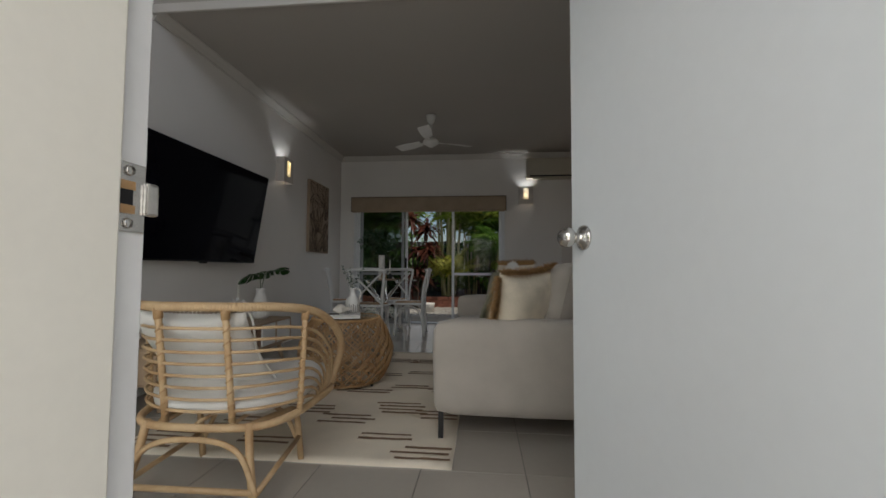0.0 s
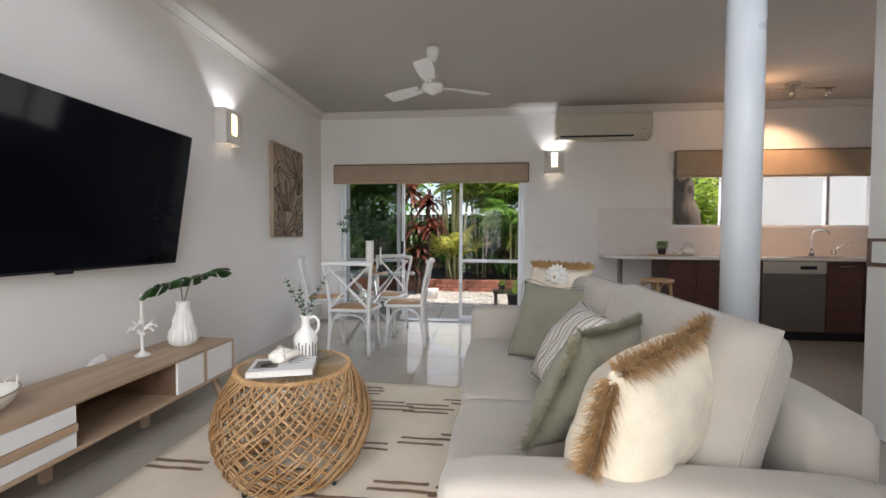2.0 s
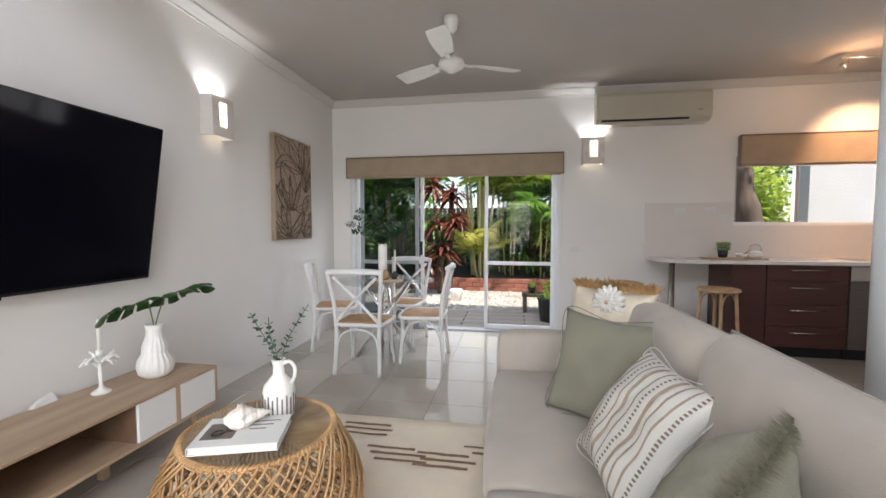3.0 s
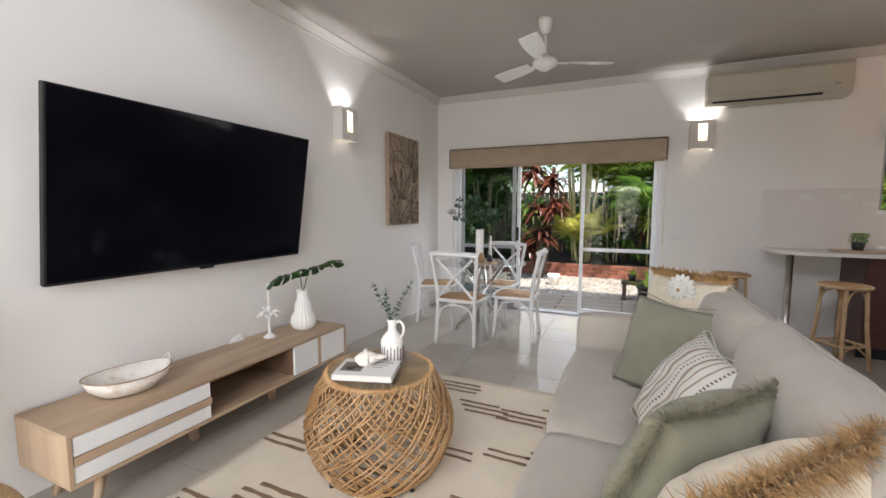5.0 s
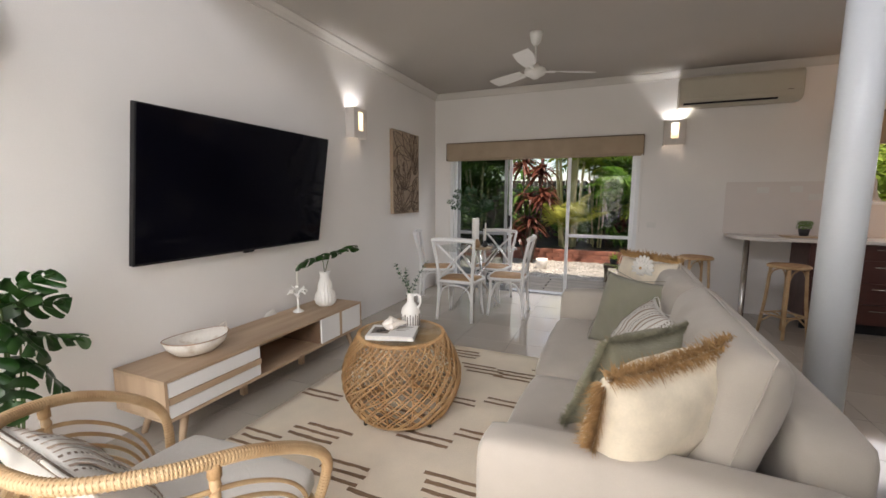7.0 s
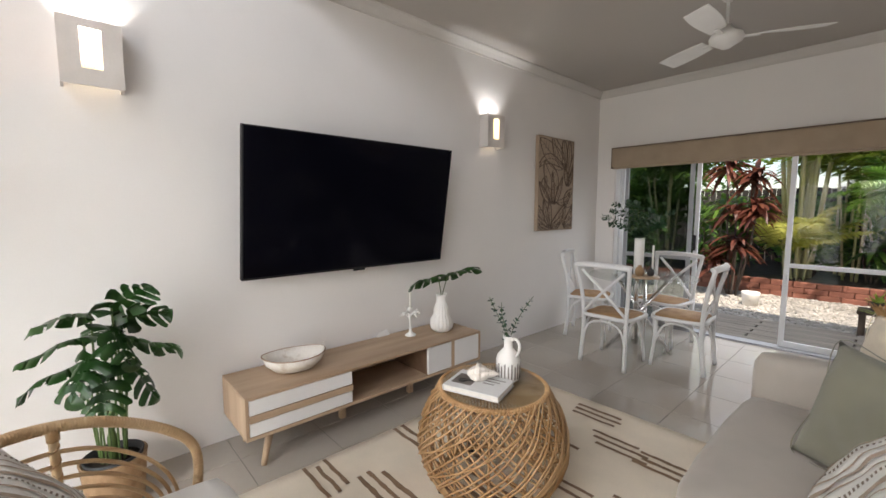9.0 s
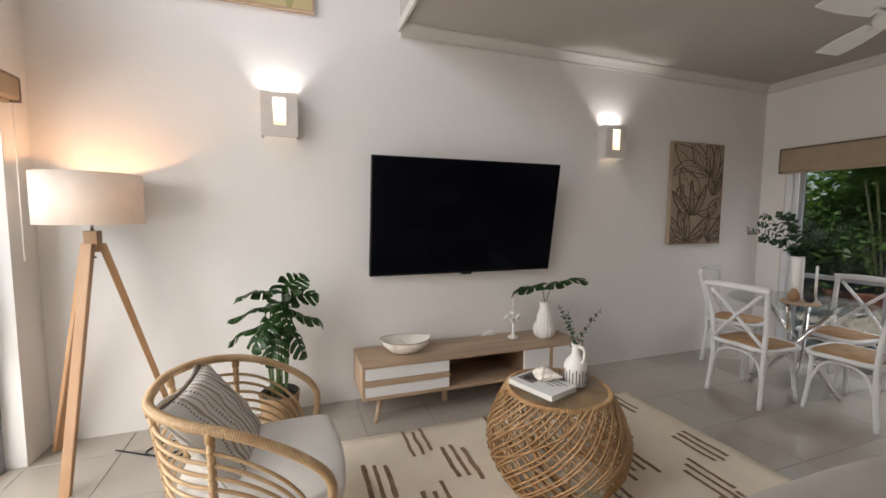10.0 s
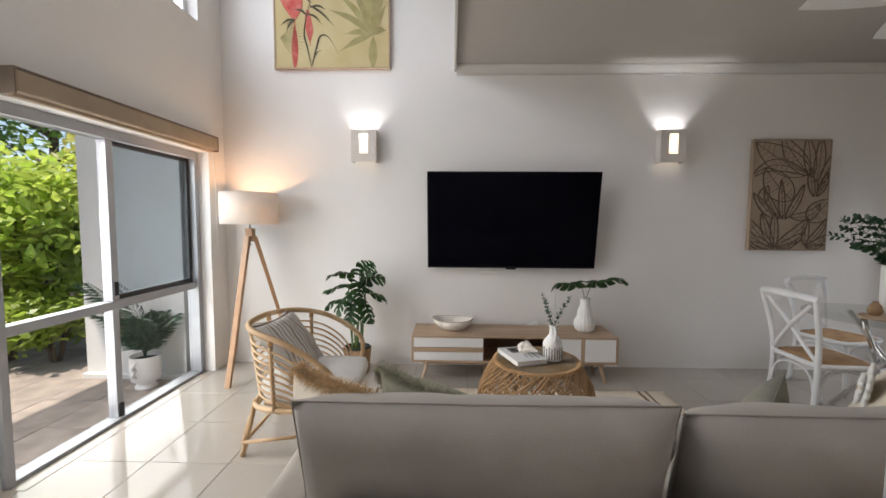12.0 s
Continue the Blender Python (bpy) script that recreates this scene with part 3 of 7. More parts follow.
def carved_leaf(lines, base, tip, wd, bend, level, veins):
    """One raised leaf blade on the panel, with its cut outline and veins."""
    o, t = Vector(base), Vector(tip)
    d = t - o
    n = Vector((-d.y, d.x)).normalized()
    x = 0.0405 + 0.0007 * level
    steps = [i / 12 for i in range(13)]
    mid = [o + d * u + n * (bend * math.sin(math.pi * u * 0.8)) for u in steps]
    half = [wd * max(0.0, math.sin(math.pi * u ** 0.85)) ** 0.75 for u in steps]
    blade = bmesh.new()
    rows = [[blade.verts.new((x + (0.002 if s == 0 else 0), (m + n * h * s).x, (m + n * h * s).y)) for s in (-1, 0, 1)] for m, h in zip(mid, half)]
    for a, b in zip(rows, rows[1:]):
        for j in range(2):
            blade.faces.new((a[j], a[j + 1], b[j + 1], b[j]))
    bmesh.ops.remove_doubles(blade, verts=blade.verts[:], dist=1e-5)
    bmesh.ops.recalc_face_normals(blade, faces=blade.faces[:])
    for s in (-1, 1):
        bm_tube([(x + 0.0008, (m + n * h * s).x, (m + n * h * s).y) for m, h in zip(mid, half)], 0.006, 4, bm=lines)
    bm_tube([(x + 0.0022, m.x, m.y) for m in mid], 0.0038, 4, bm=lines)
    for v in range(1, veins):
        for s in (-1, 1):
            i = min(11, max(1, int(12 * v / veins)))
            e = mid[i] + n * (half[i] * 0.85 * s) + d * 0.05
            bm_tube([(x + 0.002, mid[i].x, mid[i].y), (x + 0.0012, e.x, e.y)], 0.0019, 4, bm=lines)
    return blade


def trim_to_board(bm):
    for co, no in (((0, 0.004, 0), (0, -1, 0)), ((0, 0.721, 0), (0, 1, 0)), ((0, 0, 0.004), (0, 0, -1)), ((0, 0, 1.056), (0, 0, 1))):
        bmesh.ops.bisect_plane(bm, geom=bm.verts[:] + bm.edges[:] + bm.faces[:], plane_co=co, plane_no=no, clear_outer=True)
    return bm


lines = bmesh.new()
LEAVES = [((0.54, 0.74), (0.02, 1.05), 0.13, 0.03, 9), ((0.54, 0.72), (0.27, 1.10), 0.09, 0.02, 7), ((0.56, 0.70), (0.50, 1.10), 0.06, 0.0, 6), ((0.60, 0.66), (0.62, 1.10), 0.05, -0.02, 6),
          ((0.62, 0.62), (0.77, 1.02), 0.045, -0.03, 5), ((0.62, 0.58), (0.75, 0.86), 0.035, -0.03, 5), ((0.53, 0.73), (0.0, 0.60), 0.06, -0.17, 9), ((0.59, 0.52), (0.56, 0.80), 0.03, 0.02, 4),
          ((0.62, 0.52), (0.70, 0.76), 0.03, -0.02, 4), ((0.38, 0.48), (0.12, 0.80), 0.125, 0.02, 9), ((0.10, 0.44), (0.16, 0.62), 0.05, 0.02, 4), ((0.24, 0.30), (0.02, 0.56), 0.04, 0.02, 6),
          ((0.27, 0.30), (0.12, 0.60), 0.032, 0.02, 6), ((0.30, 0.30), (0.27, 0.68), 0.030, 0.0, 6), ((0.33, 0.30), (0.48, 0.64), 0.034, -0.02, 6), ((0.37, 0.32), (0.62, 0.50), 0.05, -0.10, 7),
          ((0.54, 0.28), (0.73, 0.50), 0.10, -0.02, 8), ((0.53, 0.04), (0.72, 0.33), 0.03, -0.03, 5), ((0.53, 0.04), (0.56, 0.31), 0.035, 0.02, 5), ((0.54, 0.03), (0.73, 0.17), 0.03, -0.03, 5),
          ((0.54, 0.02), (0.71, 0.06), 0.02, -0.01, 4), ((0.22, 0.02), (-0.03, 0.33), 0.045, 0.03, 7), ((0.22, 0.02), (0.11, 0.36), 0.042, 0.02, 7), ((0.23, 0.02), (0.22, 0.36), 0.04, 0.0, 7),
          ((0.24, 0.02), (0.52, 0.33), 0.055, -0.05, 8), ((0.24, 0.02), (0.50, 0.19), 0.045, -0.04, 7), ((0.22, 0.01), (-0.04, 0.19), 0.045, 0.03, 6), ((0.22, 0.0), (-0.02, 0.09), 0.035, 0.02, 5), ((0.25, 0.0), (0.44, 0.09), 0.03, -0.02, 5)]
for k, (base, tip, wd, bend, veins) in enumerate(LEAVES):
    part("carved_leaf", trim_to_board(carved_leaf(lines, base, tip, wd, bend, k * 0.6, veins)), ARTBASE, panel)
part("carved_line_work", trim_to_board(lines), ARTLINE, panel, "dark brown carved leaf lines")

pic = thing("painting", (TVX, 1.254, 2.972), "ochre canvas painting of red and olive palms", "painting")
part("canvas", bm_box(0.001, 0.032, 0.012, 1.128, 0.012, 1.128), CANVAS, pic)
for args in ((0.001, 0.04, 0, 0.012, 0, 1.14), (0.001, 0.04, 1.128, 1.14, 0, 1.14), (0.001, 0.04, 0.012, 1.128, 0, 0.012), (0.001, 0.04, 0.012, 1.128, 1.128, 1.14)):
    part("frame_strip", bm_box(*args), OAKX, pic)


def blade_shape(bm, pts, w, x=0.0335):
    """A flat painted stroke that swells and tapers along pts."""
    p = spline([(x, a, c) for a, c in pts], 6)
    n = len(p)
    prev = None
    for i, q in enumerate(p):
        d = (p[min(i + 1, n - 1)] - p[max(i - 1, 0)]).normalized()
        s = Vector((0, -d.z, d.y)) * (w * max(0.12, math.sin(math.pi * min(1, 0.12 + i / n))))
        cur = (bm.verts.new(q + s), bm.verts.new(q - s))
        if prev:
            bm.faces.new((prev[0], prev[1], cur[1], cur[0]))
        prev = cur
    return bm


bm = blade_shape(bmesh.new(), [(0.205, 0.014), (0.205, 0.22), (0.21, 0.47)], 0.034)
blade_shape(bm, [(0.335, 0.56), (0.345, 0.40), (0.36, 0.22)], 0.034, 0.0345)
blade_shape(bm, [(0.35, 0.50), (0.375, 0.38), (0.37, 0.28)], 0.016, 0.0348)
for k, tip in enumerate(((0.03, 0.74), (0.08, 0.86), (0.15, 0.96), (0.23, 0.98), (0.31, 0.86), (0.29, 0.66))):
    blade_shape(bm, [(0.205, 0.48), ((0.205 + tip[0]) / 2, 0.50 + (tip[1] - 0.48) * 0.55), tip], 0.042, 0.0338 + 0.0004 * k)
part("red_palm", bm, PAINTRED, pic, "red painted palm trunk and crown")
bm = blade_shape(bmesh.new(), [(0.975, 0.014), (0.975, 0.18), (0.98, 0.33)], 0.042)
for k, tip in enumerate(((0.65, 0.17), (0.70, 0.33), (0.55, 0.56), (0.62, 0.72), (0.72, 0.86), (0.84, 0.94), (0.95, 0.98), (1.05, 0.94), (1.11, 0.80), (1.11, 0.60), (1.11, 0.36))):
    d = (tip[0] - 0.975, tip[1] - 0.33)
    blade_shape(bm, [(0.975, 0.33), (0.975 + d[0] * 0.5, 0.35 + d[1] * 0.55), tip], 0.030, 0.0345 + 0.0004 * k)
for k in range(12):
    a = 0.15 + 0.16 * k
    blade_shape(bm, [(0.06, 0.30), (0.06 + 0.14 * math.cos(a - 1.2), 0.30 + 0.12 * math.sin(a - 1.2)), (min(0.42, 0.06 + 0.32 * abs(math.cos(a - 1.2))), max(0.02, 0.30 + 0.26 * math.sin(a - 1.2)))], 0.004, 0.0335)
part("olive_palm", bm, PAINTOLIVE, pic, "olive painted fan palm")
bm = blade_shape(bmesh.new(), [(0.37, 0.014), (0.33, 0.2), (0.30, 0.34), (0.34, 0.56), (0.42, 0.80)], 0.008, 0.036)
blade_shape(bm, [(0.37, 0.02), (0.42, 0.20), (0.46, 0.31), (0.54, 0.30), (0.64, 0.14)], 0.010, 0.0364)
blade_shape(bm, [(0.38, 0.06), (0.42, 0.15), (0.47, 0.175)], 0.007, 0.0366)
for k, (p, q) in enumerate((((0.34, 0.50), (0.20, 0.56)), ((0.34, 0.52), (0.48, 0.42)), ((0.36, 0.58), (0.52, 0.56)), ((0.36, 0.60), (0.60, 0.40)), ((0.38, 0.66), (0.54, 0.72)), ((0.37, 0.62), (0.26, 0.72)), ((0.21, 0.47), (0.06, 0.40)), ((0.21, 0.47), (0.12, 0.34)))):
    blade_shape(bm, [p, ((p[0] + q[0]) / 2, (p[1] + q[1]) / 2 + 0.025), q], 0.011, 0.0405 + 0.0003 * k)
part("dark_stems", bm, PAINTDARK, pic, "dark painted stems")

# switch board on the partition
board = thing("switch_board", (2.15, 4.10, 1.14), "brown timber strip with cream switches on the partition", "switch board")
part("backing", bm_box(-0.014, 0.001, -0.24, 0.33, -0.085, 0.09, 0.003), OAKDARK, board)
for y in (0.20, 0.0):
    p = part("switch_plate", bm_box(-0.024, -0.014, y - 0.085, y + 0.085, -0.06, 0.07, 0.004), WHITEPL, board, "cream switch plate")
    for q in (-0.05, 0.0, 0.05):
        part("rocker", bm_box(-0.029, -0.0235, y + q - 0.012, y + q + 0.012, -0.015, 0.025, 0.002), WHITEPL, p)
ph = thing("intercom_handset", (2.15, 3.98, 1.16), "pale grey wall handset with black ear cap", "intercom")
part("base", bm_box(-0.05, -0.014, -0.05, 0.05, -0.13, 0.09, 0.012), WHITEPL, ph)
part("ear_cap", bm_box(-0.075, -0.05, -0.03, 0.03, 0.04, 0.10, 0.01), BLACKPL, ph)

# entry door, opened inwards, and its frame
frame_ob = tagged(thing("door_frame"), "cream painted timber door frame with steel strike plate", "door frame", kind="structure")
part("jamb", bm_box(-0.60, -0.45, 0.33, 0.527, -0.05, 2.062, 0.003), FRAMEPAINT, frame_ob)
part("jamb_rebate", bm_box(-0.60, -0.464, 0.527, 0.572, -0.05, 2.062, 0.002), WHITEWOOD, frame_ob, "white painted rebate")
part("jamb", bm_box(0.462, 0.52, 0.36, 0.57, -0.05, 2.062, 0.003), FRAMEPAINT, frame_ob)
part("head", bm_box(-0.60, 0.52, 0.36, 0.57, 2.062, 2.12), FRAMEPAINT, frame_ob)
strike = part("strike_plate", bm_box(-0.4635, -0.461, 0.5275, 0.568, 1.003, 1.076, 0.001), STEEL, frame_ob, "steel strike plate")
part("strike_lip", bm_box(-0.4635, -0.455, 0.565, 0.581, 1.022, 1.058, 0.003), STEEL, strike)
for z in (1.022, 1.047):
    part("latch_edge", bm_box(-0.4605, -0.459, 0.531, 0.553, z, z + 0.009), RATTANDARK, strike)
part("latch_hole", bm_box(-0.4607, -0.4598, 0.533, 0.551, 1.031, 1.047), BLACKPL, strike)
for z in (1.012, 1.067):
    part("screw", bm_lathe([(0.0, -0.001), (0.006, -0.001), (0.005, 0.002), (0.0, 0.002)], 10), STEEL, strike).matrix_basis = pose(-0.460, 0.546, z, 0, 90, 0)
dl = thing("entry_door", (0.455, 0.62, 0.01), "pale flush entry door standing open with steel knob", "door", turn=18.0)
part("leaf", bm_box(-0.036, 0, 0.0, 0.82, 0, 2.03, 0.002), DOORPAINT, dl)
for s in (-1, 1):
    kn = part("knob", bm_lathe([(0.0, 0.0), (0.035, 0.0), (0.034, 0.006), (0.02, 0.012), (0.013, 0.02), (0.013, 0.03), (0.024, 0.04), (0.028, 0.052), (0.026, 0.064), (0.017, 0.073), (0.0, 0.075)], 28), STEEL, dl, "round steel knob")
    kn.matrix_basis = pose(-0.036 if s < 0 else 0, 0.755, 1.045, 0, 90 * s, 0)
part("latch_plate", bm_box(-0.030, -0.006, 0.8195, 0.8215, 0.99, 1.10), STEEL, dl)
for z in (0.25, 1.05, 1.8):
    part("hinge", bm_tube([(0.008, -0.004, z - 0.05), (0.008, -0.004, z + 0.05)], 0.007, 8), STEEL, dl)

# front window: sliding sash with mid rail
win = tagged(thing("window_1"), "tall white aluminium sliding window with lower panes", "window", kind="structure")
upright("frame_jamb", -2.40, -2.34, 0.49, 0.60, 0, 2.12, ALUGREY, win)
upright("frame_jamb", -0.65, -0.602, 0.49, 0.60, 0, 2.12, ALUGREY, win)
upright("frame_head", -2.34, -0.65, 0.49, 0.60, 2.05, 2.12, ALUGREY, win)
upright("frame_sill", -2.34, -0.65, 0.49, 0.60, 0.0, 0.025, ALUGREY, win)
upright("mid_rail", -2.34, -0.65, 0.495, 0.575, 0.83, 0.89, ALUGREY, win)
upright("mid_post", -1.44, -1.385, 0.50, 0.57, 0.025, 0.83, ALUGREY, win)
upright("mid_post", -1.45, -1.39, 0.50, 0.57, 0.89, 2.05, ALUGREY, win)
for x0, x1, z0, z1, gm, y in ((-2.34, -1.44, 0.025, 0.83, CLEAR, 0.52), (-1.385, -0.65, 0.025, 0.83, CLEAR, 0.54), (-2.30, -1.45, 0.93, 2.02, MESHGREY, 0.53), (-1.39, -0.65, 0.89, 2.05, CLEAR, 0.545)):
    p = part("pane", bm_box(x0, x1, y - 0.002, y + 0.002, z0, z1), gm, win)
    p.visible_shadow = False
for x0, x1, z0, z1 in ((-2.34, -2.30, 0.89, 2.05), (-2.30, -1.45, 0.89, 0.93), (-2.30, -1.45, 2.02, 2.05)):
    upright("sash", x0, x1, 0.515, 0.545, z0, z1, BLACKMETAL, win, bevel=0.002)
for z in (0.93, 0.03):
    part("latch", bm_box(-1.425, -1.39, 0.57, 0.59, z, z + 0.10, 0.004), BLACKPL, win, "black latch")
structure("window_sill", bm_box(-2.40, -0.60, 0.61, 0.699, -0.02, 0.003, 0.002), TILE, "tiled sill at the foot of the window", "sill")
hw = tagged(thing("window_2"), "high white framed window above the entry", "window", kind="structure")
upright("frame_sill", -2.31, 1.6, 0.52, 0.60, 3.28, 3.33, ALU, hw)
upright("frame_head", -2.31, 1.6, 0.52, 0.60, 4.45, 4.50, ALU, hw)
for x in (-2.31, -1.85, -0.37, 0.6, 1.55):
    upright("mullion", x, x + 0.05, 0.52, 0.60, 3.33, 4.45, ALU, hw)
p = part("pane", bm_box(-2.26, 1.55, 0.556, 0.56, 3.33, 4.45), CLEAR, hw)
p.visible_shadow = False

# ---- loose furniture of the living room ----
def bm_cushion(w, h, t, n=14, p=2.6, pinch=0.10, seed=0, wrinkle=0.006):
    """A stuffed cushion: w along x, h along z, t thick along y, with drawn-in sides."""
    bm = bmesh.new()
    grids = []
    for s in (-1, 1):
        g = []
        for i in range(n + 1):
            row = []
            for j in range(n + 1):
                u, v = 2 * i / n - 1, 2 * j / n - 1
                full = max(0.0, (1 - abs(u) ** p)) ** 0.55 * max(0.0, (1 - abs(v) ** p)) ** 0.55
                x = w / 2 * u * (1 - pinch * (1 - v * v) * abs(u) ** 3)
                z = h / 2 * v * (1 - pinch * (1 - u * u) * abs(v) ** 3)
                q = noise.noise(Vector((x * 5 + seed * 7.3, z * 5, s * 3.1))) * wrinkle * 2.2 * full + noise.noise(Vector((x * 14, z * 14 + seed, s))) * wrinkle * full
                row.append(bm.verts.new((x, s * (t / 2 * full + q), z)))
            g.append(row)
        grids.append(g)
    for s, g in enumerate(grids):
        for i in range(n):
            for j in range(n):
                f = (g[i][j], g[i + 1][j], g[i + 1][j + 1], g[i][j + 1])
                bm.faces.new(f if s == 0 else f[::-1]).smooth = True
    bmesh.ops.remove_doubles(bm, verts=bm.verts[:], dist=0.0008)
    return bm


def bm_fringe(pts, out, ln, n, seed, w=0.0035, droop=0.6):
    """Loose threads along pts, leaving towards out and drooping."""
    r = random.Random(seed)
    bm = bmesh.new()
    p = spline(pts, 8)
    for _ in range(n):
        i = r.randrange(len(p) - 1)
        a = p[i].lerp(p[i + 1], r.random())
        d = (p[i + 1] - p[i]).normalized()
        o = (Vector(out) + d * r.uniform(-0.7, 0.7) + Vector((0, r.uniform(-1.1, 1.1), 0))).normalized()
        l = ln * r.uniform(0.55, 1.1)
        side = d * w
        q1 = a + o * l * 0.5
        q2 = a + o * l + Vector((0, r.uniform(-0.02, 0.02), -droop * l * r.uniform(0.2, 0.9)))
        v = [bm.verts.new(k) for k in (a - side, a + side, q1 + side * 0.9, q1 - side * 0.9, q2)]
        bm.faces.new(v[:4])
        bm.faces.new((v[3], v[2], v[4]))
    return bm


def oriented(center, right, up):
    """Pose whose x is right and z is up as given; y is the cushion's back."""
    x = Vector(right).normalized()
    z = Vector(up)
    z = (z - x * z.dot(x)).normalized()
    y = z.cross(x)
    m = Matrix((x, y, z)).transposed().to_4x4()
    m.translation = center
    return m


def throw_cushion(center, right, up, w, h, t, mat, label, seed=0):
    c = thing("throw_cushion", (0, 0, 0), label, "cushion", "cushions on the sofa")
    c.matrix_basis = oriented(center, right, up)
    part("cover", bm_cushion(w, h, t, 20, seed=seed, wrinkle=0.012), mat, c)
    if "fringe" in label:
        return c
    e = [(-w / 2, 0, -h / 2), (-w / 2 * 0.90, 0, 0), (-w / 2, 0, h / 2), (0, 0, h / 2 * 0.90), (w / 2, 0, h / 2), (w / 2 * 0.90, 0, 0), (w / 2, 0, -h / 2), (0, 0, -h / 2 * 0.90)]
    part("seam_piping", bm_tube(spline(e, 6, True), 0.0022, 5, True), mat, c)
    return c


# sofa
sofa = thing("sofa", (0, 0, 0), "warm grey linen sofa with loose cushions", "sofa")


def soft_box(x0, x1, y0, y1, z0, z1, bev, seed=0, puff=0.0, cuts=6, seg=3):
    bm = bm_box(x0, x1, y0, y1, z0, z1)
    bmesh.ops.subdivide_edges(bm, edges=bm.edges[:], cuts=cuts, use_grid_fill=True)
    c = Vector(((x0 + x1) / 2, (y0 + y1) / 2, (z0 + z1) / 2))
    hx, hy, hz = (x1 - x0) / 2, (y1 - y0) / 2, (z1 - z0) / 2
    for v in bm.verts:
        u = Vector(((v.co.x - c.x) / hx, (v.co.y - c.y) / hy, (v.co.z - c.z) / hz))
        # round the box towards a superellipsoid, then add slack
        core = Vector((max(-1, min(1, u.x)) * (hx - bev), max(-1, min(1, u.y)) * (hy - bev), max(-1, min(1, u.z)) * (hz - bev)))
        lim = Vector([math.copysign(min(abs(u[k]) * (hx, hy, hz)[k], (hx, hy, hz)[k] - bev), u[k]) for k in range(3)])
        d = Vector([u[k] * (hx, hy, hz)[k] - lim[k] for k in range(3)])
        q = lim + (d.normalized() * bev if d.length > 1e-6 else d)
        full = [(1 - abs(a) ** 2.5) for a in u]
        pf = puff * Vector((u.x * full[1] * full[2], u.y * full[0] * full[2], u.z * full[0] * full[1]))
        nz = noise.noise(q * 4 + Vector((seed * 3.7, seed, 0))) * puff * 0.45
        v.co = c + q + pf + (pf.normalized() * nz if pf.length > 1e-6 else Vector((0, 0, 0)))
    for f in bm.faces:
        f.smooth = True
    return bm


part("base", soft_box(-0.34, 0.66, 2.62, 4.76, 0.16, 0.30, 0.02), SOFA, sofa)
for y0, y1, s in ((2.455, 2.635, 1), (4.745, 4.925, 2)):
    part("arm", soft_box(-0.365, 0.68, y0, y1, 0.155, 0.672, 0.05, s, 0.012, 9), SOFA, sofa)
part("back_frame", soft_box(0.50, 0.70, 2.63, 4.75, 0.155, 0.80, 0.05, 3, 0.012, 9), SOFA, sofa)
for y0, y1, s in ((2.637, 3.545, 4), (3.555, 4.743, 5)):
    part("seat_cushion", soft_box(-0.375, 0.40, y0, y1, 0.295, 0.465, 0.055, s, 0.022, 9), SOFA, sofa)
for y0, y1, h, s in ((2.60, 3.625, 0.56, 6), (3.635, 4.72, 0.54, 7)):
    w = y1 - y0
    m = oriented((0.365, (y0 + y1) / 2, 0.455 + h / 2), (0, -1, 0), (0.25, 0, 1))
    bm = bm_cushion(w, h, 0.25, 26, p=6, pinch=0.015, seed=s, wrinkle=0.010)
    bm.transform(m)
    bc = part("back_cushion", bm, SOFA, sofa)
    q = w / 2, h / 2
    edge = [m @ Vector((x * q[0], 0, z * q[1])) for x, z in ((-1, -1), (-0.985, 0), (-1, 1), (0, 0.985), (1, 1), (0.985, 0), (1, -1), (0, -0.985))]
    part("seam", bm_tube(edge, 0.0035, 6, True), SOFA, bc)
for x, y in ((-0.33, 2.53), (0.60, 2.53), (-0.33, 4.85), (0.60, 4.85)):
    part("leg", bm_box(x - 0.014, x + 0.014, y - 0.014, y + 0.014, 0, 0.165, 0.002), BLACKMETAL, sofa, "black metal leg")

# throw cushions
c = throw_cushion((0.15, 2.685, 0.735), (0.72, 0.69, 0.09), (0.30, -0.14, 1), 0.52, 0.50, 0.24, CREAM, "cream raw cotton cushion with thick jute fringe", 1)
part("fringe", bm_fringe([(-0.24, 0, -0.22), (-0.225, 0, 0.0), (-0.24, 0, 0.22)], (-1, -0.3, 0.0), 0.06, 1500, 5, 0.0022, 0.8), JUTE, c, "shaggy jute fringe")
part("fringe", bm_fringe([(-0.24, 0, 0.23), (0, 0, 0.212), (0.25, 0, 0.235)], (0, -0.3, 1), 0.065, 1900, 6, 0.0022, 0.75), JUTE, c, "shaggy jute fringe")
c = throw_cushion((0.085, 2.985, 0.745), (0.64, 0.76, -0.02), (0.45, -0.1, 0.89), 0.45, 0.44, 0.2, SAGE2, "washed sage green cushion with a ruffled fringe", 2)
part("fringe", bm_fringe([(-0.225, 0, -0.21), (-0.205, 0, 0.0), (-0.225, 0, 0.21)], (-1, 0, 0.1), 0.03, 1300, 7, 0.0026, 0.5), SAGEFRINGE, c, "short frayed fringe")
part("fringe", bm_fringe([(-0.225, 0, 0.21), (0, 0, 0.19), (0.225, 0, 0.21)], (0, 0, 1), 0.034, 1500, 8, 0.0026, 0.5), SAGEFRINGE, c, "short frayed fringe")
part("fringe", bm_fringe([(0.225, 0, -0.21), (0.205, 0, 0.0), (0.225, 0, 0.21)], (1, 0, 0.1), 0.03, 1300, 17, 0.0026, 0.5), SAGEFRINGE, c, "short frayed fringe")
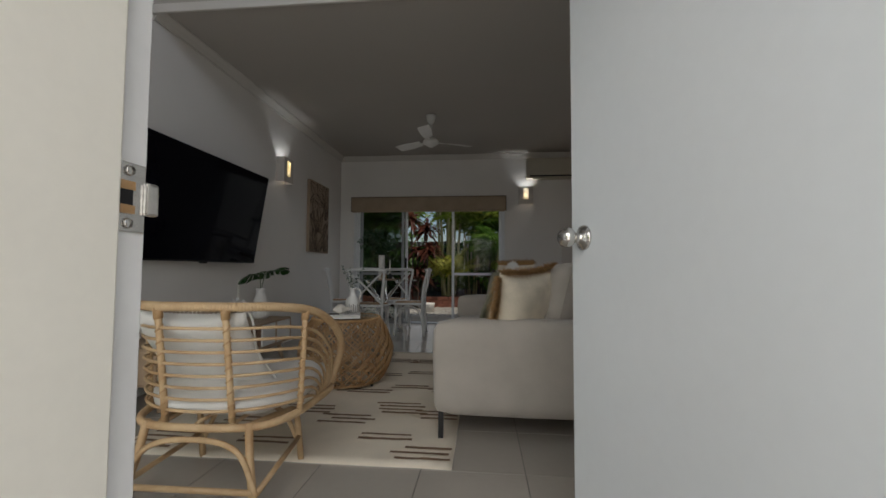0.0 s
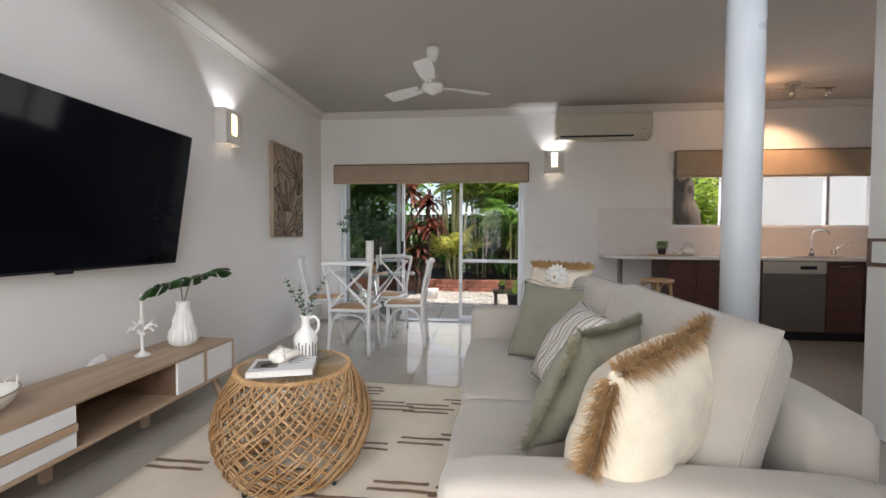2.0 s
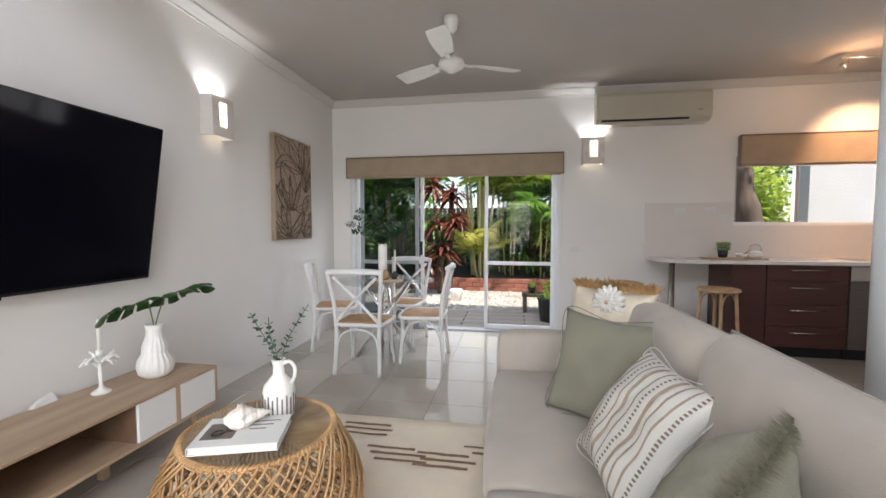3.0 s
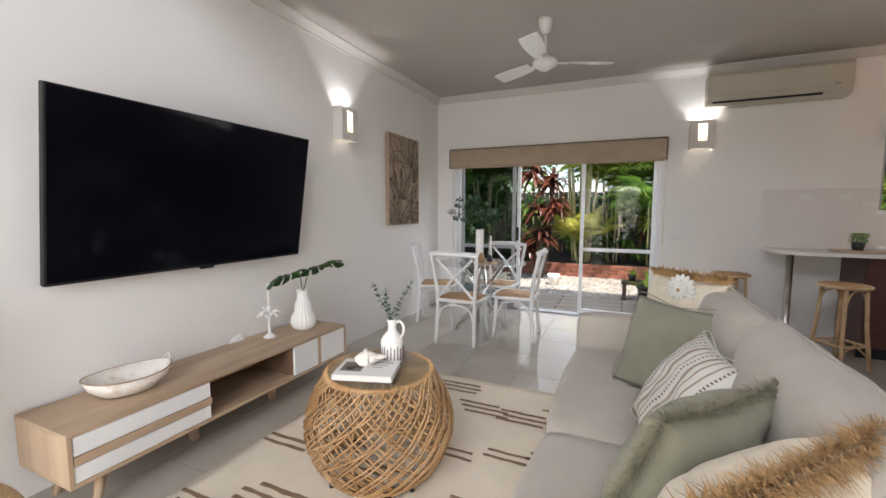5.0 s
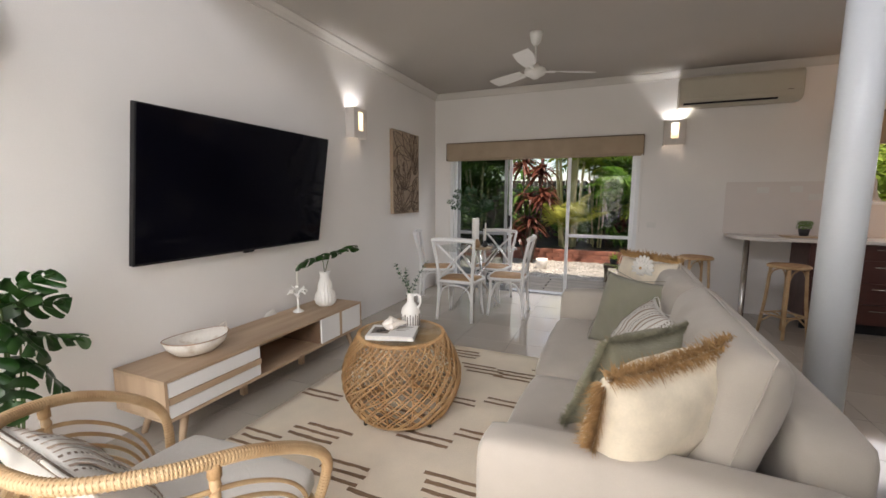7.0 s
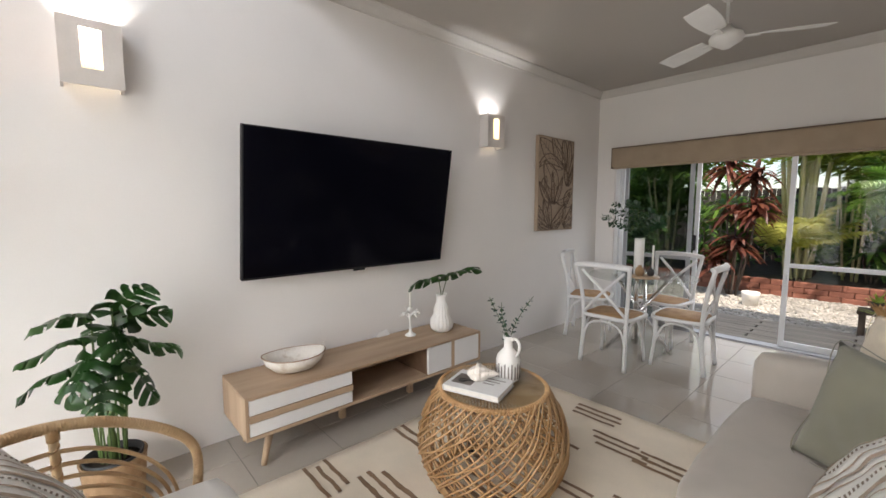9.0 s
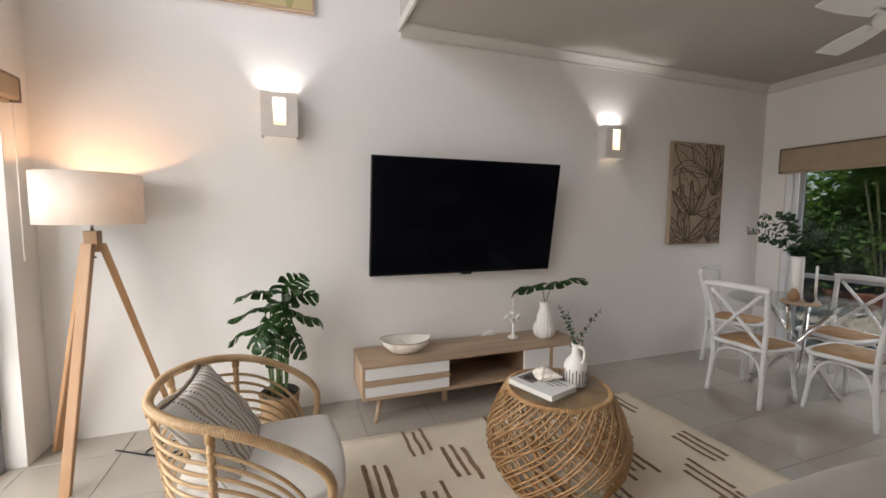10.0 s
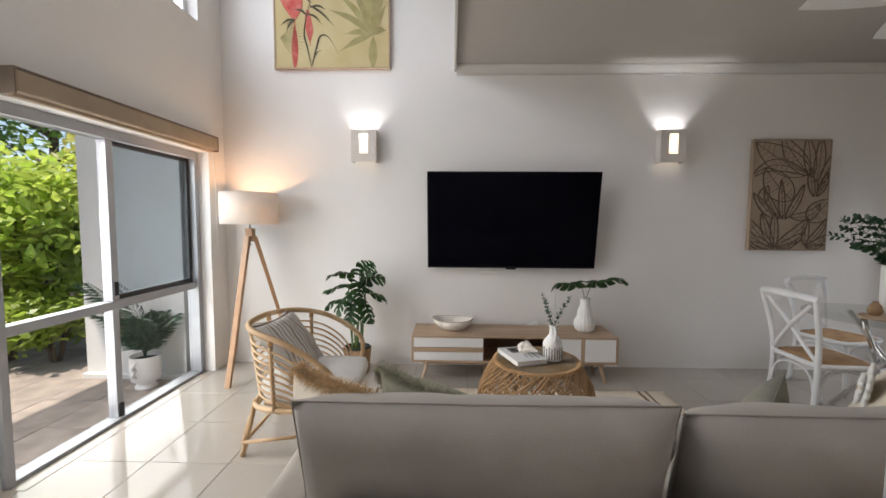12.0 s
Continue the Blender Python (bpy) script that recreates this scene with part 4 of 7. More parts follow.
c = throw_cushion((0.115, 4.03, 0.715), (0.74, -0.67, -0.02), (0.42, 0.02, 0.9), 0.48, 0.48, 0.15, SAGE, "plain sage green linen cushion", 3)


def cushion_stripes(c, w, h, t, seed, bands):
    """Woven bands that lie on both faces of a cushion, running up it."""
    for k, (x, bw, mat, dashed) in enumerate(bands):
        n = 60 if dashed else 30
        for s in (-1,):
            bm = bmesh.new()
            prev = None
            for j in range(n + 1):
                v = -0.97 + 1.94 * j / n
                row = []
                for e in (-1, 1):
                    u = (x + e * bw / 2) / (w / 2)
                    full = max(0.0, (1 - abs(u) ** 2.6)) ** 0.55 * max(0.0, (1 - abs(v) ** 2.6)) ** 0.55
                    xx = w / 2 * u * (1 - 0.10 * (1 - v * v) * abs(u) ** 3)
                    zz = h / 2 * v * (1 - 0.10 * (1 - u * u) * abs(v) ** 3)
                    q = noise.noise(Vector((xx * 5 + seed * 7.3, zz * 5, s * 3.1))) * 0.012 * 2.2 * full + noise.noise(Vector((xx * 14, zz * 14 + seed, s))) * 0.012 * full
                    row.append(bm.verts.new((xx, s * (t / 2 * full + q + 0.004), zz)))
                if prev and not (dashed and j % 2):
                    bm.faces.new((prev[0], prev[1], row[1], row[0]) if s < 0 else (prev[1], prev[0], row[0], row[1]))
                prev = row
            part("woven_stripe", bm, mat, c)


TAUPE = material("taupe_thread", (0.42, 0.33, 0.26), 0.95, var=0.2, scale=30)
CHARCOAL = material("charcoal_thread", (0.24, 0.19, 0.15), 0.95, var=0.2, scale=30)
BANDS = [(-0.19, 0.012, CHARCOAL, True), (-0.155, 0.016, TAUPE, False), (-0.12, 0.008, TAUPE, False), (-0.085, 0.014, CHARCOAL, True), (-0.05, 0.008, TAUPE, False), (-0.015, 0.016, TAUPE, False),
         (0.025, 0.008, TAUPE, False), (0.06, 0.012, CHARCOAL, True), (0.095, 0.016, TAUPE, False), (0.13, 0.008, TAUPE, False), (0.165, 0.008, TAUPE, False), (0.20, 0.012, CHARCOAL, True)]
c = throw_cushion((0.135, 3.56, 0.695), (0.12, -0.99, -0.02), (0.58, 0.05, 0.82), 0.46, 0.46, 0.15, LINEN, "cream linen cushion with taupe woven stripes", 4)
cushion_stripes(c, 0.46, 0.46, 0.15, 4, BANDS)
c = throw_cushion((0.19, 4.36, 0.785), (0.72, -0.69, 0), (0.25, 0.2, 0.95), 0.46, 0.50, 0.15, CREAM, "cream cushion with white rosette and brown tassels", 5)
for count, rad, ln, lift in ((16, 0.056, 0.062, 0.0), (12, 0.03, 0.044, 0.014)):
    bm = bmesh.new()
    for k in range(count):
        a = 2 * math.pi * k / count
        petal = bm_lathe([(0.0, 0.0), (0.55, 0.06), (1.0, 0.5), (0.75, 0.9), (0.0, 1.0)], 9)
        merged(bm, petal, pose(rad * math.cos(a), rad * math.sin(a), lift, 0, 0, math.degrees(a)) @ Matrix.Diagonal((ln * 0.6, ln * 0.27, 0.016, 1)))
    bm.transform(pose(0.03, -0.065, 0.165, 100, 0, 0))
    part("rosette", bm, LINEN, c, "white stitched rosette")
bm = bm_lathe([(0.0, 0.0), (0.018, 0.004), (0.02, 0.02), (0.008, 0.03), (0.0, 0.026)], 14)
bm.transform(pose(0.03, -0.065, 0.165, 100, 0, 0))
part("rosette_eye", bm, JUTE, c, "brown stitched eye")
part("fringe", bm_fringe([(-0.22, 0, 0.235), (0, 0, 0.235), (0.22, 0, 0.24)], (0, 0, 1), 0.085, 900, 9, 0.004, 0.5), JUTE, c, "brown tassels")

# rug
rug = thing("rug", (-1.145, 3.52, 0), "cream flatweave rug with wavy brown dashes", "rug")
bm = bmesh.new()
W, D, NX, NY = 1.81, 2.70, 24, 36
rows = [[bm.verts.new((-W / 2 + W * i / NX + 0.008 * noise.noise(Vector((j * 0.35, i * 0.2, 2))), -D / 2 + D * j / NY + 0.008 * noise.noise(Vector((i * 0.3, j * 0.1, 7))),
                       0.010 + 0.0015 * noise.noise(Vector((i * 0.4, j * 0.4, 0))))) for j in range(NY + 1)] for i in range(NX + 1)]
for i in range(NX):
    for j in range(NY):
        bm.faces.new((rows[i][j], rows[i + 1][j], rows[i + 1][j + 1], rows[i][j + 1])).smooth = True
edge = [e for e in bm.edges if e.is_boundary]
ext = bmesh.ops.extrude_edge_only(bm, edges=edge)
for v in [g for g in ext["geom"] if isinstance(g, bmesh.types.BMVert)]:
    v.co.z = 0.001
bmesh.ops.recalc_face_normals(bm, faces=bm.faces[:])
part("weave", bm, RUGBASE, rug)
r = random.Random(5)


def rug_dash(x0, x1, y):
    bm = bmesh.new()
    n = 14
    ph = r.uniform(0, 9)
    wd = r.uniform(0.012, 0.016)
    prev = None
    for i in range(n + 1):
        x = x0 + (x1 - x0) * i / n
        yy = y + 0.006 * noise.noise(Vector((x * 11, ph, 0)))
        t = wd * (0.8 + 0.5 * abs(noise.noise(Vector((x * 16, ph, 3)))))
        cur = (bm.verts.new((x, yy - t, 0.0135)), bm.verts.new((x, yy + t, 0.0135)))
        if prev:
            bm.faces.new((prev[0], cur[0], cur[1], prev[1]))
        prev = cur
    part("dash", bm, RUGSTRIPE, rug)


xs = [-0.885, -0.58, -0.27, 0.04, 0.34, 0.62]
for k, x in enumerate(xs):
    y = -1.27 + 0.11 * ((k * 3) % 5)
    while y < 1.28:
        cnt = r.choice((2, 2, 3, 3, 4))
        for q in range(cnt):
            if y + q * 0.062 < 1.30:
                j = r.uniform(-0.05, 0.05)
                rug_dash(max(-0.89, x + j), min(0.89, x + r.uniform(0.27, 0.34) + j), y + q * 0.062)
        y += cnt * 0.062 + r.uniform(0.28, 0.44)

# woven barrel coffee table
tab = thing("coffee_table", (-1.25, 3.595, 0.012), "round woven cane barrel coffee table with a reed top", "coffee table")


def barrel_r(z):
    u = (z - 0.02) / 0.515
    return 0.285 + 0.102 * math.sin(math.pi * min(1, max(0, u)) ** 0.92) - 0.004 * u


strands = bmesh.new()
wr = random.Random(17)
for way, n, turn_by, proud, thick in ((1, 50, 1.5, 0.006, 0.0047), (-1, 50, 1.5, -0.003, 0.0047), (1, 6, 2.2, 0.010, 0.0042)):
    for k in range(n):
        a0 = 2 * math.pi * (k + 0.18 * (-1) ** k + wr.uniform(-0.12, 0.12)) / n
        sweep = way * turn_by * wr.uniform(0.94, 1.06)
        pts = []
        for i in range(15):
            u = i / 14
            z = 0.02 + 0.515 * u
            a = a0 + sweep * (u - 0.5)
            rr = barrel_r(z) + proud + 0.003 * math.sin(i * 1.9 + k)
            pts.append((rr * math.cos(a), rr * math.sin(a), z))
        bm_tube(pts, thick * wr.uniform(0.85, 1.15), 6, bm=strands, caps=False)
part("cane_weave", strands, CANE, tab)
for k in range(14):
    a = 2 * math.pi * k / 14
    part("upright_rod", bm_tube([((barrel_r(0.02 + 0.515 * i / 8) - 0.012) * math.cos(a), (barrel_r(0.02 + 0.515 * i / 8) - 0.012) * math.sin(a), 0.02 + 0.515 * i / 8) for i in range(9)], 0.006, 6), CANE, tab)


def ring(rad, z, tube, seg=44):
    return bm_tube([(rad * math.cos(2 * math.pi * k / seg), rad * math.sin(2 * math.pi * k / seg), z) for k in range(seg)], tube, 8, True)


part("top_ring", ring(0.277, 0.534, 0.010), CANE, tab)
wraps = bmesh.new()
for k in range(110):
    a = 2 * math.pi * k / 110
    q = [(0.277 + 0.0125 * math.cos(j * math.pi / 4), 0.534 + 0.0125 * math.sin(j * math.pi / 4)) for j in range(8)]
    bm_tube([(rr * math.cos(a + 0.012 * j), rr * math.sin(a + 0.012 * j), z) for j, (rr, z) in enumerate(q)], 0.0032, 5, True, wraps)
part("rim_binding", wraps, CANE, tab, "wound cane binding round the rim")
part("bottom_ring", ring(0.285, 0.028, 0.011), CANE, tab)
bm = bmesh.new()
for k in range(90):
    a = 2 * math.pi * k / 90
    bm_tube([(0.03 * math.cos(a), 0.03 * math.sin(a), 0.533), (0.27 * math.cos(a), 0.27 * math.sin(a), 0.533)], [0.0015, 0.0088], 5, bm=bm, caps=False)
part("reed_top", bm, REED, tab, "radial brown reed")
part("top_backing", bm_lathe([(0.0, 0.522), (0.27, 0.522), (0.27, 0.528), (0.0, 0.528)], 40), REED, tab)
g = part("glass_top", bm_lathe([(0.0, 0.542), (0.262, 0.542), (0.264, 0.545), (0.262, 0.548), (0.0, 0.548)], 48), TABLEGLASS, tab, "clear glass disc")
g.visible_shadow = False
for k in range(4):
    a = radians(65 + 90 * k)
    part("foot", bm_lathe([(0.0, 0.0), (0.012, 0.0), (0.012, 0.02), (0.0, 0.02)], 10, cx=0.285 * math.cos(a), cy=0.285 * math.sin(a)), BLACKPL, tab, "black rubber foot")
TOPZ = 0.012 + 0.548
jug = thing("jug", (-1.235, 3.70, TOPZ), "white ribbed ceramic jug with a loop handle", "jug")
prof = [(0.0, 0.0), (0.056, 0.0), (0.062, 0.006), (0.064, 0.05), (0.064, 0.105), (0.058, 0.13), (0.038, 0.155), (0.024, 0.172), (0.022, 0.205), (0.027, 0.228), (0.029, 0.236), (0.022, 0.236), (0.018, 0.2), (0.0, 0.19)]
part("body", bm_lathe(prof, 40), CERAMIC, jug)
part("handle", bm_tube(spline([(0.022, 0, 0.218), (0.05, 0, 0.228), (0.072, 0, 0.205), (0.07, 0, 0.165), (0.054, 0, 0.138)], 6), 0.0075, 8), CERAMIC, jug)
for k in range(22):
    a = 2 * math.pi * k / 22
    part("glaze_line", bm_box(0.0625, 0.0655, -0.0032, 0.0032, 0.015, 0.098 - 0.012 * (k % 2)), GREYSTRIPE, jug, "dark glazed line").rotation_euler = (0, 0, a)


def sprig(bm_stem, bm_leaf, pts, n, lw, r, ll=0.03):
    p = spline(pts, 8)
    bm_tube(p, 0.0018, 5, bm=bm_stem)
    for k in range(n):
        i = int((0.22 + 0.78 * k / n) * (len(p) - 1))
        d = (p[min(i + 1, len(p) - 1)] - p[i - 1]).normalized()
        for s in (-1, 1):
            side = d.orthogonal().normalized()
            side.rotate(Matrix.Rotation(r.uniform(-0.5, 0.5) + (k % 2) * 1.57, 3, d))
            side = side * s
            o = (side * 0.85 + d * 0.5).normalized()
            wv = o.cross(d).normalized() * lw * r.uniform(0.8, 1.1)
            l = ll * r.uniform(0.8, 1.15) * (1 - 0.35 * k / n)
            a = p[i]
            v = [bm_leaf.verts.new(q) for q in (a, a + o * l * 0.45 + wv, a + o * l * 0.85 + wv * 0.75, a + o * l, a + o * l * 0.85 - wv * 0.75, a + o * l * 0.45 - wv)]
            bm_leaf.faces.new(v)


r = random.Random(21)
bs, bl = bmesh.new(), bmesh.new()
sprig(bs, bl, [(0, 0, 0.12), (-0.01, -0.01, 0.25), (-0.05, -0.035, 0.35), (-0.085, -0.06, 0.44)], 11, 0.011, r)
sprig(bs, bl, [(0, 0, 0.12), (0.01, 0.015, 0.25), (0.04, 0.05, 0.35), (0.09, 0.09, 0.45)], 11, 0.011, r)
sprig(bs, bl, [(0, 0, 0.12), (0.0, -0.01, 0.25), (-0.01, -0.04, 0.34), (-0.01, -0.05, 0.42)], 9, 0.011, r)
eu = thing("eucalyptus_sprigs", (-1.235, 3.70, TOPZ), "blue-green eucalyptus sprigs in the white jug", "sprigs")
part("stems", bs, STEM, eu)
part("leaves", bl, EUCA, eu)
book = thing("book", (-1.26, 3.50, TOPZ), "pale grey hardcover book lying flat", "book", turn=18)
part("cover", bm_box(-0.15, 0.15, -0.11, 0.11, 0.0, 0.004, 0.001), PAPER, book)
part("cover", bm_box(-0.15, 0.15, -0.11, 0.11, 0.026, 0.030, 0.001), PAPER, book)
part("spine", bm_box(-0.152, -0.149, -0.11, 0.11, 0.004, 0.026), PAPER, book)
part("page_block", bm_box(-0.147, 0.145, -0.105, 0.105, 0.004, 0.026), PAGES, book)
part("cover_print", bm_box(-0.13, -0.02, -0.06, 0.06, 0.0302, 0.0308), GREYSTRIPE, book, "dark printed cover picture")
for k in range(3):
    part("cover_lettering", bm_box(0.02, 0.12 - 0.02 * k, 0.06 - 0.03 * k, 0.068 - 0.03 * k, 0.0302, 0.0308), GREYSTRIPE, book)
sh = thing("sea_shell", (-1.275, 3.535, TOPZ + 0.031), "ridged cream conch shell lying on the book", "shell", turn=40)
sh.scale = (0.82, 0.82, 0.72)
bm = bmesh.new()
rows = []
for i in range(41):
    u = i / 40
    body = 0.052 * math.sin(math.pi * min(1.0, u * 1.25 + 0.04)) ** 0.8 if u < 0.42 else 0.052 * (1 - (u - 0.42) / 0.60) ** 1.15
    whorl = 1 - 0.22 * (abs(math.sin(u * 13.0 - 1.2)) ** 6 if u > 0.36 else 0)
    row = []
    for j in range(40):
        a = 2 * math.pi * j / 40
        knob = max(0.0, math.cos(8 * a + 9 * u)) ** 3 * (0.024 if 0.28 < u < 0.52 else 0.010 if u > 0.5 else 0.004)
        rib = 0.0018 * math.sin(70 * u)
        lip = 0.020 * math.exp(-((a - 4.2) / 0.45) ** 2) * (math.sin(math.pi * u / 0.55) if u < 0.55 else 0)
        q = body * whorl + knob + rib + lip
        row.append(bm.verts.new((0.20 * u - 0.09, q * math.cos(a), max(0.0005, 0.046 + q * math.sin(a) * 0.95))))
    rows.append(row)
for i in range(40):
    for j in range(40):
        bm.faces.new((rows[i][j], rows[i][(j + 1) % 40], rows[i + 1][(j + 1) % 40], rows[i + 1][j])).smooth = True
bm.faces.new(rows[0][::-1])
bm.faces.new(rows[-1])
bmesh.ops.recalc_face_normals(bm, faces=bm.faces[:])
part("shell", bm, SHELL, sh, smooth=True)
rd = thing("reading_glasses", (-1.33, 3.455, TOPZ + 0.0305), "thin dark reading glasses folded on the book", "glasses", turn=60)
part("rim", bm_tube([(0.022 * math.cos(k * 0.45), 0.018 * math.sin(k * 0.45), 0.003) for k in range(14)], 0.002, 5, True), BLACKMETAL, rd)
part("rim", bm_tube([(0.055 + 0.022 * math.cos(k * 0.45), 0.018 * math.sin(k * 0.45), 0.003) for k in range(14)], 0.002, 5, True), BLACKMETAL, rd)
part("arm", bm_tube([(-0.022, 0, 0.004), (0.07, -0.03, 0.004)], 0.002, 5), BLACKMETAL, rd)

# media console
con = thing("media_console", (0, 0, 0), "low oak television console with white drawers", "console")
CX0, CX1, CY0, CY1, CZ0, CZ1 = -2.645, -2.197, 2.652, 4.533, 0.188, 0.436
part("top", bm_box(CX0, CX1, CY0, CY1, CZ1 - 0.018, CZ1, 0.002), OAK, con)
part("bottom", bm_box(CX0, CX1, CY0, CY1, CZ0, CZ0 + 0.018, 0.002), OAK, con)
for y in (CY0, CY1 - 0.018):
    part("side_panel", bm_box(CX0, CX1, y, y + 0.018, CZ0 + 0.018, CZ1 - 0.018, 0.001), OAKX, con)
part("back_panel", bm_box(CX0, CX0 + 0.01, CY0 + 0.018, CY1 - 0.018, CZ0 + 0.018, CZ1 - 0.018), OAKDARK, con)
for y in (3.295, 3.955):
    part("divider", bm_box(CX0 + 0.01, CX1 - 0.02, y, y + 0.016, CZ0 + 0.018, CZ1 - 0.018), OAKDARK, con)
part("door_divider", bm_box(CX1 - 0.022, CX1 - 0.002, 4.20, 4.232, CZ0 + 0.018, CZ1 - 0.018, 0.001), OAKX, con)
for z0, z1 in ((CZ1 - 0.105, CZ1 - 0.021), (CZ0 + 0.021, CZ0 + 0.096)):
    part("drawer", bm_box(CX1 - 0.02, CX1 - 0.002, CY0 + 0.021, 3.308, z0, z1, 0.002), WHITELAC, con, "white drawer front")
part("drawer_strip", bm_box(CX1 - 0.02, CX1 + 0.004, CY0 + 0.021, 3.312, CZ0 + 0.10, CZ1 - 0.109, 0.002), OAK, con)
for y0, y1 in ((3.958, 4.198), (4.234, CY1 - 0.021)):
    part("door", bm_box(CX1 - 0.02, CX1 - 0.002, y0, y1, CZ0 + 0.021, CZ1 - 0.021, 0.002), WHITELAC, con, "white door front")
part("under_rail", bm_box(CX0 + 0.06, CX1 - 0.05, CY0 + 0.1, CY1 - 0.1, CZ0 - 0.03, CZ0, 0.002), OAK, con)
for y, s in ((CY0 + 0.15, -1), (CY1 - 0.15, 1)):
    for x, q in ((CX0 + 0.10, -1), (CX1 - 0.07, 1)):
        part("leg", bm_tube([(x, y, CZ0), (x + 0.03 * q, y + 0.055 * s, 0)], [0.026, 0.017], 4, flat=0.9), OAKX, con)
for y in (3.35, 3.95):
    part("leg", bm_box(CX0 + 0.2, CX0 + 0.24, y - 0.02, y + 0.02, 0.0, CZ0 - 0.03, 0.002), OAKX, con)
CT = CZ1

bowl = thing("bowl", (-2.44, 3.03, CT), "speckled stoneware boat bowl with twig handle", "bowl", turn=82)
bm = bmesh.new()
rings = []
for rr, z in ((0.0, 0.004), (0.075, 0.0), (0.115, 0.010), (0.162, 0.05), (0.183, 0.098), (0.176, 0.099), (0.152, 0.055), (0.10, 0.02), (0.0, 0.014)):
    rings.append([bm.verts.new((rr * math.cos(a) * 1.08, rr * math.sin(a) * 0.8, z + (0.014 * abs(math.cos(a)) ** 3 * (z / 0.098)))) for a in [2 * math.pi * k / 36 for k in range(36)]])
for a, c in zip(rings, rings[1:]):
    for k in range(36):
        bm.faces.new((a[k], a[(k + 1) % 36], c[(k + 1) % 36], c[k])).smooth = True
bmesh.ops.remove_doubles(bm, verts=bm.verts[:], dist=1e-5)
part("dish", bm, SPECKLE, bowl)
part("rim", bm_tube([(0.182 * 1.08 * math.cos(a), 0.182 * 0.8 * math.sin(a), 0.099 + 0.014 * abs(math.cos(a)) ** 3) for a in [2 * math.pi * k / 48 for k in range(48)]], 0.0035, 6, True), BROWNRIM, bowl, "bare brown rim")
part("handle", bm_tube(spline([(0.17, -0.05, 0.10), (0.19, -0.02, 0.145), (0.195, 0.03, 0.135), (0.175, 0.05, 0.10)], 5), 0.0035, 6), SPECKLE, bowl, "thin looped handle")

ch = thing("candle_holder", (-2.50, 4.02, CT), "white palm-tree candle holder", "candle holder")
part("stand", bm_lathe([(0.0, 0.0), (0.045, 0.0), (0.046, 0.006), (0.03, 0.016), (0.012, 0.03), (0.009, 0.06), (0.011, 0.11), (0.008, 0.16), (0.012, 0.20), (0.018, 0.205), (0.018, 0.235), (0.0, 0.235)], 20), PALMWHITE, ch)
for k in range(9):
    a = 2 * math.pi * k / 9
    up = (0.0, 0.018, -0.012)[k % 3]
    bm = bmesh.new()
    bm_tube(spline([(0.004, 0, 0.15 + up), (0.035, 0, 0.180 + up), (0.066, 0, 0.180 + up), (0.086, 0, 0.160 + up)], 4), [0.0085] * 4 + [0.0085] * 4 + [0.0075] * 4 + [0.003], 6, bm=bm)
    bm_tube(spline([(0.03, 0, 0.175 + up), (0.05, 0.016, 0.195 + up), (0.062, 0.024, 0.205 + up)], 4), [0.007] * 4 + [0.006] * 4 + [0.003], 6, bm=bm)
    part("frond", bm, PALMWHITE, ch).rotation_euler = (0, 0, a)
cd = thing("candle", (-2.50, 4.02, CT + 0.235), "slim white dinner candle in the palm holder", "candle")
part("wax", bm_lathe([(0.0, 0.0), (0.010, 0.0), (0.009, 0.165), (0.005, 0.175), (0.0, 0.175)], 14), WAX, cd)
part("wick", bm_tube([(0, 0, 0.174), (0.001, 0, 0.183)], 0.0012, 5), BLACKPL, cd)

vs = thing("vase", (-2.42, 4.29, CT), "white ribbed gourd vase", "vase")
VP = [(0.0, 0.0), (0.058, 0.0), (0.086, 0.025), (0.096, 0.065), (0.09, 0.105), (0.07, 0.14), (0.066, 0.155), (0.068, 0.185), (0.056, 0.22), (0.046, 0.245), (0.045, 0.29), (0.05, 0.322), (0.044, 0.322), (0.04, 0.29), (0.0, 0.28)]
part("body", bm_lathe(VP, 72, flute=lambda i, a, q, z: q * (1 + 0.05 * math.cos(18 * a)) if 0.02 < z < 0.25 else q), CERAMIC, vs)


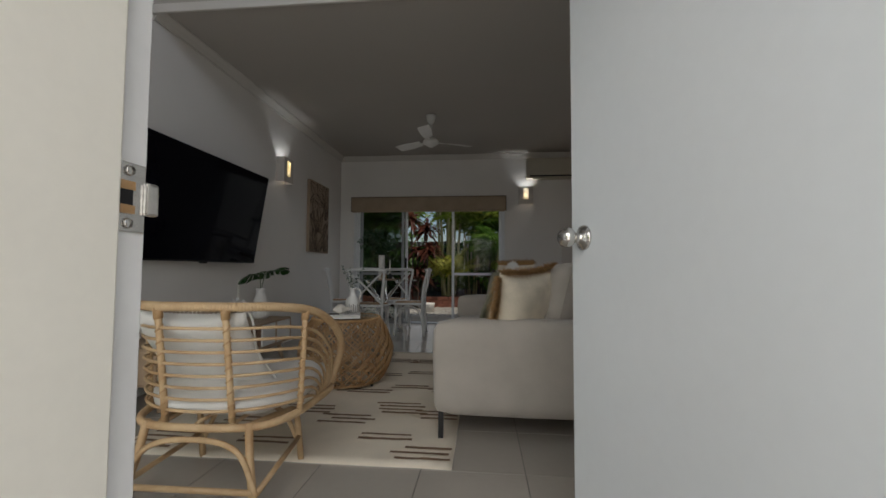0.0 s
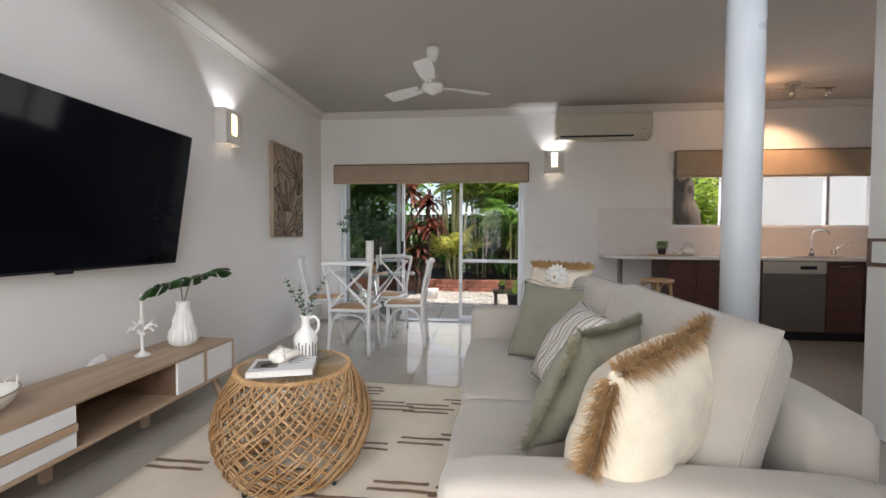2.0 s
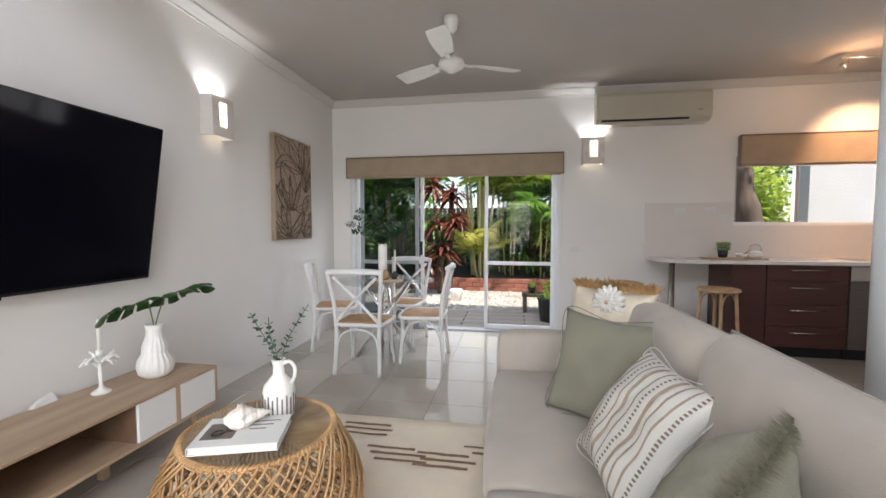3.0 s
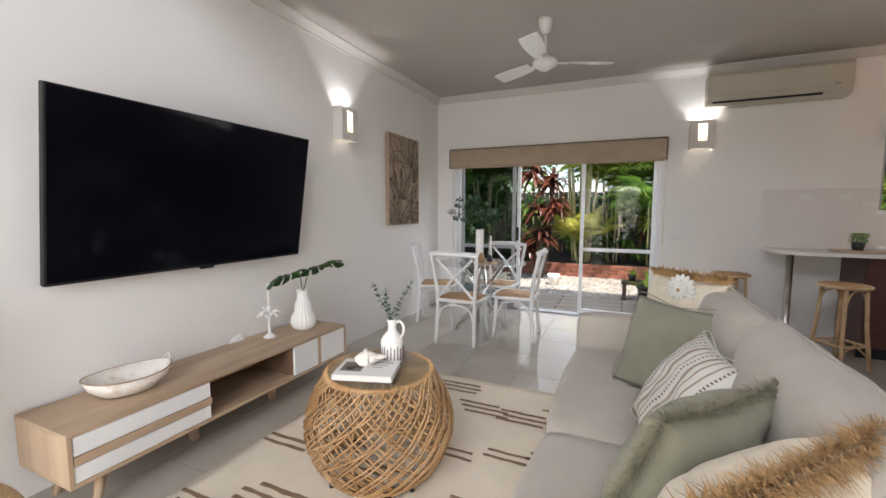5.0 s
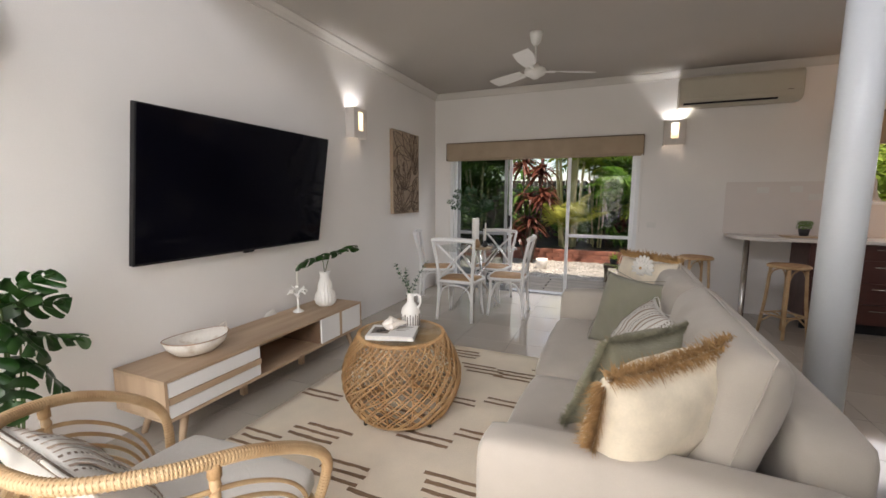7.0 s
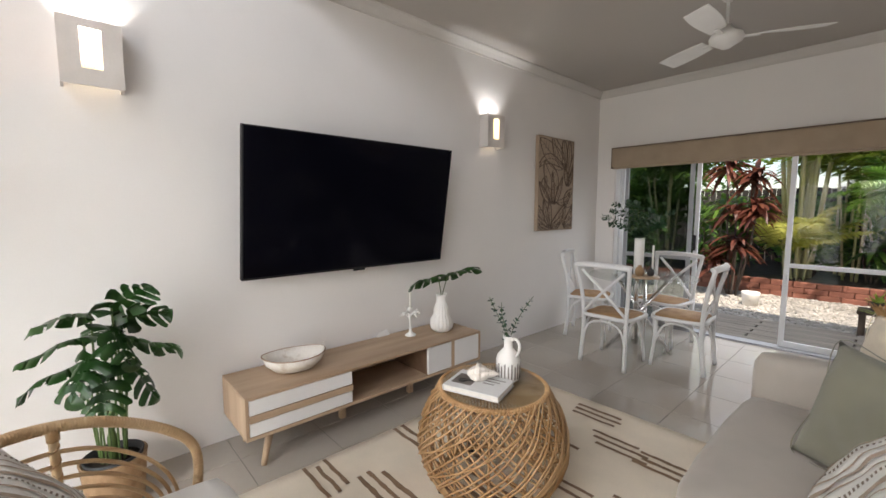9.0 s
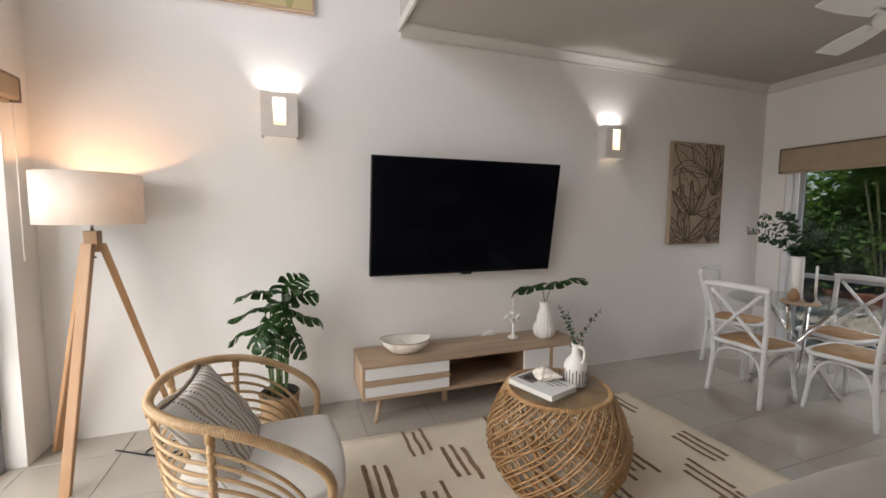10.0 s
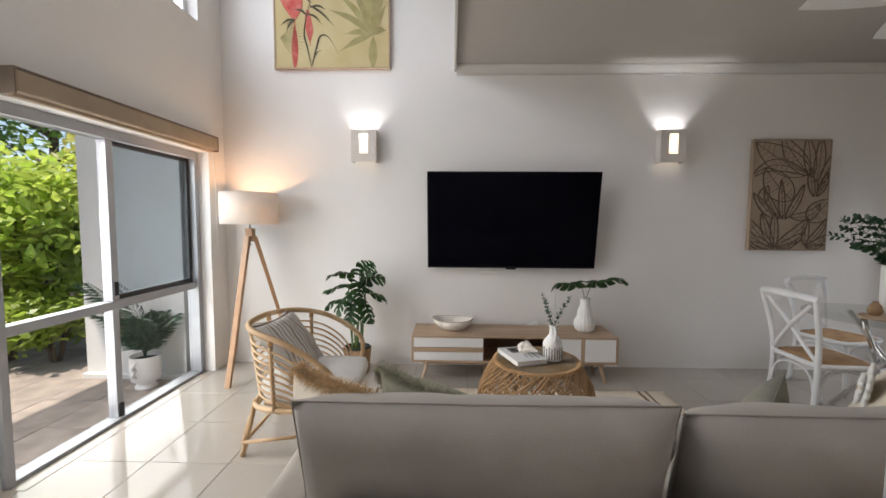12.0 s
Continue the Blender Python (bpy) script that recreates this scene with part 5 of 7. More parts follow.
def monstera_leaf(ln, wd, lobes=5, curl=0.12, seed=0):
    """Heart-shaped split leaf along +x: broad lobes parted by narrow notches, with a few holes by the midrib."""
    r = random.Random(seed)
    bm = bmesh.new()
    n = 6
    slit = 0.30
    w0 = 1 / (lobes + slit * (lobes - 1))
    for s in (-1, 1):
        for k in range(lobes * 2 - 1):
            gap = k % 2 == 1
            u0 = (k // 2) * (1 + slit) * w0 + (w0 if gap else 0)
            u1 = u0 + (slit * w0 if gap else w0)
            depth = r.uniform(0.26, 0.46)
            long = r.uniform(0.88, 1.1)
            us = (u0, u1) if gap else (u0, u0 * 0.55 + u1 * 0.45, u0 * 0.2 + u1 * 0.8, u1)
            rows = []
            for m, u in enumerate(us):
                u = min(1, u)
                env = wd * (0.78 + 0.5 * u) * max(0.0, 1 - u ** 2.2) ** 0.6
                reach = env * (depth if gap else long * (0.80, 0.97, 1.0, 0.80)[m])
                row = []
                for j in range(n + 1):
                    q = j / n
                    x = ln * u - 0.32 * ln * (1 - u) ** 2 * q ** 1.5 + ln * 0.24 * q * q * (0.25 + u * (1 - u) * 3)
                    y = s * reach * q
                    z = -curl * ln * (1.4 * u * u) - curl * 1.9 * wd * q * q + 0.10 * wd * math.sin(math.pi * q) + 0.016 * math.sin(3 * u * math.pi + seed) * q
                    row.append(bm.verts.new((x, y, z)))
                rows.append(row)
            for a, b in zip(rows, rows[1:]):
                for j in range(n):
                    f = (a[j], b[j], b[j + 1], a[j + 1])
                    bm.faces.new(f if s > 0 else f[::-1]).smooth = True
    bmesh.ops.remove_doubles(bm, verts=bm.verts[:], dist=1e-4)
    return bm


def leaf_at(parent, ln, wd, base, yaw, pitch, roll, seed, stem_from=None, mat=None, sr=0.003):
    bm = monstera_leaf(ln, wd, 5, 0.12, seed)
    bm.transform(pose(*base, 0, 0, yaw) @ pose(0, 0, 0, roll, -pitch, 0))
    part("leaf", bm, mat or LEAFDARK, parent)
    if stem_from is not None:
        a, b = Vector(stem_from), Vector(base)
        part("leaf_stem", bm_tube(spline([a, a.lerp(b, 0.5) + Vector((0, 0, 0.06)) * (b - a).length, b], 6), sr, 6), STEM, parent)


ml = thing("monstera_leaves", (-2.42, 4.29, CT), "two dark monstera leaves in the ribbed vase", "leaves")
leaf_at(ml, 0.26, 0.13, (0.015, -0.05, 0.465), 258, -2, 26, 1, (0, 0, 0.29), sr=0.0035)
leaf_at(ml, 0.28, 0.13, (0.02, 0.06, 0.475), 80, 14, -24, 2, (0, 0, 0.29), sr=0.0035)
cc = thing("cable_cover", (-2.655, 3.84, CT), "small white folded card against the wall", "card")
bm = bmesh.new()
v = [bm.verts.new(q) for q in ((0, -0.06, 0), (0.03, -0.06, 0), (0, 0.06, 0), (0.03, 0.06, 0), (0.004, 0.05, 0.045), (0.004, -0.02, 0.03))]
for f in ((0, 1, 5), (1, 3, 4, 5), (2, 4, 3), (0, 5, 4, 2), (0, 2, 3, 1)):
    bm.faces.new([v[i] for i in f])
part("card", bm, WHITEPL, cc)

# potted monstera
pm = thing("potted_monstera", (-2.42, 2.10, 0), "glossy potted monstera plant in a woven basket", "pot plant")
part("basket", bm_lathe([(0.0, 0.0), (0.105, 0.0), (0.115, 0.02), (0.135, 0.24), (0.138, 0.25), (0.128, 0.25), (0.122, 0.2), (0.0, 0.2)], 36, flute=lambda i, a, q, z: q * (1 + 0.012 * math.sin(18 * a))), BASKET, pm)
part("inner_pot", bm_lathe([(0.11, 0.2), (0.124, 0.262), (0.116, 0.262), (0.108, 0.22), (0.0, 0.225)], 30), POTGREY, pm, "black inner pot")
part("soil", bm_lathe([(0.0, 0.228), (0.11, 0.228), (0.0, 0.236)], 20), SOIL, pm)
part("trunk", bm_tube(spline([(0, 0, 0.22), (0.012, 0.0, 0.38), (0.0, 0.01, 0.50)], 5), [0.021] * 5 + [0.012] * 6, 8), STEM, pm)
for k, (ln, yaw, h, pt, rl, out) in enumerate(((0.26, 300, 0.98, 6, 20, 0.05), (0.25, 60, 0.99, 34, -55, 0.04), (0.27, 285, 0.87, -8, 16, 0.08), (0.27, 25, 0.90, -34, -26, 0.05), (0.27, 82, 0.82, -16, -30, 0.09),
                                               (0.26, 325, 0.80, -38, 14, 0.09), (0.27, 264, 0.74, -18, 12, 0.10), (0.25, 95, 0.93, 4, -60, 0.05), (0.26, 50, 0.72, -46, -12, 0.10), (0.22, 180, 0.85, 8, 5, 0.04), (0.24, 350, 0.70, -56, 4, 0.10))):
    a = radians(yaw)
    leaf_at(pm, ln * 0.86, 0.11, (out * math.cos(a), out * math.sin(a), h), yaw, pt, rl, k + 3, (0.05 * math.cos(a), 0.05 * math.sin(a), 0.23), sr=0.0048)

# tripod floor lamp
lp = thing("floor_lamp", (-2.375, 1.095, 0), "wooden tripod floor lamp with a white drum shade, lit", "floor lamp")
for fx, fy in ((0.375, -0.05), (-0.18, -0.32), (-0.17, 0.36)):
    d = Vector((fx, fy, 0)).normalized()
    s = Vector((-d.y, d.x, 0)) * 0.026
    top, bot = Vector((0.04 * d.x, 0.04 * d.y, 1.33)), Vector((fx, fy, 0))
    bm = bmesh.new()
    v = []
    for p, t in ((bot, 0.014), (top, 0.02)):
        v += [bm.verts.new(p + s * a + d * t * c) for a, c in ((-1, -1), (1, -1), (1, 1), (-1, 1))]
    for f in ((0, 1, 2, 3), (4, 5, 6, 7), (0, 1, 5, 4), (1, 2, 6, 5), (2, 3, 7, 6), (3, 0, 4, 7)):
        bm.faces.new([v[i] for i in f])
    bmesh.ops.recalc_face_normals(bm, faces=bm.faces[:])
    bmesh.ops.bevel(bm, geom=bm.edges[:], offset=0.003, segments=2, affect="EDGES")
    part("leg", bm, BEECH, lp)
part("head_block", bm_box(-0.035, 0.035, -0.035, 0.035, 1.28, 1.405, 0.004), BEECH, lp)
part("tie_rod", bm_tube([(-0.05, -0.03, 1.25), (0.05, 0.03, 1.25)], 0.005, 6), STEEL, lp)
part("socket_stem", bm_tube([(0, 0, 1.40), (0, 0, 1.49)], 0.009, 8), STEEL, lp)
shade = part("shade", bm_lathe([(0.256, 1.445), (0.258, 1.445), (0.258, 1.738), (0.256, 1.738), (0.255, 1.738), (0.255, 1.445)], 64), SHADE, lp, "white linen drum shade")
part("bulb", bm_lathe([(0.0, 1.49), (0.02, 1.495), (0.03, 1.54), (0.022, 1.575), (0.0, 1.59)], 16), BULB, lp, "lit warm bulb")
for k in range(3):
    a = radians(120 * k)
    part("shade_spoke", bm_tube([(0, 0, 1.485), (0.256 * math.cos(a), 0.256 * math.sin(a), 1.458)], 0.0025, 5), STEEL, lp)
part("cord", bm_tube(spline([(-0.05, 0.03, 0.006), (0.1, 0.28, 0.005), (0.16, 0.42, 0.005), (0.0, 0.44, 0.005), (-0.06, 0.30, 0.005), (0.05, 0.22, 0.008), (0.12, 0.36, 0.009), (-0.05, 0.52, 0.005), (-0.24, 0.62, 0.005)], 8), 0.005, 6), BLACKPL, lp, "loose dark cord")
lamp("floor_lamp_bulb", "POINT", 6.5, pose(-2.375, 1.095, 1.60), (1.0, 0.55, 0.26), 0.03)

# rattan armchair
arm = thing("rattan_armchair", (-1.26, 2.005, 0.0), "round-backed rattan armchair with white seat cushion", "armchair", turn=1)
arm.scale = (1.0, 0.92, 1.0)
RAIL = [(-0.362, 0.335, 0.348), (-0.41, 0.35, 0.53), (-0.42, 0.24, 0.65), (-0.40, 0.03, 0.755), (-0.33, -0.18, 0.80), (-0.18, -0.315, 0.81), (0, -0.345, 0.812), (0.18, -0.315, 0.81), (0.33, -0.18, 0.80), (0.40, 0.03, 0.755),
        (0.42, 0.24, 0.65), (0.41, 0.35, 0.53), (0.362, 0.335, 0.348)]
rail = spline(RAIL, 8)
part("top_rail", bm_tube(rail, 0.018, 10), RATTAN, arm)
wound = bmesh.new()
coil = []
for i in range(len(rail) - 1):
    d = (rail[i + 1] - rail[i]).normalized()
    e1 = d.cross(Vector((0, 0, 1)))
    e1 = e1.normalized() if e1.length > 1e-3 else Vector((1, 0, 0))
    e2 = d.cross(e1)
    turns = max(1, round((rail[i + 1] - rail[i]).length / 0.0105))
    for j in range(turns * 8):
        q = 2 * math.pi * j / 8
        coil.append(rail[i].lerp(rail[i + 1], j / (turns * 8)) + (e1 * math.cos(q) + e2 * math.sin(q)) * 0.0160)
part("binding", bm_tube(coil, 0.0046, 5, bm=wound), RATTAN, arm, "closely wound rattan binding")
SEAT = [(0.36, 0.34, 0.345), (0.37, 0.1, 0.335), (0.32, -0.16, 0.325), (0.18, -0.27, 0.32), (-0.18, -0.27, 0.32), (-0.32, -0.16, 0.325), (-0.37, 0.1, 0.335), (-0.36, 0.34, 0.345), (-0.2, 0.40, 0.35), (0.2, 0.40, 0.35)]
seat_loop = spline(SEAT, 6, True)
part("seat_ring", bm_tube(seat_loop, 0.017, 8, True), RATTAN, arm)


def shell_point(u, v):
    """u along the back from the far arm to the near, v from seat ring to top rail."""
    f = u * (len(rail) - 1)
    i = min(len(rail) - 2, int(f))
    top = rail[i].lerp(rail[i + 1], f - i)
    if u <= 0.25 or u >= 0.75:
        q = (u if u <= 0.25 else 1 - u) / 0.25
        base = Vector(((-1 if u <= 0.25 else 1) * 0.365, 0.36 - 0.36 * q, 0.345 - 0.01 * q))
    else:
        a = math.pi * (u - 0.25) / 0.5
        base = Vector((-0.365 * math.cos(a), -0.275 * math.sin(a), 0.335 - 0.01 * math.sin(a)))
    return base.lerp(top, v)


for u in (0.29, 0.435, 0.565, 0.71):
    part("back_post", bm_tube([shell_point(u, v) for v in (0, 0.25, 0.5, 0.75, 1)], 0.014, 8), RATTAN, arm)
    part("post_binding", bm_tube([shell_point(u, v) for v in (0.9, 0.95, 1)], 0.0185, 8), RATTANDARK, arm)
    axis = (shell_point(u, 1) - shell_point(u, 0)).normalized()
    e1 = axis.orthogonal().normalized()
    e2 = axis.cross(e1)
    part("post_wrap", bm_tube([shell_point(u, j / 96) + (e1 * math.cos(j * 0.62) + e2 * math.sin(j * 0.62)) * 0.0135 for j in range(97)], 0.0042, 5, flat=0.8), RATTANDARK, arm, "spiral cane lashing")
for k in range(8):
    v = 0.12 + 0.80 * k / 8
    # towards the front the hoops turn down as nested arcs
    u0, uc = 0.035 + 0.17 * (1 - v), 0.31
    pts = []
    for i in range(57):
        u = u0 + (1 - 2 * u0) * i / 56
        e = min(u, 1 - u)
        k2 = 1.0 if e >= uc else math.sqrt(max(0.0, 1 - ((uc - e) / (uc - u0)) ** 2))
        pts.append(shell_point(u, v * k2))
    part("hoop", bm_tube(pts, 0.0072, 6), RATTAN, arm)
for sx in (-1, 1):
    part("rear_leg", bm_tube(spline([(0.22 * sx, -0.26, 0.34), (0.24 * sx, -0.285, 0.2), (0.285 * sx, -0.325, 0.0)], 6), 0.017, 8), RATTAN, arm)
    part("front_leg", bm_tube(spline([(0.20 * sx, -0.20, 0.31), (0.245 * sx, 0.0, 0.30), (0.25 * sx, 0.13, 0.27), (0.255 * sx, 0.17, 0.16), (0.26 * sx, 0.20, 0.0)], 6), 0.016, 8), RATTAN, arm)
    part("side_stretcher", bm_tube([(0.287 * sx, -0.32, 0.09), (0.258 * sx, 0.18, 0.13)], 0.012, 8), RATTAN, arm)
part("rear_stretcher", bm_tube([(-0.285, -0.315, 0.09), (0.285, -0.315, 0.09)], 0.013, 8), RATTAN, arm)
part("rear_arch", bm_tube(spline([(-0.287, -0.32, 0.08), (-0.19, -0.30, 0.24), (0, -0.29, 0.275), (0.19, -0.30, 0.24), (0.287, -0.32, 0.08)], 6), 0.012, 8), RATTAN, arm)
part("front_arch", bm_tube(spline([(-0.257, 0.19, 0.08), (-0.16, 0.18, 0.25), (0, 0.175, 0.28), (0.16, 0.18, 0.25), (0.257, 0.19, 0.08)], 6), 0.012, 8), RATTAN, arm)
for x in (-0.15, 0, 0.15):
    part("seat_slat", bm_tube([(x, -0.27, 0.33), (x, 0.40, 0.35)], 0.009, 6), RATTAN, arm)
bm = soft_box(-0.32, 0.32, -0.25, 0.42, 0.352, 0.455, 0.045, 3, 0.03, 8)
for vtx in bm.verts:
    if vtx.co.y < 0:
        vtx.co.x *= 1 - 0.45 * (vtx.co.y / -0.25) ** 2
    if vtx.co.z > 0.4:
        vtx.co.z += 0.02 * (vtx.co.y)
part("seat_cushion", bm, LINEN, arm, "white linen seat cushion")
cu = thing("throw_cushion", (0, 0, 0), "cream striped cushion with dotted border on the armchair", "cushion")
cu.matrix_basis = oriented((-1.32, 1.90, 0.60), (-1, 0.08, 0.0), (-0.06, -0.55, 0.83))
part("cover", bm_cushion(0.56, 0.48, 0.15, 20, seed=8, wrinkle=0.012), LINEN, cu)
cushion_stripes(cu, 0.56, 0.48, 0.15, 8, [b for b in BANDS])
part("rope_edge", bm_tube(spline([(-0.28, 0, -0.24), (-0.252, 0, 0), (-0.28, 0, 0.24), (0, 0, 0.216), (0.28, 0, 0.24), (0.252, 0, 0), (0.28, 0, -0.24), (0, 0, -0.216)], 6, True), 0.005, 6, True), LINEN, cu)
bm = bmesh.new()
for k in range(27):
    u = -0.26 + 0.02 * k
    bm_lathe([(0.0, -0.005), (0.0085, -0.004), (0.0105, 0.0), (0.0085, 0.004), (0.0, 0.005)], 6, bm, cx=u, cy=0)
for v in bm.verts:
    v.co.z = v.co.z * 1.6 + 0.218 + 0.024 * (v.co.x / 0.28) ** 2
part("edge_stitch", bm, CHARCOAL, cu, "dark dotted stitching")

# ---- dining corner ----
DX, DY, DZ = -1.58, 6.25, 0.80
dt = thing("dining_table", (DX, DY, 0), "round glass dining table on crossed chrome legs", "dining table")
g = part("glass_top", bm_lathe([(0.0, DZ - 0.012), (0.496, DZ - 0.012), (0.5, DZ - 0.008), (0.5, DZ - 0.004), (0.496, DZ), (0.0, DZ)], 64), TABLEGLASS, dt, "clear round glass top")
g.visible_shadow = False
for k in range(4):
    a = radians(20 + 90 * k)
    d, s = Vector((math.cos(a), math.sin(a), 0)), Vector((-math.sin(a), math.cos(a), 0))
    part("leg", bm_tube([d * 0.30 + s * 0.03 + Vector((0, 0, 0.012)), d * 0.02 + s * 0.045 + Vector((0, 0, 0.40)), d * -0.25 + s * 0.03 + Vector((0, 0, DZ - 0.014))], 0.019, 10), CHROME, dt, "chrome leg")
    part("pad", bm_lathe([(0.0, DZ - 0.018), (0.025, DZ - 0.018), (0.025, DZ - 0.0122), (0.0, DZ - 0.0122)], 14, cx=(d * -0.25 + s * 0.03).x, cy=(d * -0.25 + s * 0.03).y), CHROME, dt)


def cross_back_chair(at, turn):
    """White bentwood chair facing local +y."""
    c = thing("dining_chair", at, "white cross-back wooden chair with a woven rush seat", "chair", "chairs round the dining table", turn=turn)
    seat = bmesh.new()
    outline = spline([(-0.20, -0.19, 0), (0, -0.205, 0), (0.20, -0.19, 0), (0.235, 0.02, 0), (0.215, 0.20, 0), (0, 0.235, 0), (-0.215, 0.20, 0), (-0.235, 0.02, 0)], 5, True)
    part("seat_frame", bm_tube([p + Vector((0, 0, 0.462)) for p in outline], 0.019, 8, True), WHITEWOOD, c)
    lo = [seat.verts.new(p * 0.93 + Vector((0, 0, 0.455))) for p in outline]
    hi = [seat.verts.new(p * 0.92 + Vector((0, 0, 0.478))) for p in outline]
    mid = seat.verts.new((0, 0, 0.470))
    for k in range(len(lo)):
        q = (k + 1) % len(lo)
        seat.faces.new((lo[k], lo[q], hi[q], hi[k]))
        seat.faces.new((hi[k], hi[q], mid)).smooth = True
    seat.faces.new(lo[::-1])
    part("seat", seat, RUSH, c, "woven brown rush seat")
    tops = []
    for s in (-1, 1):
        pts = spline([(0.215 * s, -0.225, 0.0), (0.205 * s, -0.20, 0.25), (0.205 * s, -0.195, 0.46), (0.22 * s, -0.215, 0.68), (0.245 * s, -0.265, 0.90), (0.245 * s, -0.275, 0.945)], 5)
        part("rear_leg", bm_tube(pts, 0.0195, 8), WHITEWOOD, c)
        part("front_leg", bm_tube(spline([(0.19 * s, 0.185, 0.455), (0.195 * s, 0.19, 0.25), (0.215 * s, 0.21, 0.0)], 5), [0.019] * 5 + [0.016] * 5 + [0.014], 8), WHITEWOOD, c)
        part("side_hoop", bm_tube(spline([(0.205 * s, -0.20, 0.22), (0.20 * s, -0.13, 0.38), (0.20 * s, 0.0, 0.425), (0.197 * s, 0.12, 0.38), (0.20 * s, 0.19, 0.22)], 5), 0.0115, 6), WHITEWOOD, c)
        part("cross_bar", bm_tube(spline([(0.195 * s, -0.20, 0.49), (0.10 * s, -0.225, 0.60), (-0.04 * s, -0.245 + 0.012 * s, 0.74), (-0.20 * s, -0.262, 0.90)], 5), 0.0145, 7, flat=0.6), WHITEWOOD, c)
    part("top_rail", bm_tube(spline([(-0.262, -0.262, 0.945), (-0.13, -0.287, 0.955), (0, -0.296, 0.957), (0.13, -0.287, 0.955), (0.262, -0.262, 0.945)], 5), 0.03, 10, flat=0.62), WHITEWOOD, c)
    part("rear_hoop", bm_tube(spline([(-0.205, -0.205, 0.20), (-0.15, -0.20, 0.37), (0, -0.20, 0.42), (0.15, -0.20, 0.37), (0.205, -0.205, 0.20)], 5), 0.009, 6), WHITEWOOD, c)
    part("front_hoop", bm_tube(spline([(-0.20, 0.195, 0.22), (-0.14, 0.20, 0.38), (0, 0.205, 0.42), (0.14, 0.20, 0.38), (0.20, 0.195, 0.22)], 5), 0.0115, 6), WHITEWOOD, c)
    return c


first = cross_back_chair((-1.655, 5.835, 0), 0)
for x, y, turn in ((-1.165, 6.225, 93), (-2.26, 6.50, -72), (-1.56, 6.83, 171)):
    copy_thing(first, pose(x, y, 0, 0, 0, turn))
dv = thing("tall_vase", (-1.618, 6.262, DZ), "tall white cylinder vase on the dining table", "vase")
part("body", bm_lathe([(0.0, 0.0), (0.043, 0.0), (0.045, 0.01), (0.046, 0.36), (0.042, 0.375), (0.037, 0.37), (0.036, 0.05), (0.0, 0.04)], 32, flute=lambda i, a, q, z: q * (1 + 0.03 * math.cos(10 * a))), CERAMIC, dv)
r = random.Random(31)
bs, bl = bmesh.new(), bmesh.new()
for k in range(15):
    a = 2 * math.pi * k / 15 + r.uniform(-0.3, 0.3)
    o, h = r.uniform(0.16, 0.42), r.uniform(0.52, 0.78)
    sprig(bs, bl, [(0, 0, 0.3), (0.12 * o * math.cos(a), 0.12 * o * math.sin(a), 0.42), (0.6 * o * math.cos(a), 0.6 * o * math.sin(a), 0.35 + (h - 0.35) * 0.75), (o * math.cos(a), o * math.sin(a), h - 0.1 * o)], 16, 0.018, r, 0.062)
gb = thing("greenery", (-1.618, 6.262, DZ), "dark green leafy branches in the tall vase", "branches")
part("stems", bs, STEM, gb)
part("leaves", bl, FOL["palm"], gb)
cd = thing("candle", (-1.50, 6.31, DZ), "slim white candle in a low holder", "candle")
part("holder", bm_lathe([(0.0, 0.0), (0.035, 0.0), (0.035, 0.008), (0.014, 0.018), (0.014, 0.045), (0.0, 0.045)], 18), CERAMIC, cd)
part("wax", bm_lathe([(0.0, 0.04), (0.010, 0.04), (0.009, 0.30), (0.0, 0.305)], 12), WAX, cd)
tr = thing("tray", (-1.50, 6.12, DZ), "round pale timber tray with small pots", "tray")
part("board", bm_lathe([(0.0, 0.0), (0.13, 0.0), (0.135, 0.008), (0.13, 0.018), (0.0, 0.016)], 36), OAK, tr)
for x, y, q, m in ((-1.54, 6.10, 1.0, BASKET), (-1.46, 6.16, 0.8, POTGREY)):
    o = thing("small_pot", (x, y, DZ + 0.018), "small brown gourd pot on the tray" if m is BASKET else "small dark gourd pot on the tray", "pot")
    part("body", bm_lathe([(0.0, 0.0), (0.03 * q, 0.0), (0.045 * q, 0.03 * q), (0.035 * q, 0.07 * q), (0.016 * q, 0.09 * q), (0.018 * q, 0.10 * q), (0.0, 0.095 * q)], 20), m, o)

# ---- kitchen along the garden wall ----
BT = 1.0
top = thing("worktop", (0, 0, 0), "white stone worktop with a rounded breakfast end", "worktop")
bm = bmesh.new()
outline = [(5.38, 7.375), (5.38, 6.79), (1.62, 6.79)] + [(1.62 - 0.32 * math.sin(q), 7.11 - 0.32 * math.cos(q)) for q in [i * math.pi / 16 for i in range(1, 9)]] + [(1.28, 7.375)]
lo, hi = [bm.verts.new((x, y, BT - 0.034)) for x, y in outline], [bm.verts.new((x, y, BT)) for x, y in outline]
bm.faces.new(hi[::-1])
bm.faces.new(lo)
for k in range(len(lo)):
    q = (k + 1) % len(lo)
    bm.faces.new((lo[k], lo[q], hi[q], hi[k]))
bmesh.ops.recalc_face_normals(bm, faces=bm.faces[:])
part("slab", bm, STONE, top)
part("bar_leg", bm_lathe([(0.045, 0.0), (0.045, 0.008), (0.031, 0.012), (0.031, BT - 0.045), (0.05, BT - 0.042), (0.05, BT - 0.034)], 28, cx=1.43, cy=6.97), STEEL, top, "brushed steel bar leg")
sp = thing("splashback", (0, BACK, 0), "pale glossy splashback on the kitchen wall", "splashback")
part("panel", bm_box(1.265, 2.21, -0.008, -0.001, BT, 1.63), SPLASH, sp)
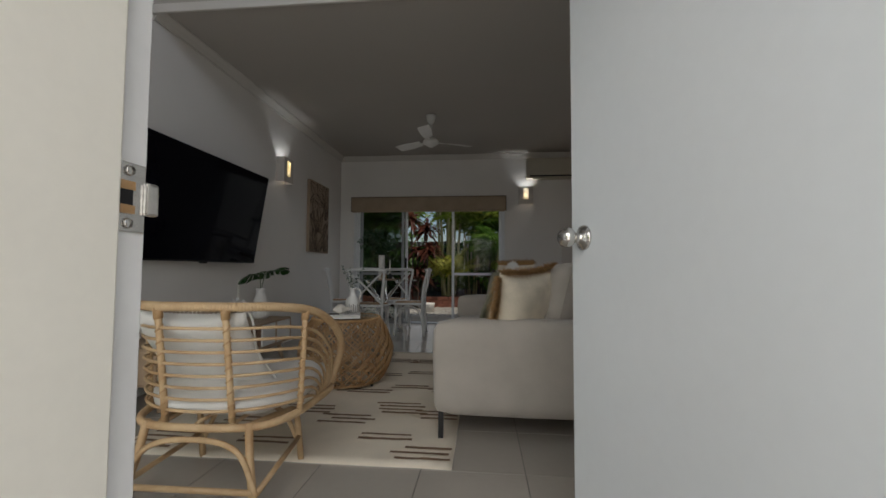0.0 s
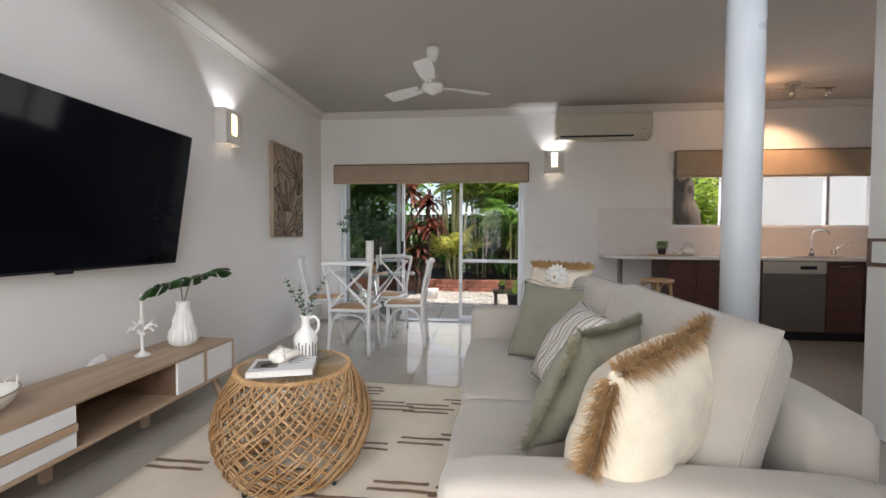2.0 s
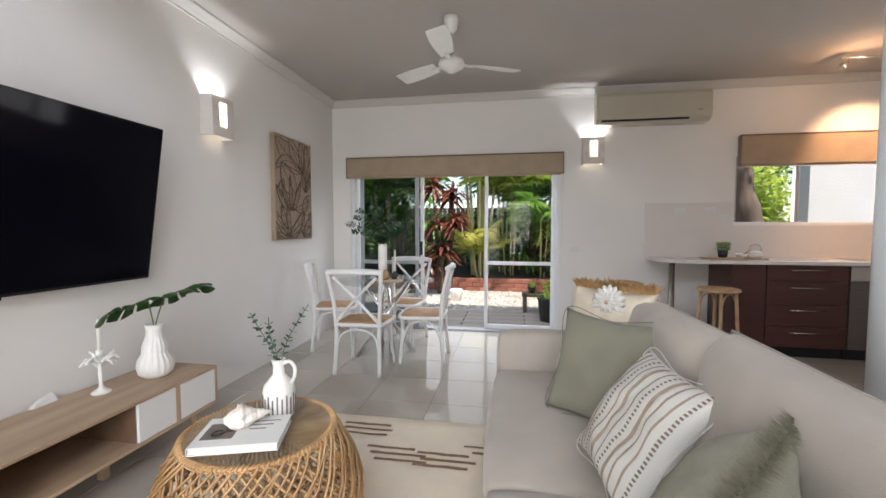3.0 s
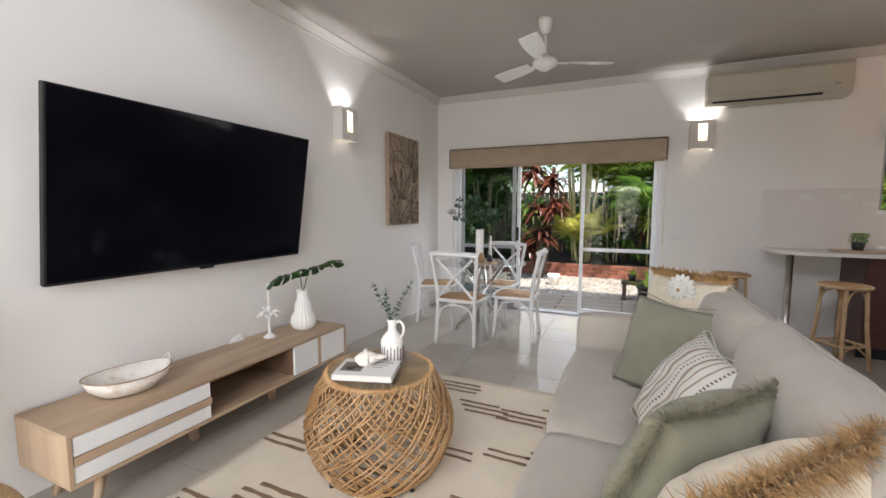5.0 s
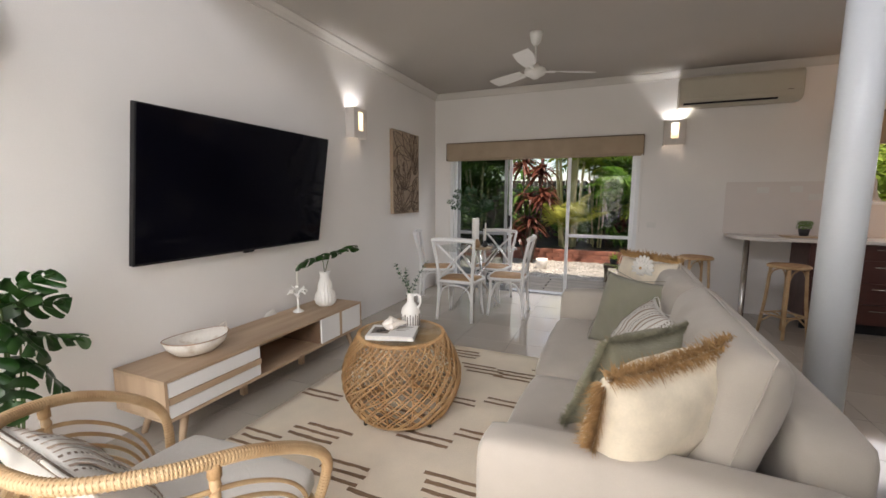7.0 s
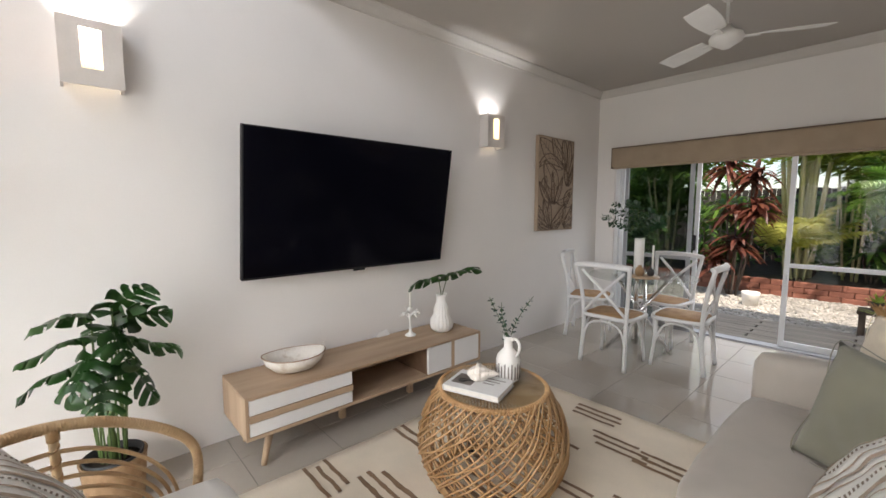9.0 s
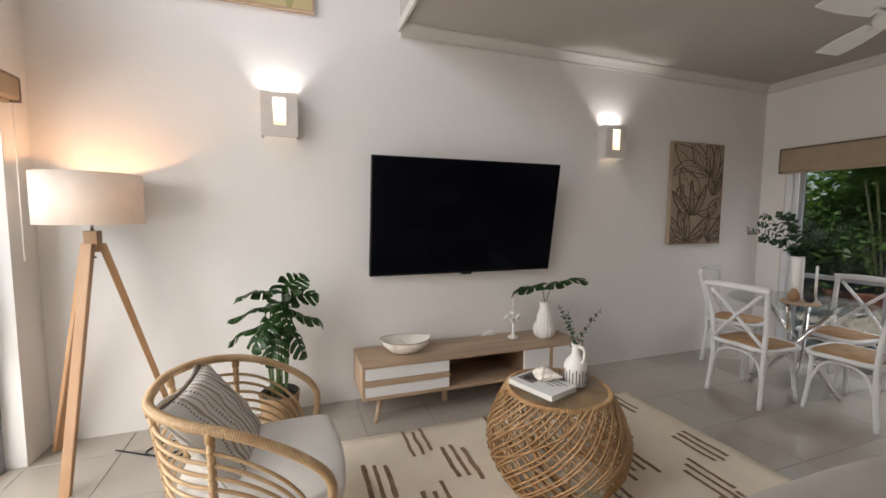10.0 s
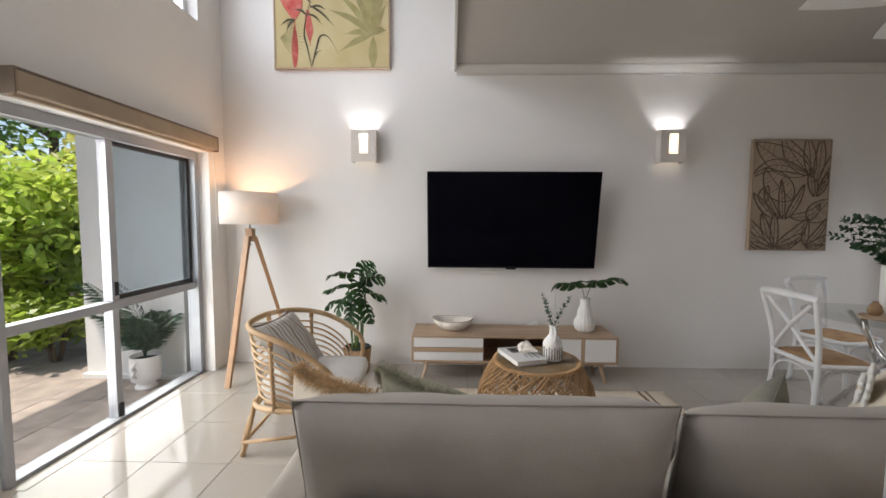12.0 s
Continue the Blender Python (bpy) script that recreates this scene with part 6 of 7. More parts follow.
part("panel", bm_box(2.21, 5.39, -0.008, -0.001, BT, 1.365), SPLASH, sp)
for x, z in ((1.64, 1.53), (1.96, 1.54), (2.14, 1.45)):
    o = thing("power_point", (x, BACK - 0.008, z), "white double power point on the splashback", "power point", "kitchen power points")
    part("plate", bm_box(-0.06, 0.06, -0.008, 0, -0.036, 0.036, 0.003), WHITEPL, o)
    for q in (-0.03, 0.03):
        part("socket", bm_box(q - 0.014, q + 0.014, -0.011, -0.007, -0.02, 0.012, 0.002), WHITEPL, o)
CF = 6.85


def cabinet(x0, x1, fronts, handles=True, label="dark red-brown kitchen cabinet with steel handles"):
    c = thing("kitchen_cabinet", (x0, CF, 0), label, "cabinet", "kitchen cabinets")
    w = x1 - x0
    part("body", bm_box(0, w, 0.02, 0.52, 0.11, BT - 0.036), REDCAB, c)
    part("kickboard", bm_box(0, w, 0.06, 0.08, 0, 0.11), BLACKPL, c, "black kickboard")
    for z0, z1, hz in fronts:
        d = part("drawer_front" if len(fronts) > 1 else "door_front", bm_box(0.003, w - 0.003, 0, 0.0195, z0, z1, 0.002), REDCAB, c)
        if handles:
            h = part("handle", bm_tube([(w * 0.28, -0.028, hz), (w * 0.72, -0.028, hz)], 0.005, 8), STEEL, d, "steel bar handle")
            for q in (0.3, 0.7):
                part("handle_post", bm_tube([(w * q, 0, hz), (w * q, -0.028, hz)], 0.004, 6), STEEL, d)
    return c


cabinet(1.97, 2.29, [(0.115, 0.955, 0.9)], False, "plain dark red-brown end panel cabinet")
cabinet(2.293, 3.03, [(0.80, 0.955, 0.91), (0.56, 0.795, 0.73), (0.335, 0.555, 0.50), (0.115, 0.33, 0.27)])
cabinet(3.753, 4.15, [(0.115, 0.955, 0.90)])
cabinet(4.153, 4.75, [(0.115, 0.955, 0.90)])
cabinet(4.753, 5.37, [(0.115, 0.955, 0.90)])
dw = thing("dishwasher", (3.035, CF, 0), "dark stainless steel dishwasher under the worktop", "dishwasher")
DWST = material("dark_stainless", (0.20, 0.185, 0.175), 0.32, metal=0.9, var=0.12, scale=5, stretch=(1, 1, 10))
part("body", bm_box(0, 0.712, 0.02, 0.52, 0.11, BT - 0.036), DWST, dw)
part("door", bm_box(0.004, 0.708, -0.004, 0.02, 0.115, 0.80, 0.004), DWST, dw)
part("control_panel", bm_box(0.004, 0.708, -0.006, 0.02, 0.805, 0.955, 0.004), STEEL, dw)
part("display", bm_box(0.42, 0.60, -0.008, -0.005, 0.86, 0.90), BLACKPL, dw, "black display")
part("kickboard", bm_box(0, 0.712, 0.05, 0.08, 0, 0.11), BLACKPL, dw)
sk = thing("sink", (3.62, 7.08, BT), "steel kitchen sink set in the worktop", "sink")
part("rim", bm_box(-0.42, 0.45, -0.2, 0.2, 0.001, 0.006, 0.002), STEEL, sk)
part("bowl", bm_box(-0.05, 0.40, -0.16, 0.16, 0.0062, 0.0082, 0.001), DWST, sk)
for x, style in ((3.86, 0), (4.12, 1)):
    t = thing("tap", (x, 7.25, BT), "chrome gooseneck tap beside the sink" if style == 0 else "chrome mixer tap with long lever", "tap")
    part("base", bm_lathe([(0.0, 0.0), (0.03, 0.0), (0.028, 0.06), (0.018, 0.10), (0.0, 0.105)], 18), CHROME, t)
    if style == 0:
        part("spout", bm_tube(spline([(0, 0, 0.09), (0, 0, 0.26), (0.03, -0.03, 0.33), (0.10, -0.08, 0.33), (0.13, -0.11, 0.28)], 6), 0.011, 10), CHROME, t)
    else:
        part("spout", bm_tube(spline([(0, 0, 0.06), (-0.05, -0.1, 0.12), (-0.08, -0.18, 0.10)], 5), 0.013, 10), CHROME, t)
        part("lever", bm_tube([(0.01, 0, 0.10), (0.20, -0.02, 0.19)], 0.009, 8), CHROME, t)
tb = thing("chopping_board", (2.07, 7.05, BT), "long timber board on the worktop", "board")
part("board", bm_box(-0.30, 0.30, -0.09, 0.09, 0, 0.018, 0.005), OAK, tb)
hp = thing("herb_pot", (1.97, 7.06, BT + 0.018), "small green herb in a black pot", "pot plant")
part("pot", bm_lathe([(0.0, 0.0), (0.04, 0.0), (0.052, 0.075), (0.046, 0.075), (0.0, 0.065)], 20), POTGREY, hp)
r = random.Random(8)
bm = bmesh.new()
for _ in range(260):
    a, q, z = r.uniform(0, 6.28), r.random() ** 0.5 * 0.065, r.uniform(0.07, 0.16)
    p = Vector((q * math.cos(a), q * math.sin(a), z))
    o = Vector((r.uniform(-1, 1), r.uniform(-1, 1), r.uniform(0, 1))).normalized() * 0.022
    w = o.orthogonal().normalized() * 0.008
    bm.faces.new([bm.verts.new(k) for k in (p, p + o * 0.5 + w, p + o, p + o * 0.5 - w)])
part("leaves", bm, FOL["green"], hp)
ms = thing("mortar_bowl", (2.14, 7.03, BT + 0.018), "small white mortar bowl with pestle", "bowl")
part("dish", bm_lathe([(0.0, 0.0), (0.03, 0.0), (0.055, 0.045), (0.05, 0.045), (0.025, 0.012), (0.0, 0.012)], 20), CERAMIC, ms)
part("pestle", bm_tube([(0, 0, 0.02), (0.07, -0.02, 0.085)], [0.012, 0.007], 8), OAK, ms)
tp = thing("teapot", (2.28, 7.05, BT + 0.018), "low white teapot with a hooped cane handle", "teapot")
part("body", bm_lathe([(0.0, 0.0), (0.05, 0.0), (0.075, 0.03), (0.065, 0.06), (0.03, 0.072), (0.0, 0.075)], 24), CERAMIC, tp)
part("spout", bm_tube([(-0.06, 0, 0.03), (-0.10, 0, 0.06)], [0.014, 0.007], 8), CERAMIC, tp)
part("handle", bm_tube(spline([(-0.06, 0, 0.05), (-0.05, 0, 0.12), (0, 0, 0.145), (0.05, 0, 0.12), (0.06, 0, 0.05)], 5), 0.005, 6), STEEL, tp)


def rattan_stool(at, turn, h):
    s = thing("rattan_stool", at, "round rattan bar stool with bent struts", "stool", "bar stools", turn=turn)
    part("seat", bm_lathe([(0.0, h - 0.035), (0.165, h - 0.035), (0.178, h - 0.02), (0.172, h - 0.002), (0.15, h), (0.0, h - 0.004)], 32), RUSH, s, "woven cane seat")
    part("seat_rim", bm_tube([(0.173 * math.cos(2 * math.pi * k / 32), 0.173 * math.sin(2 * math.pi * k / 32), h - 0.02) for k in range(32)], 0.014, 8, True), RATTAN, s)
    for k in range(4):
        a = radians(45 + 90 * k)
        c, q = math.cos(a), math.sin(a)
        c2, q2 = math.cos(a + math.pi / 2), math.sin(a + math.pi / 2)
        part("leg", bm_tube([(0.145 * c, 0.145 * q, h - 0.03), (0.165 * c, 0.165 * q, h * 0.5), (0.205 * c, 0.205 * q, 0)], 0.016, 8), RATTAN, s)
        part("stretcher", bm_tube([(0.188 * c, 0.188 * q, 0.22), (0.188 * c2, 0.188 * q2, 0.22)], 0.011, 7), RATTAN, s)
        part("bent_strut", bm_tube(spline([(0.19 * c, 0.19 * q, 0.12), (0.16 * (c * 0.75 + c2 * 0.25), 0.16 * (q * 0.75 + q2 * 0.25), 0.19), (0.185 * (c + c2) / 2, 0.185 * (q + q2) / 2, 0.215)], 4), 0.008, 6), RATTAN, s)
        part("top_strut", bm_tube(spline([(0.16 * c, 0.16 * q, h - 0.20), (0.16 * (c * 0.8 + c2 * 0.2), 0.16 * (q * 0.8 + q2 * 0.2), h - 0.08), (0.16 * (c + c2) / 2, 0.16 * (q + q2) / 2, h - 0.04)], 4), 0.008, 6), RATTAN, s)
    return s


rattan_stool((0.947, 7.02, 0), 10, 0.735)
rattan_stool((1.70, 6.53, 0), 30, 0.755)
kw = tagged(thing("window_3"), "wide white aluminium kitchen window with sliding panes", "window", kind="structure")
upright("frame_sill", 2.22, 4.75, BACK + 0.03, BACK + 0.13, 1.37, 1.405, ALU, kw)
upright("frame_head", 2.22, 4.75, BACK + 0.03, BACK + 0.13, 2.16, 2.2, ALU, kw)
for x in (2.22, 2.86, 4.15, 4.71):
    upright("mullion", x, x + 0.04, BACK + 0.05, BACK + 0.11, 1.405, 2.16, ALUGREY, kw)
for x0, x1 in ((2.26, 2.86), (2.90, 4.15), (4.19, 4.71)):
    p = part("pane", bm_box(x0, x1, BACK + 0.078, BACK + 0.082, 1.405, 2.16), CLEAR, kw)
    p.visible_shadow = False
tk = thing("track_light", (3.21, 6.70, CEIL), "chrome three-head track spotlight on the ceiling", "track light")
part("canopy", bm_lathe([(0.0, 0.0), (0.075, 0.0), (0.075, -0.02), (0.06, -0.035), (0.0, -0.035)], 24), STEEL, tk)
part("bar", bm_tube([(-0.45, 0, -0.06), (0.45, 0, -0.06)], 0.009, 8), STEEL, tk)
part("stem", bm_tube([(0, 0, -0.03), (0, 0, -0.06)], 0.012, 8), STEEL, tk)
for x, lit in ((-0.40, True), (0.0, False), (0.38, False)):
    hd = part("spot_head", bm_lathe([(0.0, 0.0), (0.022, 0.0), (0.03, -0.05), (0.036, -0.09), (0.032, -0.09), (0.0, -0.06)], 20), STEEL, tk)
    hd.matrix_basis = pose(x, 0, -0.065, 28, 10 if lit else -20, 0)
    if lit:
        part("lens", bm_lathe([(0.0, -0.082), (0.031, -0.082), (0.031, -0.086), (0.0, -0.086)], 16), SPOTGLOW, hd, "lit spot lens")
    else:
        part("lens", bm_lathe([(0.0, -0.082), (0.031, -0.082), (0.031, -0.086), (0.0, -0.086)], 16), WHITEPL, hd)
sl = lamp("kitchen_spot", "SPOT", 44, look((3.30, 6.62, 2.83), (3.45, 7.35, 2.05)), (1.0, 0.60, 0.33), 0.02)
sl.data.spot_size, sl.data.spot_blend = radians(82), 0.75
lamp("kitchen_spot_spill", "POINT", 2.4, pose(2.83, 6.58, 2.76), (1.0, 0.58, 0.30), 0.03)

# ---- outdoors ----
GZ = -0.06
structure("ground", bm_box(-60, 60, -60, 60, GZ - 0.3, GZ - 0.02), EARTH, "dark garden earth under the planting", "ground")


def frond(ln, pairs, leaf_len, leaf_w, droop, r, bm, m):
    """A feather-shaped palm frond along +x, bent down, put into bm at the pose m."""
    pts = [Vector((ln * u, 0, ln * (0.45 * u - droop * u * u))) for u in [i / 10 for i in range(11)]]
    prev = None
    for i, p in enumerate(pts):
        w = 0.006 * (1 - 0.08 * i)
        cur = [bm.verts.new(m @ (p + Vector((0, s * w, 0)))) for s in (-1, 1)]
        if prev:
            bm.faces.new((prev[0], prev[1], cur[1], cur[0]))
        prev = cur
    for k in range(pairs):
        u = 0.16 + 0.84 * k / pairs
        p = Vector((ln * u, 0, ln * (0.45 * u - droop * u * u)))
        l = leaf_len * math.sin(math.pi * (0.18 + 0.8 * u * 0.95)) * r.uniform(0.85, 1.1)
        for s in (-1, 1):
            d = Vector((0.55 + 0.3 * u, s, -0.12 + r.uniform(-0.15, 0.15))).normalized()
            side = Vector((1, -s * 0.5, 0.25)).normalized() * leaf_w
            a, b, c = p, p + d * l * 0.5, p + d * l + Vector((0, 0, -0.35 * l))
            v = [bm.verts.new(m @ q) for q in (a, b + side, c, b - side)]
            bm.faces.new(v)


def palm_clump(at, canes, h, spread, flen, leafmat, r, label, nfr=6, cane_r=0.022):
    t = thing("palm", at, label, "palm")
    bm = bmesh.new()
    for k in range(canes):
        a = r.uniform(0, 6.28)
        o = spread * r.random() ** 0.6
        b = Vector((o * 0.4 * math.cos(a), o * 0.4 * math.sin(a), 0))
        hh = h * r.uniform(0.65, 1.05)
        tip = Vector((o * math.cos(a), o * math.sin(a), hh))
        part("cane", bm_tube(spline([b, b.lerp(tip, 0.5) + Vector((0, 0, 0.05 * hh)), tip], 5), [cane_r * (1 - 0.03 * i) for i in range(11)], 7), CANEGREEN, t)
        for q in range(nfr):
            yaw = 360 * q / nfr + r.uniform(-25, 25)
            frond(flen * r.uniform(0.8, 1.1), 17, flen * 0.36, flen * 0.026, r.uniform(0.35, 0.85), r, bm, pose(*tip, 0, 0, yaw) @ pose(0, 0, 0, 0, -r.uniform(5, 55), 0))
    part("fronds", bm, leafmat, t)
    return t


def strap(bm, base, yaw, ln, w, up, droop, r):
    d, s = Vector((math.cos(yaw), math.sin(yaw), 0)), Vector((-math.sin(yaw), math.cos(yaw), 0))
    prev = None
    for i in range(6):
        u = i / 5
        p = Vector(base) + d * ln * u * math.cos(up) + Vector((0, 0, ln * (u * math.sin(up) - droop * u * u)))
        q = s * w * math.sin(math.pi * (0.1 + 0.88 * u))
        cur = (bm.verts.new(p + q), bm.verts.new(p - q))
        if prev:
            bm.faces.new((prev[0], prev[1], cur[1], cur[0]))
        prev = cur


def cordyline(at, heads, leafmat, r, label, ln=0.42, w=0.035, n=26):
    t = thing("cordyline", at, label, "shrub")
    bm = bmesh.new()
    for x, y, z in heads:
        part("trunk", bm_tube(spline([(x * 0.2, y * 0.2, 0), (x * 0.7, y * 0.7, z * 0.5), (x, y, z)], 5), 0.018, 7), BARK, t)
        for k in range(n):
            strap(bm, (x, y, z - 0.25 * r.random()), r.uniform(0, 6.28), ln * r.uniform(0.7, 1.1), w, r.uniform(-0.1, 1.2), r.uniform(0.3, 0.9), r)
    part("leaves", bm, leafmat, t)
    return t


def leaf_cloud(bm, center, radii, n, size, r, hollow=0.5):
    for _ in range(n):
        v = Vector((r.gauss(0, 1), r.gauss(0, 1), r.gauss(0, 1))).normalized() * (hollow + (1 - hollow) * r.random())
        k = 1 + 0.45 * noise.noise(v * 2.2 + Vector(center))
        p = Vector(center) + Vector((v.x * radii[0], v.y * radii[1], v.z * radii[2])) * k
        o = Vector((r.uniform(-1, 1), r.uniform(-1, 1), r.uniform(-0.7, 0.5))).normalized()
        s = o.cross(Vector((r.uniform(-1, 1), r.uniform(-1, 1), 1))).normalized()
        l = size * r.uniform(0.6, 1.3)
        f = [bm.verts.new(q) for q in (p, p + o * l * 0.4 + s * l * 0.24, p + o * l, p + o * l * 0.4 - s * l * 0.24)]
        bm.faces.new(f)


def shrub(at, radii, n, size, leafmat, r, label, stems=5, lift=None):
    t = thing("shrub", at, label, "shrub")
    bm = bmesh.new()
    lift = radii[2] if lift is None else lift
    for k in range(stems):
        a = r.uniform(0, 6.28)
        tip = Vector((radii[0] * 0.5 * math.cos(a), radii[1] * 0.5 * math.sin(a), lift))
        part("branch", bm_tube(spline([(0.03 * math.cos(a), 0.03 * math.sin(a), 0), tip * 0.5 + Vector((0, 0, 0.1)), tip], 4), [0.02, 0.018, 0.016, 0.014, 0.012, 0.01, 0.009, 0.008, 0.006], 6), BARK, t)
        leaf_cloud(bm, tip, [q * 0.62 for q in radii], n // stems, size, r, 0.25)
    part("leaves", bm, leafmat, t)
    return t


r = random.Random(77)
# boards and pebbles outside the garden door
deck = structure("pavement", bm_box(-6, 6, BACK + 0.24, 8.94, GZ - 0.02, GZ - 0.004), EARTH, "weathered grey timber boards outside the door", "deck")
for j in range(10):
    for i in range(4):
        x = -4.6 + 2.4 * i + (0.9 if j % 2 else 0)
        o = part("board", bm_box(-1.19, 1.19, -0.062, 0.062, 0, 0.028, 0.004, seg=1), DECKBOARD, deck) if (i, j) == (0, 0) else None
        if o:
            board_mesh = o.data
        else:
            o = new("board", board_mesh)
            o.parent = deck
        o.location = (x, BACK + 0.305 + 0.129 * j, GZ - 0.004 + r.uniform(0, 0.003))
        o.rotation_euler = (0, 0, r.uniform(-0.004, 0.004))
bm = bmesh.new()
ico = bmesh.new()
bmesh.ops.create_icosphere(ico, subdivisions=1, radius=1)
pv, pf = [v.co.copy() for v in ico.verts], [[v.index for v in f.verts] for f in ico.faces]
ico.free()
verts, faces = [], []
for k in range(9000):
    y = 8.84 + 2.28 * r.random() ** 1.15
    x = r.uniform(-3.6, 2.6)
    s = r.uniform(0.018, 0.042)
    sc, rot = Vector((s, s * r.uniform(0.6, 1), s * r.uniform(0.35, 0.6))), Euler((r.uniform(-0.4, 0.4), r.uniform(-0.4, 0.4), r.uniform(0, 6.28))).to_matrix()
    b = len(verts)
    verts += [rot @ Vector((v.x * sc.x, v.y * sc.y, v.z * sc.z)) + Vector((x, y, GZ + 0.008 * r.random())) for v in pv]
    faces += [[b + i for i in f] for f in pf]
me = bpy.data.meshes.new("pebbles")
me.from_pydata([tuple(v) for v in verts], [], faces)
me.materials.append(PEBBLE)
me.shade_smooth()
tagged(new("pebbles", me), "bed of small white river pebbles", "pebbles", kind="stuff")
structure("pebble_bed", bm_box(-4.5, 4, 8.95, 11.2, GZ - 0.02, GZ - 0.002), PEBBLE, "pale gravel under the white pebbles", "gravel")
edge = thing("garden_edging", (0, 11.2, GZ), "low red brick edging before the planted bed", "edging")
brick = None
for j in range(3):
    for i in range(22):
        if brick is None:
            brick = part("brick", bm_box(-0.147, 0.147, -0.05, 0.05, 0, 0.09, 0.006, seg=1), TERRACOTTA, edge)
            o = brick
        else:
            o = new("brick", brick.data)
            o.parent = edge
        o.location = (-3.9 + 0.305 * i + (0.15 if j % 2 else 0), r.uniform(-0.004, 0.004), 0.095 * j)
structure("garden_bed", bm_box(-6, 6, 11.25, 14.6, GZ - 0.02, 0.20), EARTH, "raised dark earth bed behind the edging", "garden bed")
# dark paling fence at the back
fence = thing("fence", (0, 14.8, 0), "dark timber paling fence behind the garden", "fence")
pal = None
for i in range(90):
    if pal is None:
        pal = part("paling", bm_box(-0.065, 0.065, -0.01, 0.01, 0, 2.0, 0.003, seg=1), FENCE, fence)
        o = pal
    else:
        o = new("paling", pal.data)
        o.parent = fence
    o.location = (-6.3 + 0.14 * i, r.uniform(-0.006, 0.006), -0.05 + r.uniform(-0.02, 0.02))
for z in (0.4, 1.6):
    part("fence_rail", bm_box(-6.4, 6.4, 0.012, 0.05, z, z + 0.08), FENCE, fence)

# planting seen through the garden door
cordyline((-1.75, 10.55, GZ), [(0, 0, 1.55), (0.22, 0.1, 2.15), (-0.2, 0.12, 2.4), (0.05, -0.1, 1.05), (0.3, -0.05, 1.6), (-0.25, 0, 0.7)], FOL["red"], r, "tall dark red cordyline with orange young leaves", 0.5, 0.042, 64)
cordyline((0.25, 11.9, 0.2), [(0, 0, 0.75), (0.25, 0.1, 1.0), (-0.2, 0.1, 0.55)], FOL["red"], r, "low bronze-red cordyline in the bed", 0.42, 0.03, 24)
palm_clump((-1.05, 12.0, 0.2), 11, 3.4, 0.5, 1.5, FOL["yellow"], r, "golden cane palm with pale yellow stems", 5, 0.042)
palm_clump((-0.55, 12.9, 0.2), 6, 3.2, 0.6, 1.6, FOL["green"], r, "green cane palm behind the pebbles", 7)
palm_clump((0.75, 12.6, 0.2), 6, 2.2, 0.6, 1.4, FOL["green"], r, "bushy green palm by the fence", 7)
palm_clump((-3.3, 11.9, 0.2), 6, 2.7, 0.6, 1.5, FOL["green"], r, "green cane palm in the corner", 7)
palm_clump((-1.0, 11.55, 0.2), 4, 0.75, 0.3, 0.8, FOL["yellow"], r, "young lime green palm", 6, 0.016)
cordyline((0.75, 11.7, 0.2), [(0, 0, 0.9), (0.3, 0.15, 1.3), (-0.3, 0.1, 1.1), (0.1, 0.3, 1.7)], FOL["lime"], r, "bright green strap-leaved shrub in the raised bed", 0.6, 0.035, 34)
cordyline((-0.1, 11.9, 0.2), [(0, 0, 0.6), (0.25, 0.2, 1.2), (-0.25, 0.2, 1.5)], FOL["green"], r, "green strap-leaved shrub in the raised bed", 0.62, 0.04, 34)
cordyline((-2.5, 11.6, 0.2), [(0, 0, 0.8), (0.3, 0.2, 1.4), (-0.4, 0.2, 1.9)], FOL["green"], r, "green strap-leaved shrub in the raised bed", 0.6, 0.04, 34)
# sunlit and shaded plants from here differ by leaf colour
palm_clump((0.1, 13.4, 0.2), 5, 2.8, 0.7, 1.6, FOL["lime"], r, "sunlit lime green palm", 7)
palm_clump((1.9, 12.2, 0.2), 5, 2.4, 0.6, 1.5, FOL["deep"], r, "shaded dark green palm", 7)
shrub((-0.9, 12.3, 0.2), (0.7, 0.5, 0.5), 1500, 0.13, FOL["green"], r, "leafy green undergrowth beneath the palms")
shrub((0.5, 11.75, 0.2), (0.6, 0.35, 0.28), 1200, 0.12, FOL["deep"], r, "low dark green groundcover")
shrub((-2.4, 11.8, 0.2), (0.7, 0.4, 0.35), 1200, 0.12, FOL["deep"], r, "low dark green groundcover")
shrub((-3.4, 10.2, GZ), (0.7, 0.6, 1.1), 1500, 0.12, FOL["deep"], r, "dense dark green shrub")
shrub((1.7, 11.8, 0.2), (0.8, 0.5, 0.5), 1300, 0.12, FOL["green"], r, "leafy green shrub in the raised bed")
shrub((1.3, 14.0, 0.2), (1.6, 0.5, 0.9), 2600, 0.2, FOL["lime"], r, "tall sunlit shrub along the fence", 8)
shrub((-1.6, 14.1, 0.2), (1.8, 0.5, 1.0), 2600, 0.2, FOL["green"], r, "tall green shrub along the fence", 8)
shrub((-4.4, 13.4, 0.2), (1.4, 0.9, 1.6), 2600, 0.2, FOL["green"], r, "tall green shrub along the fence", 8)


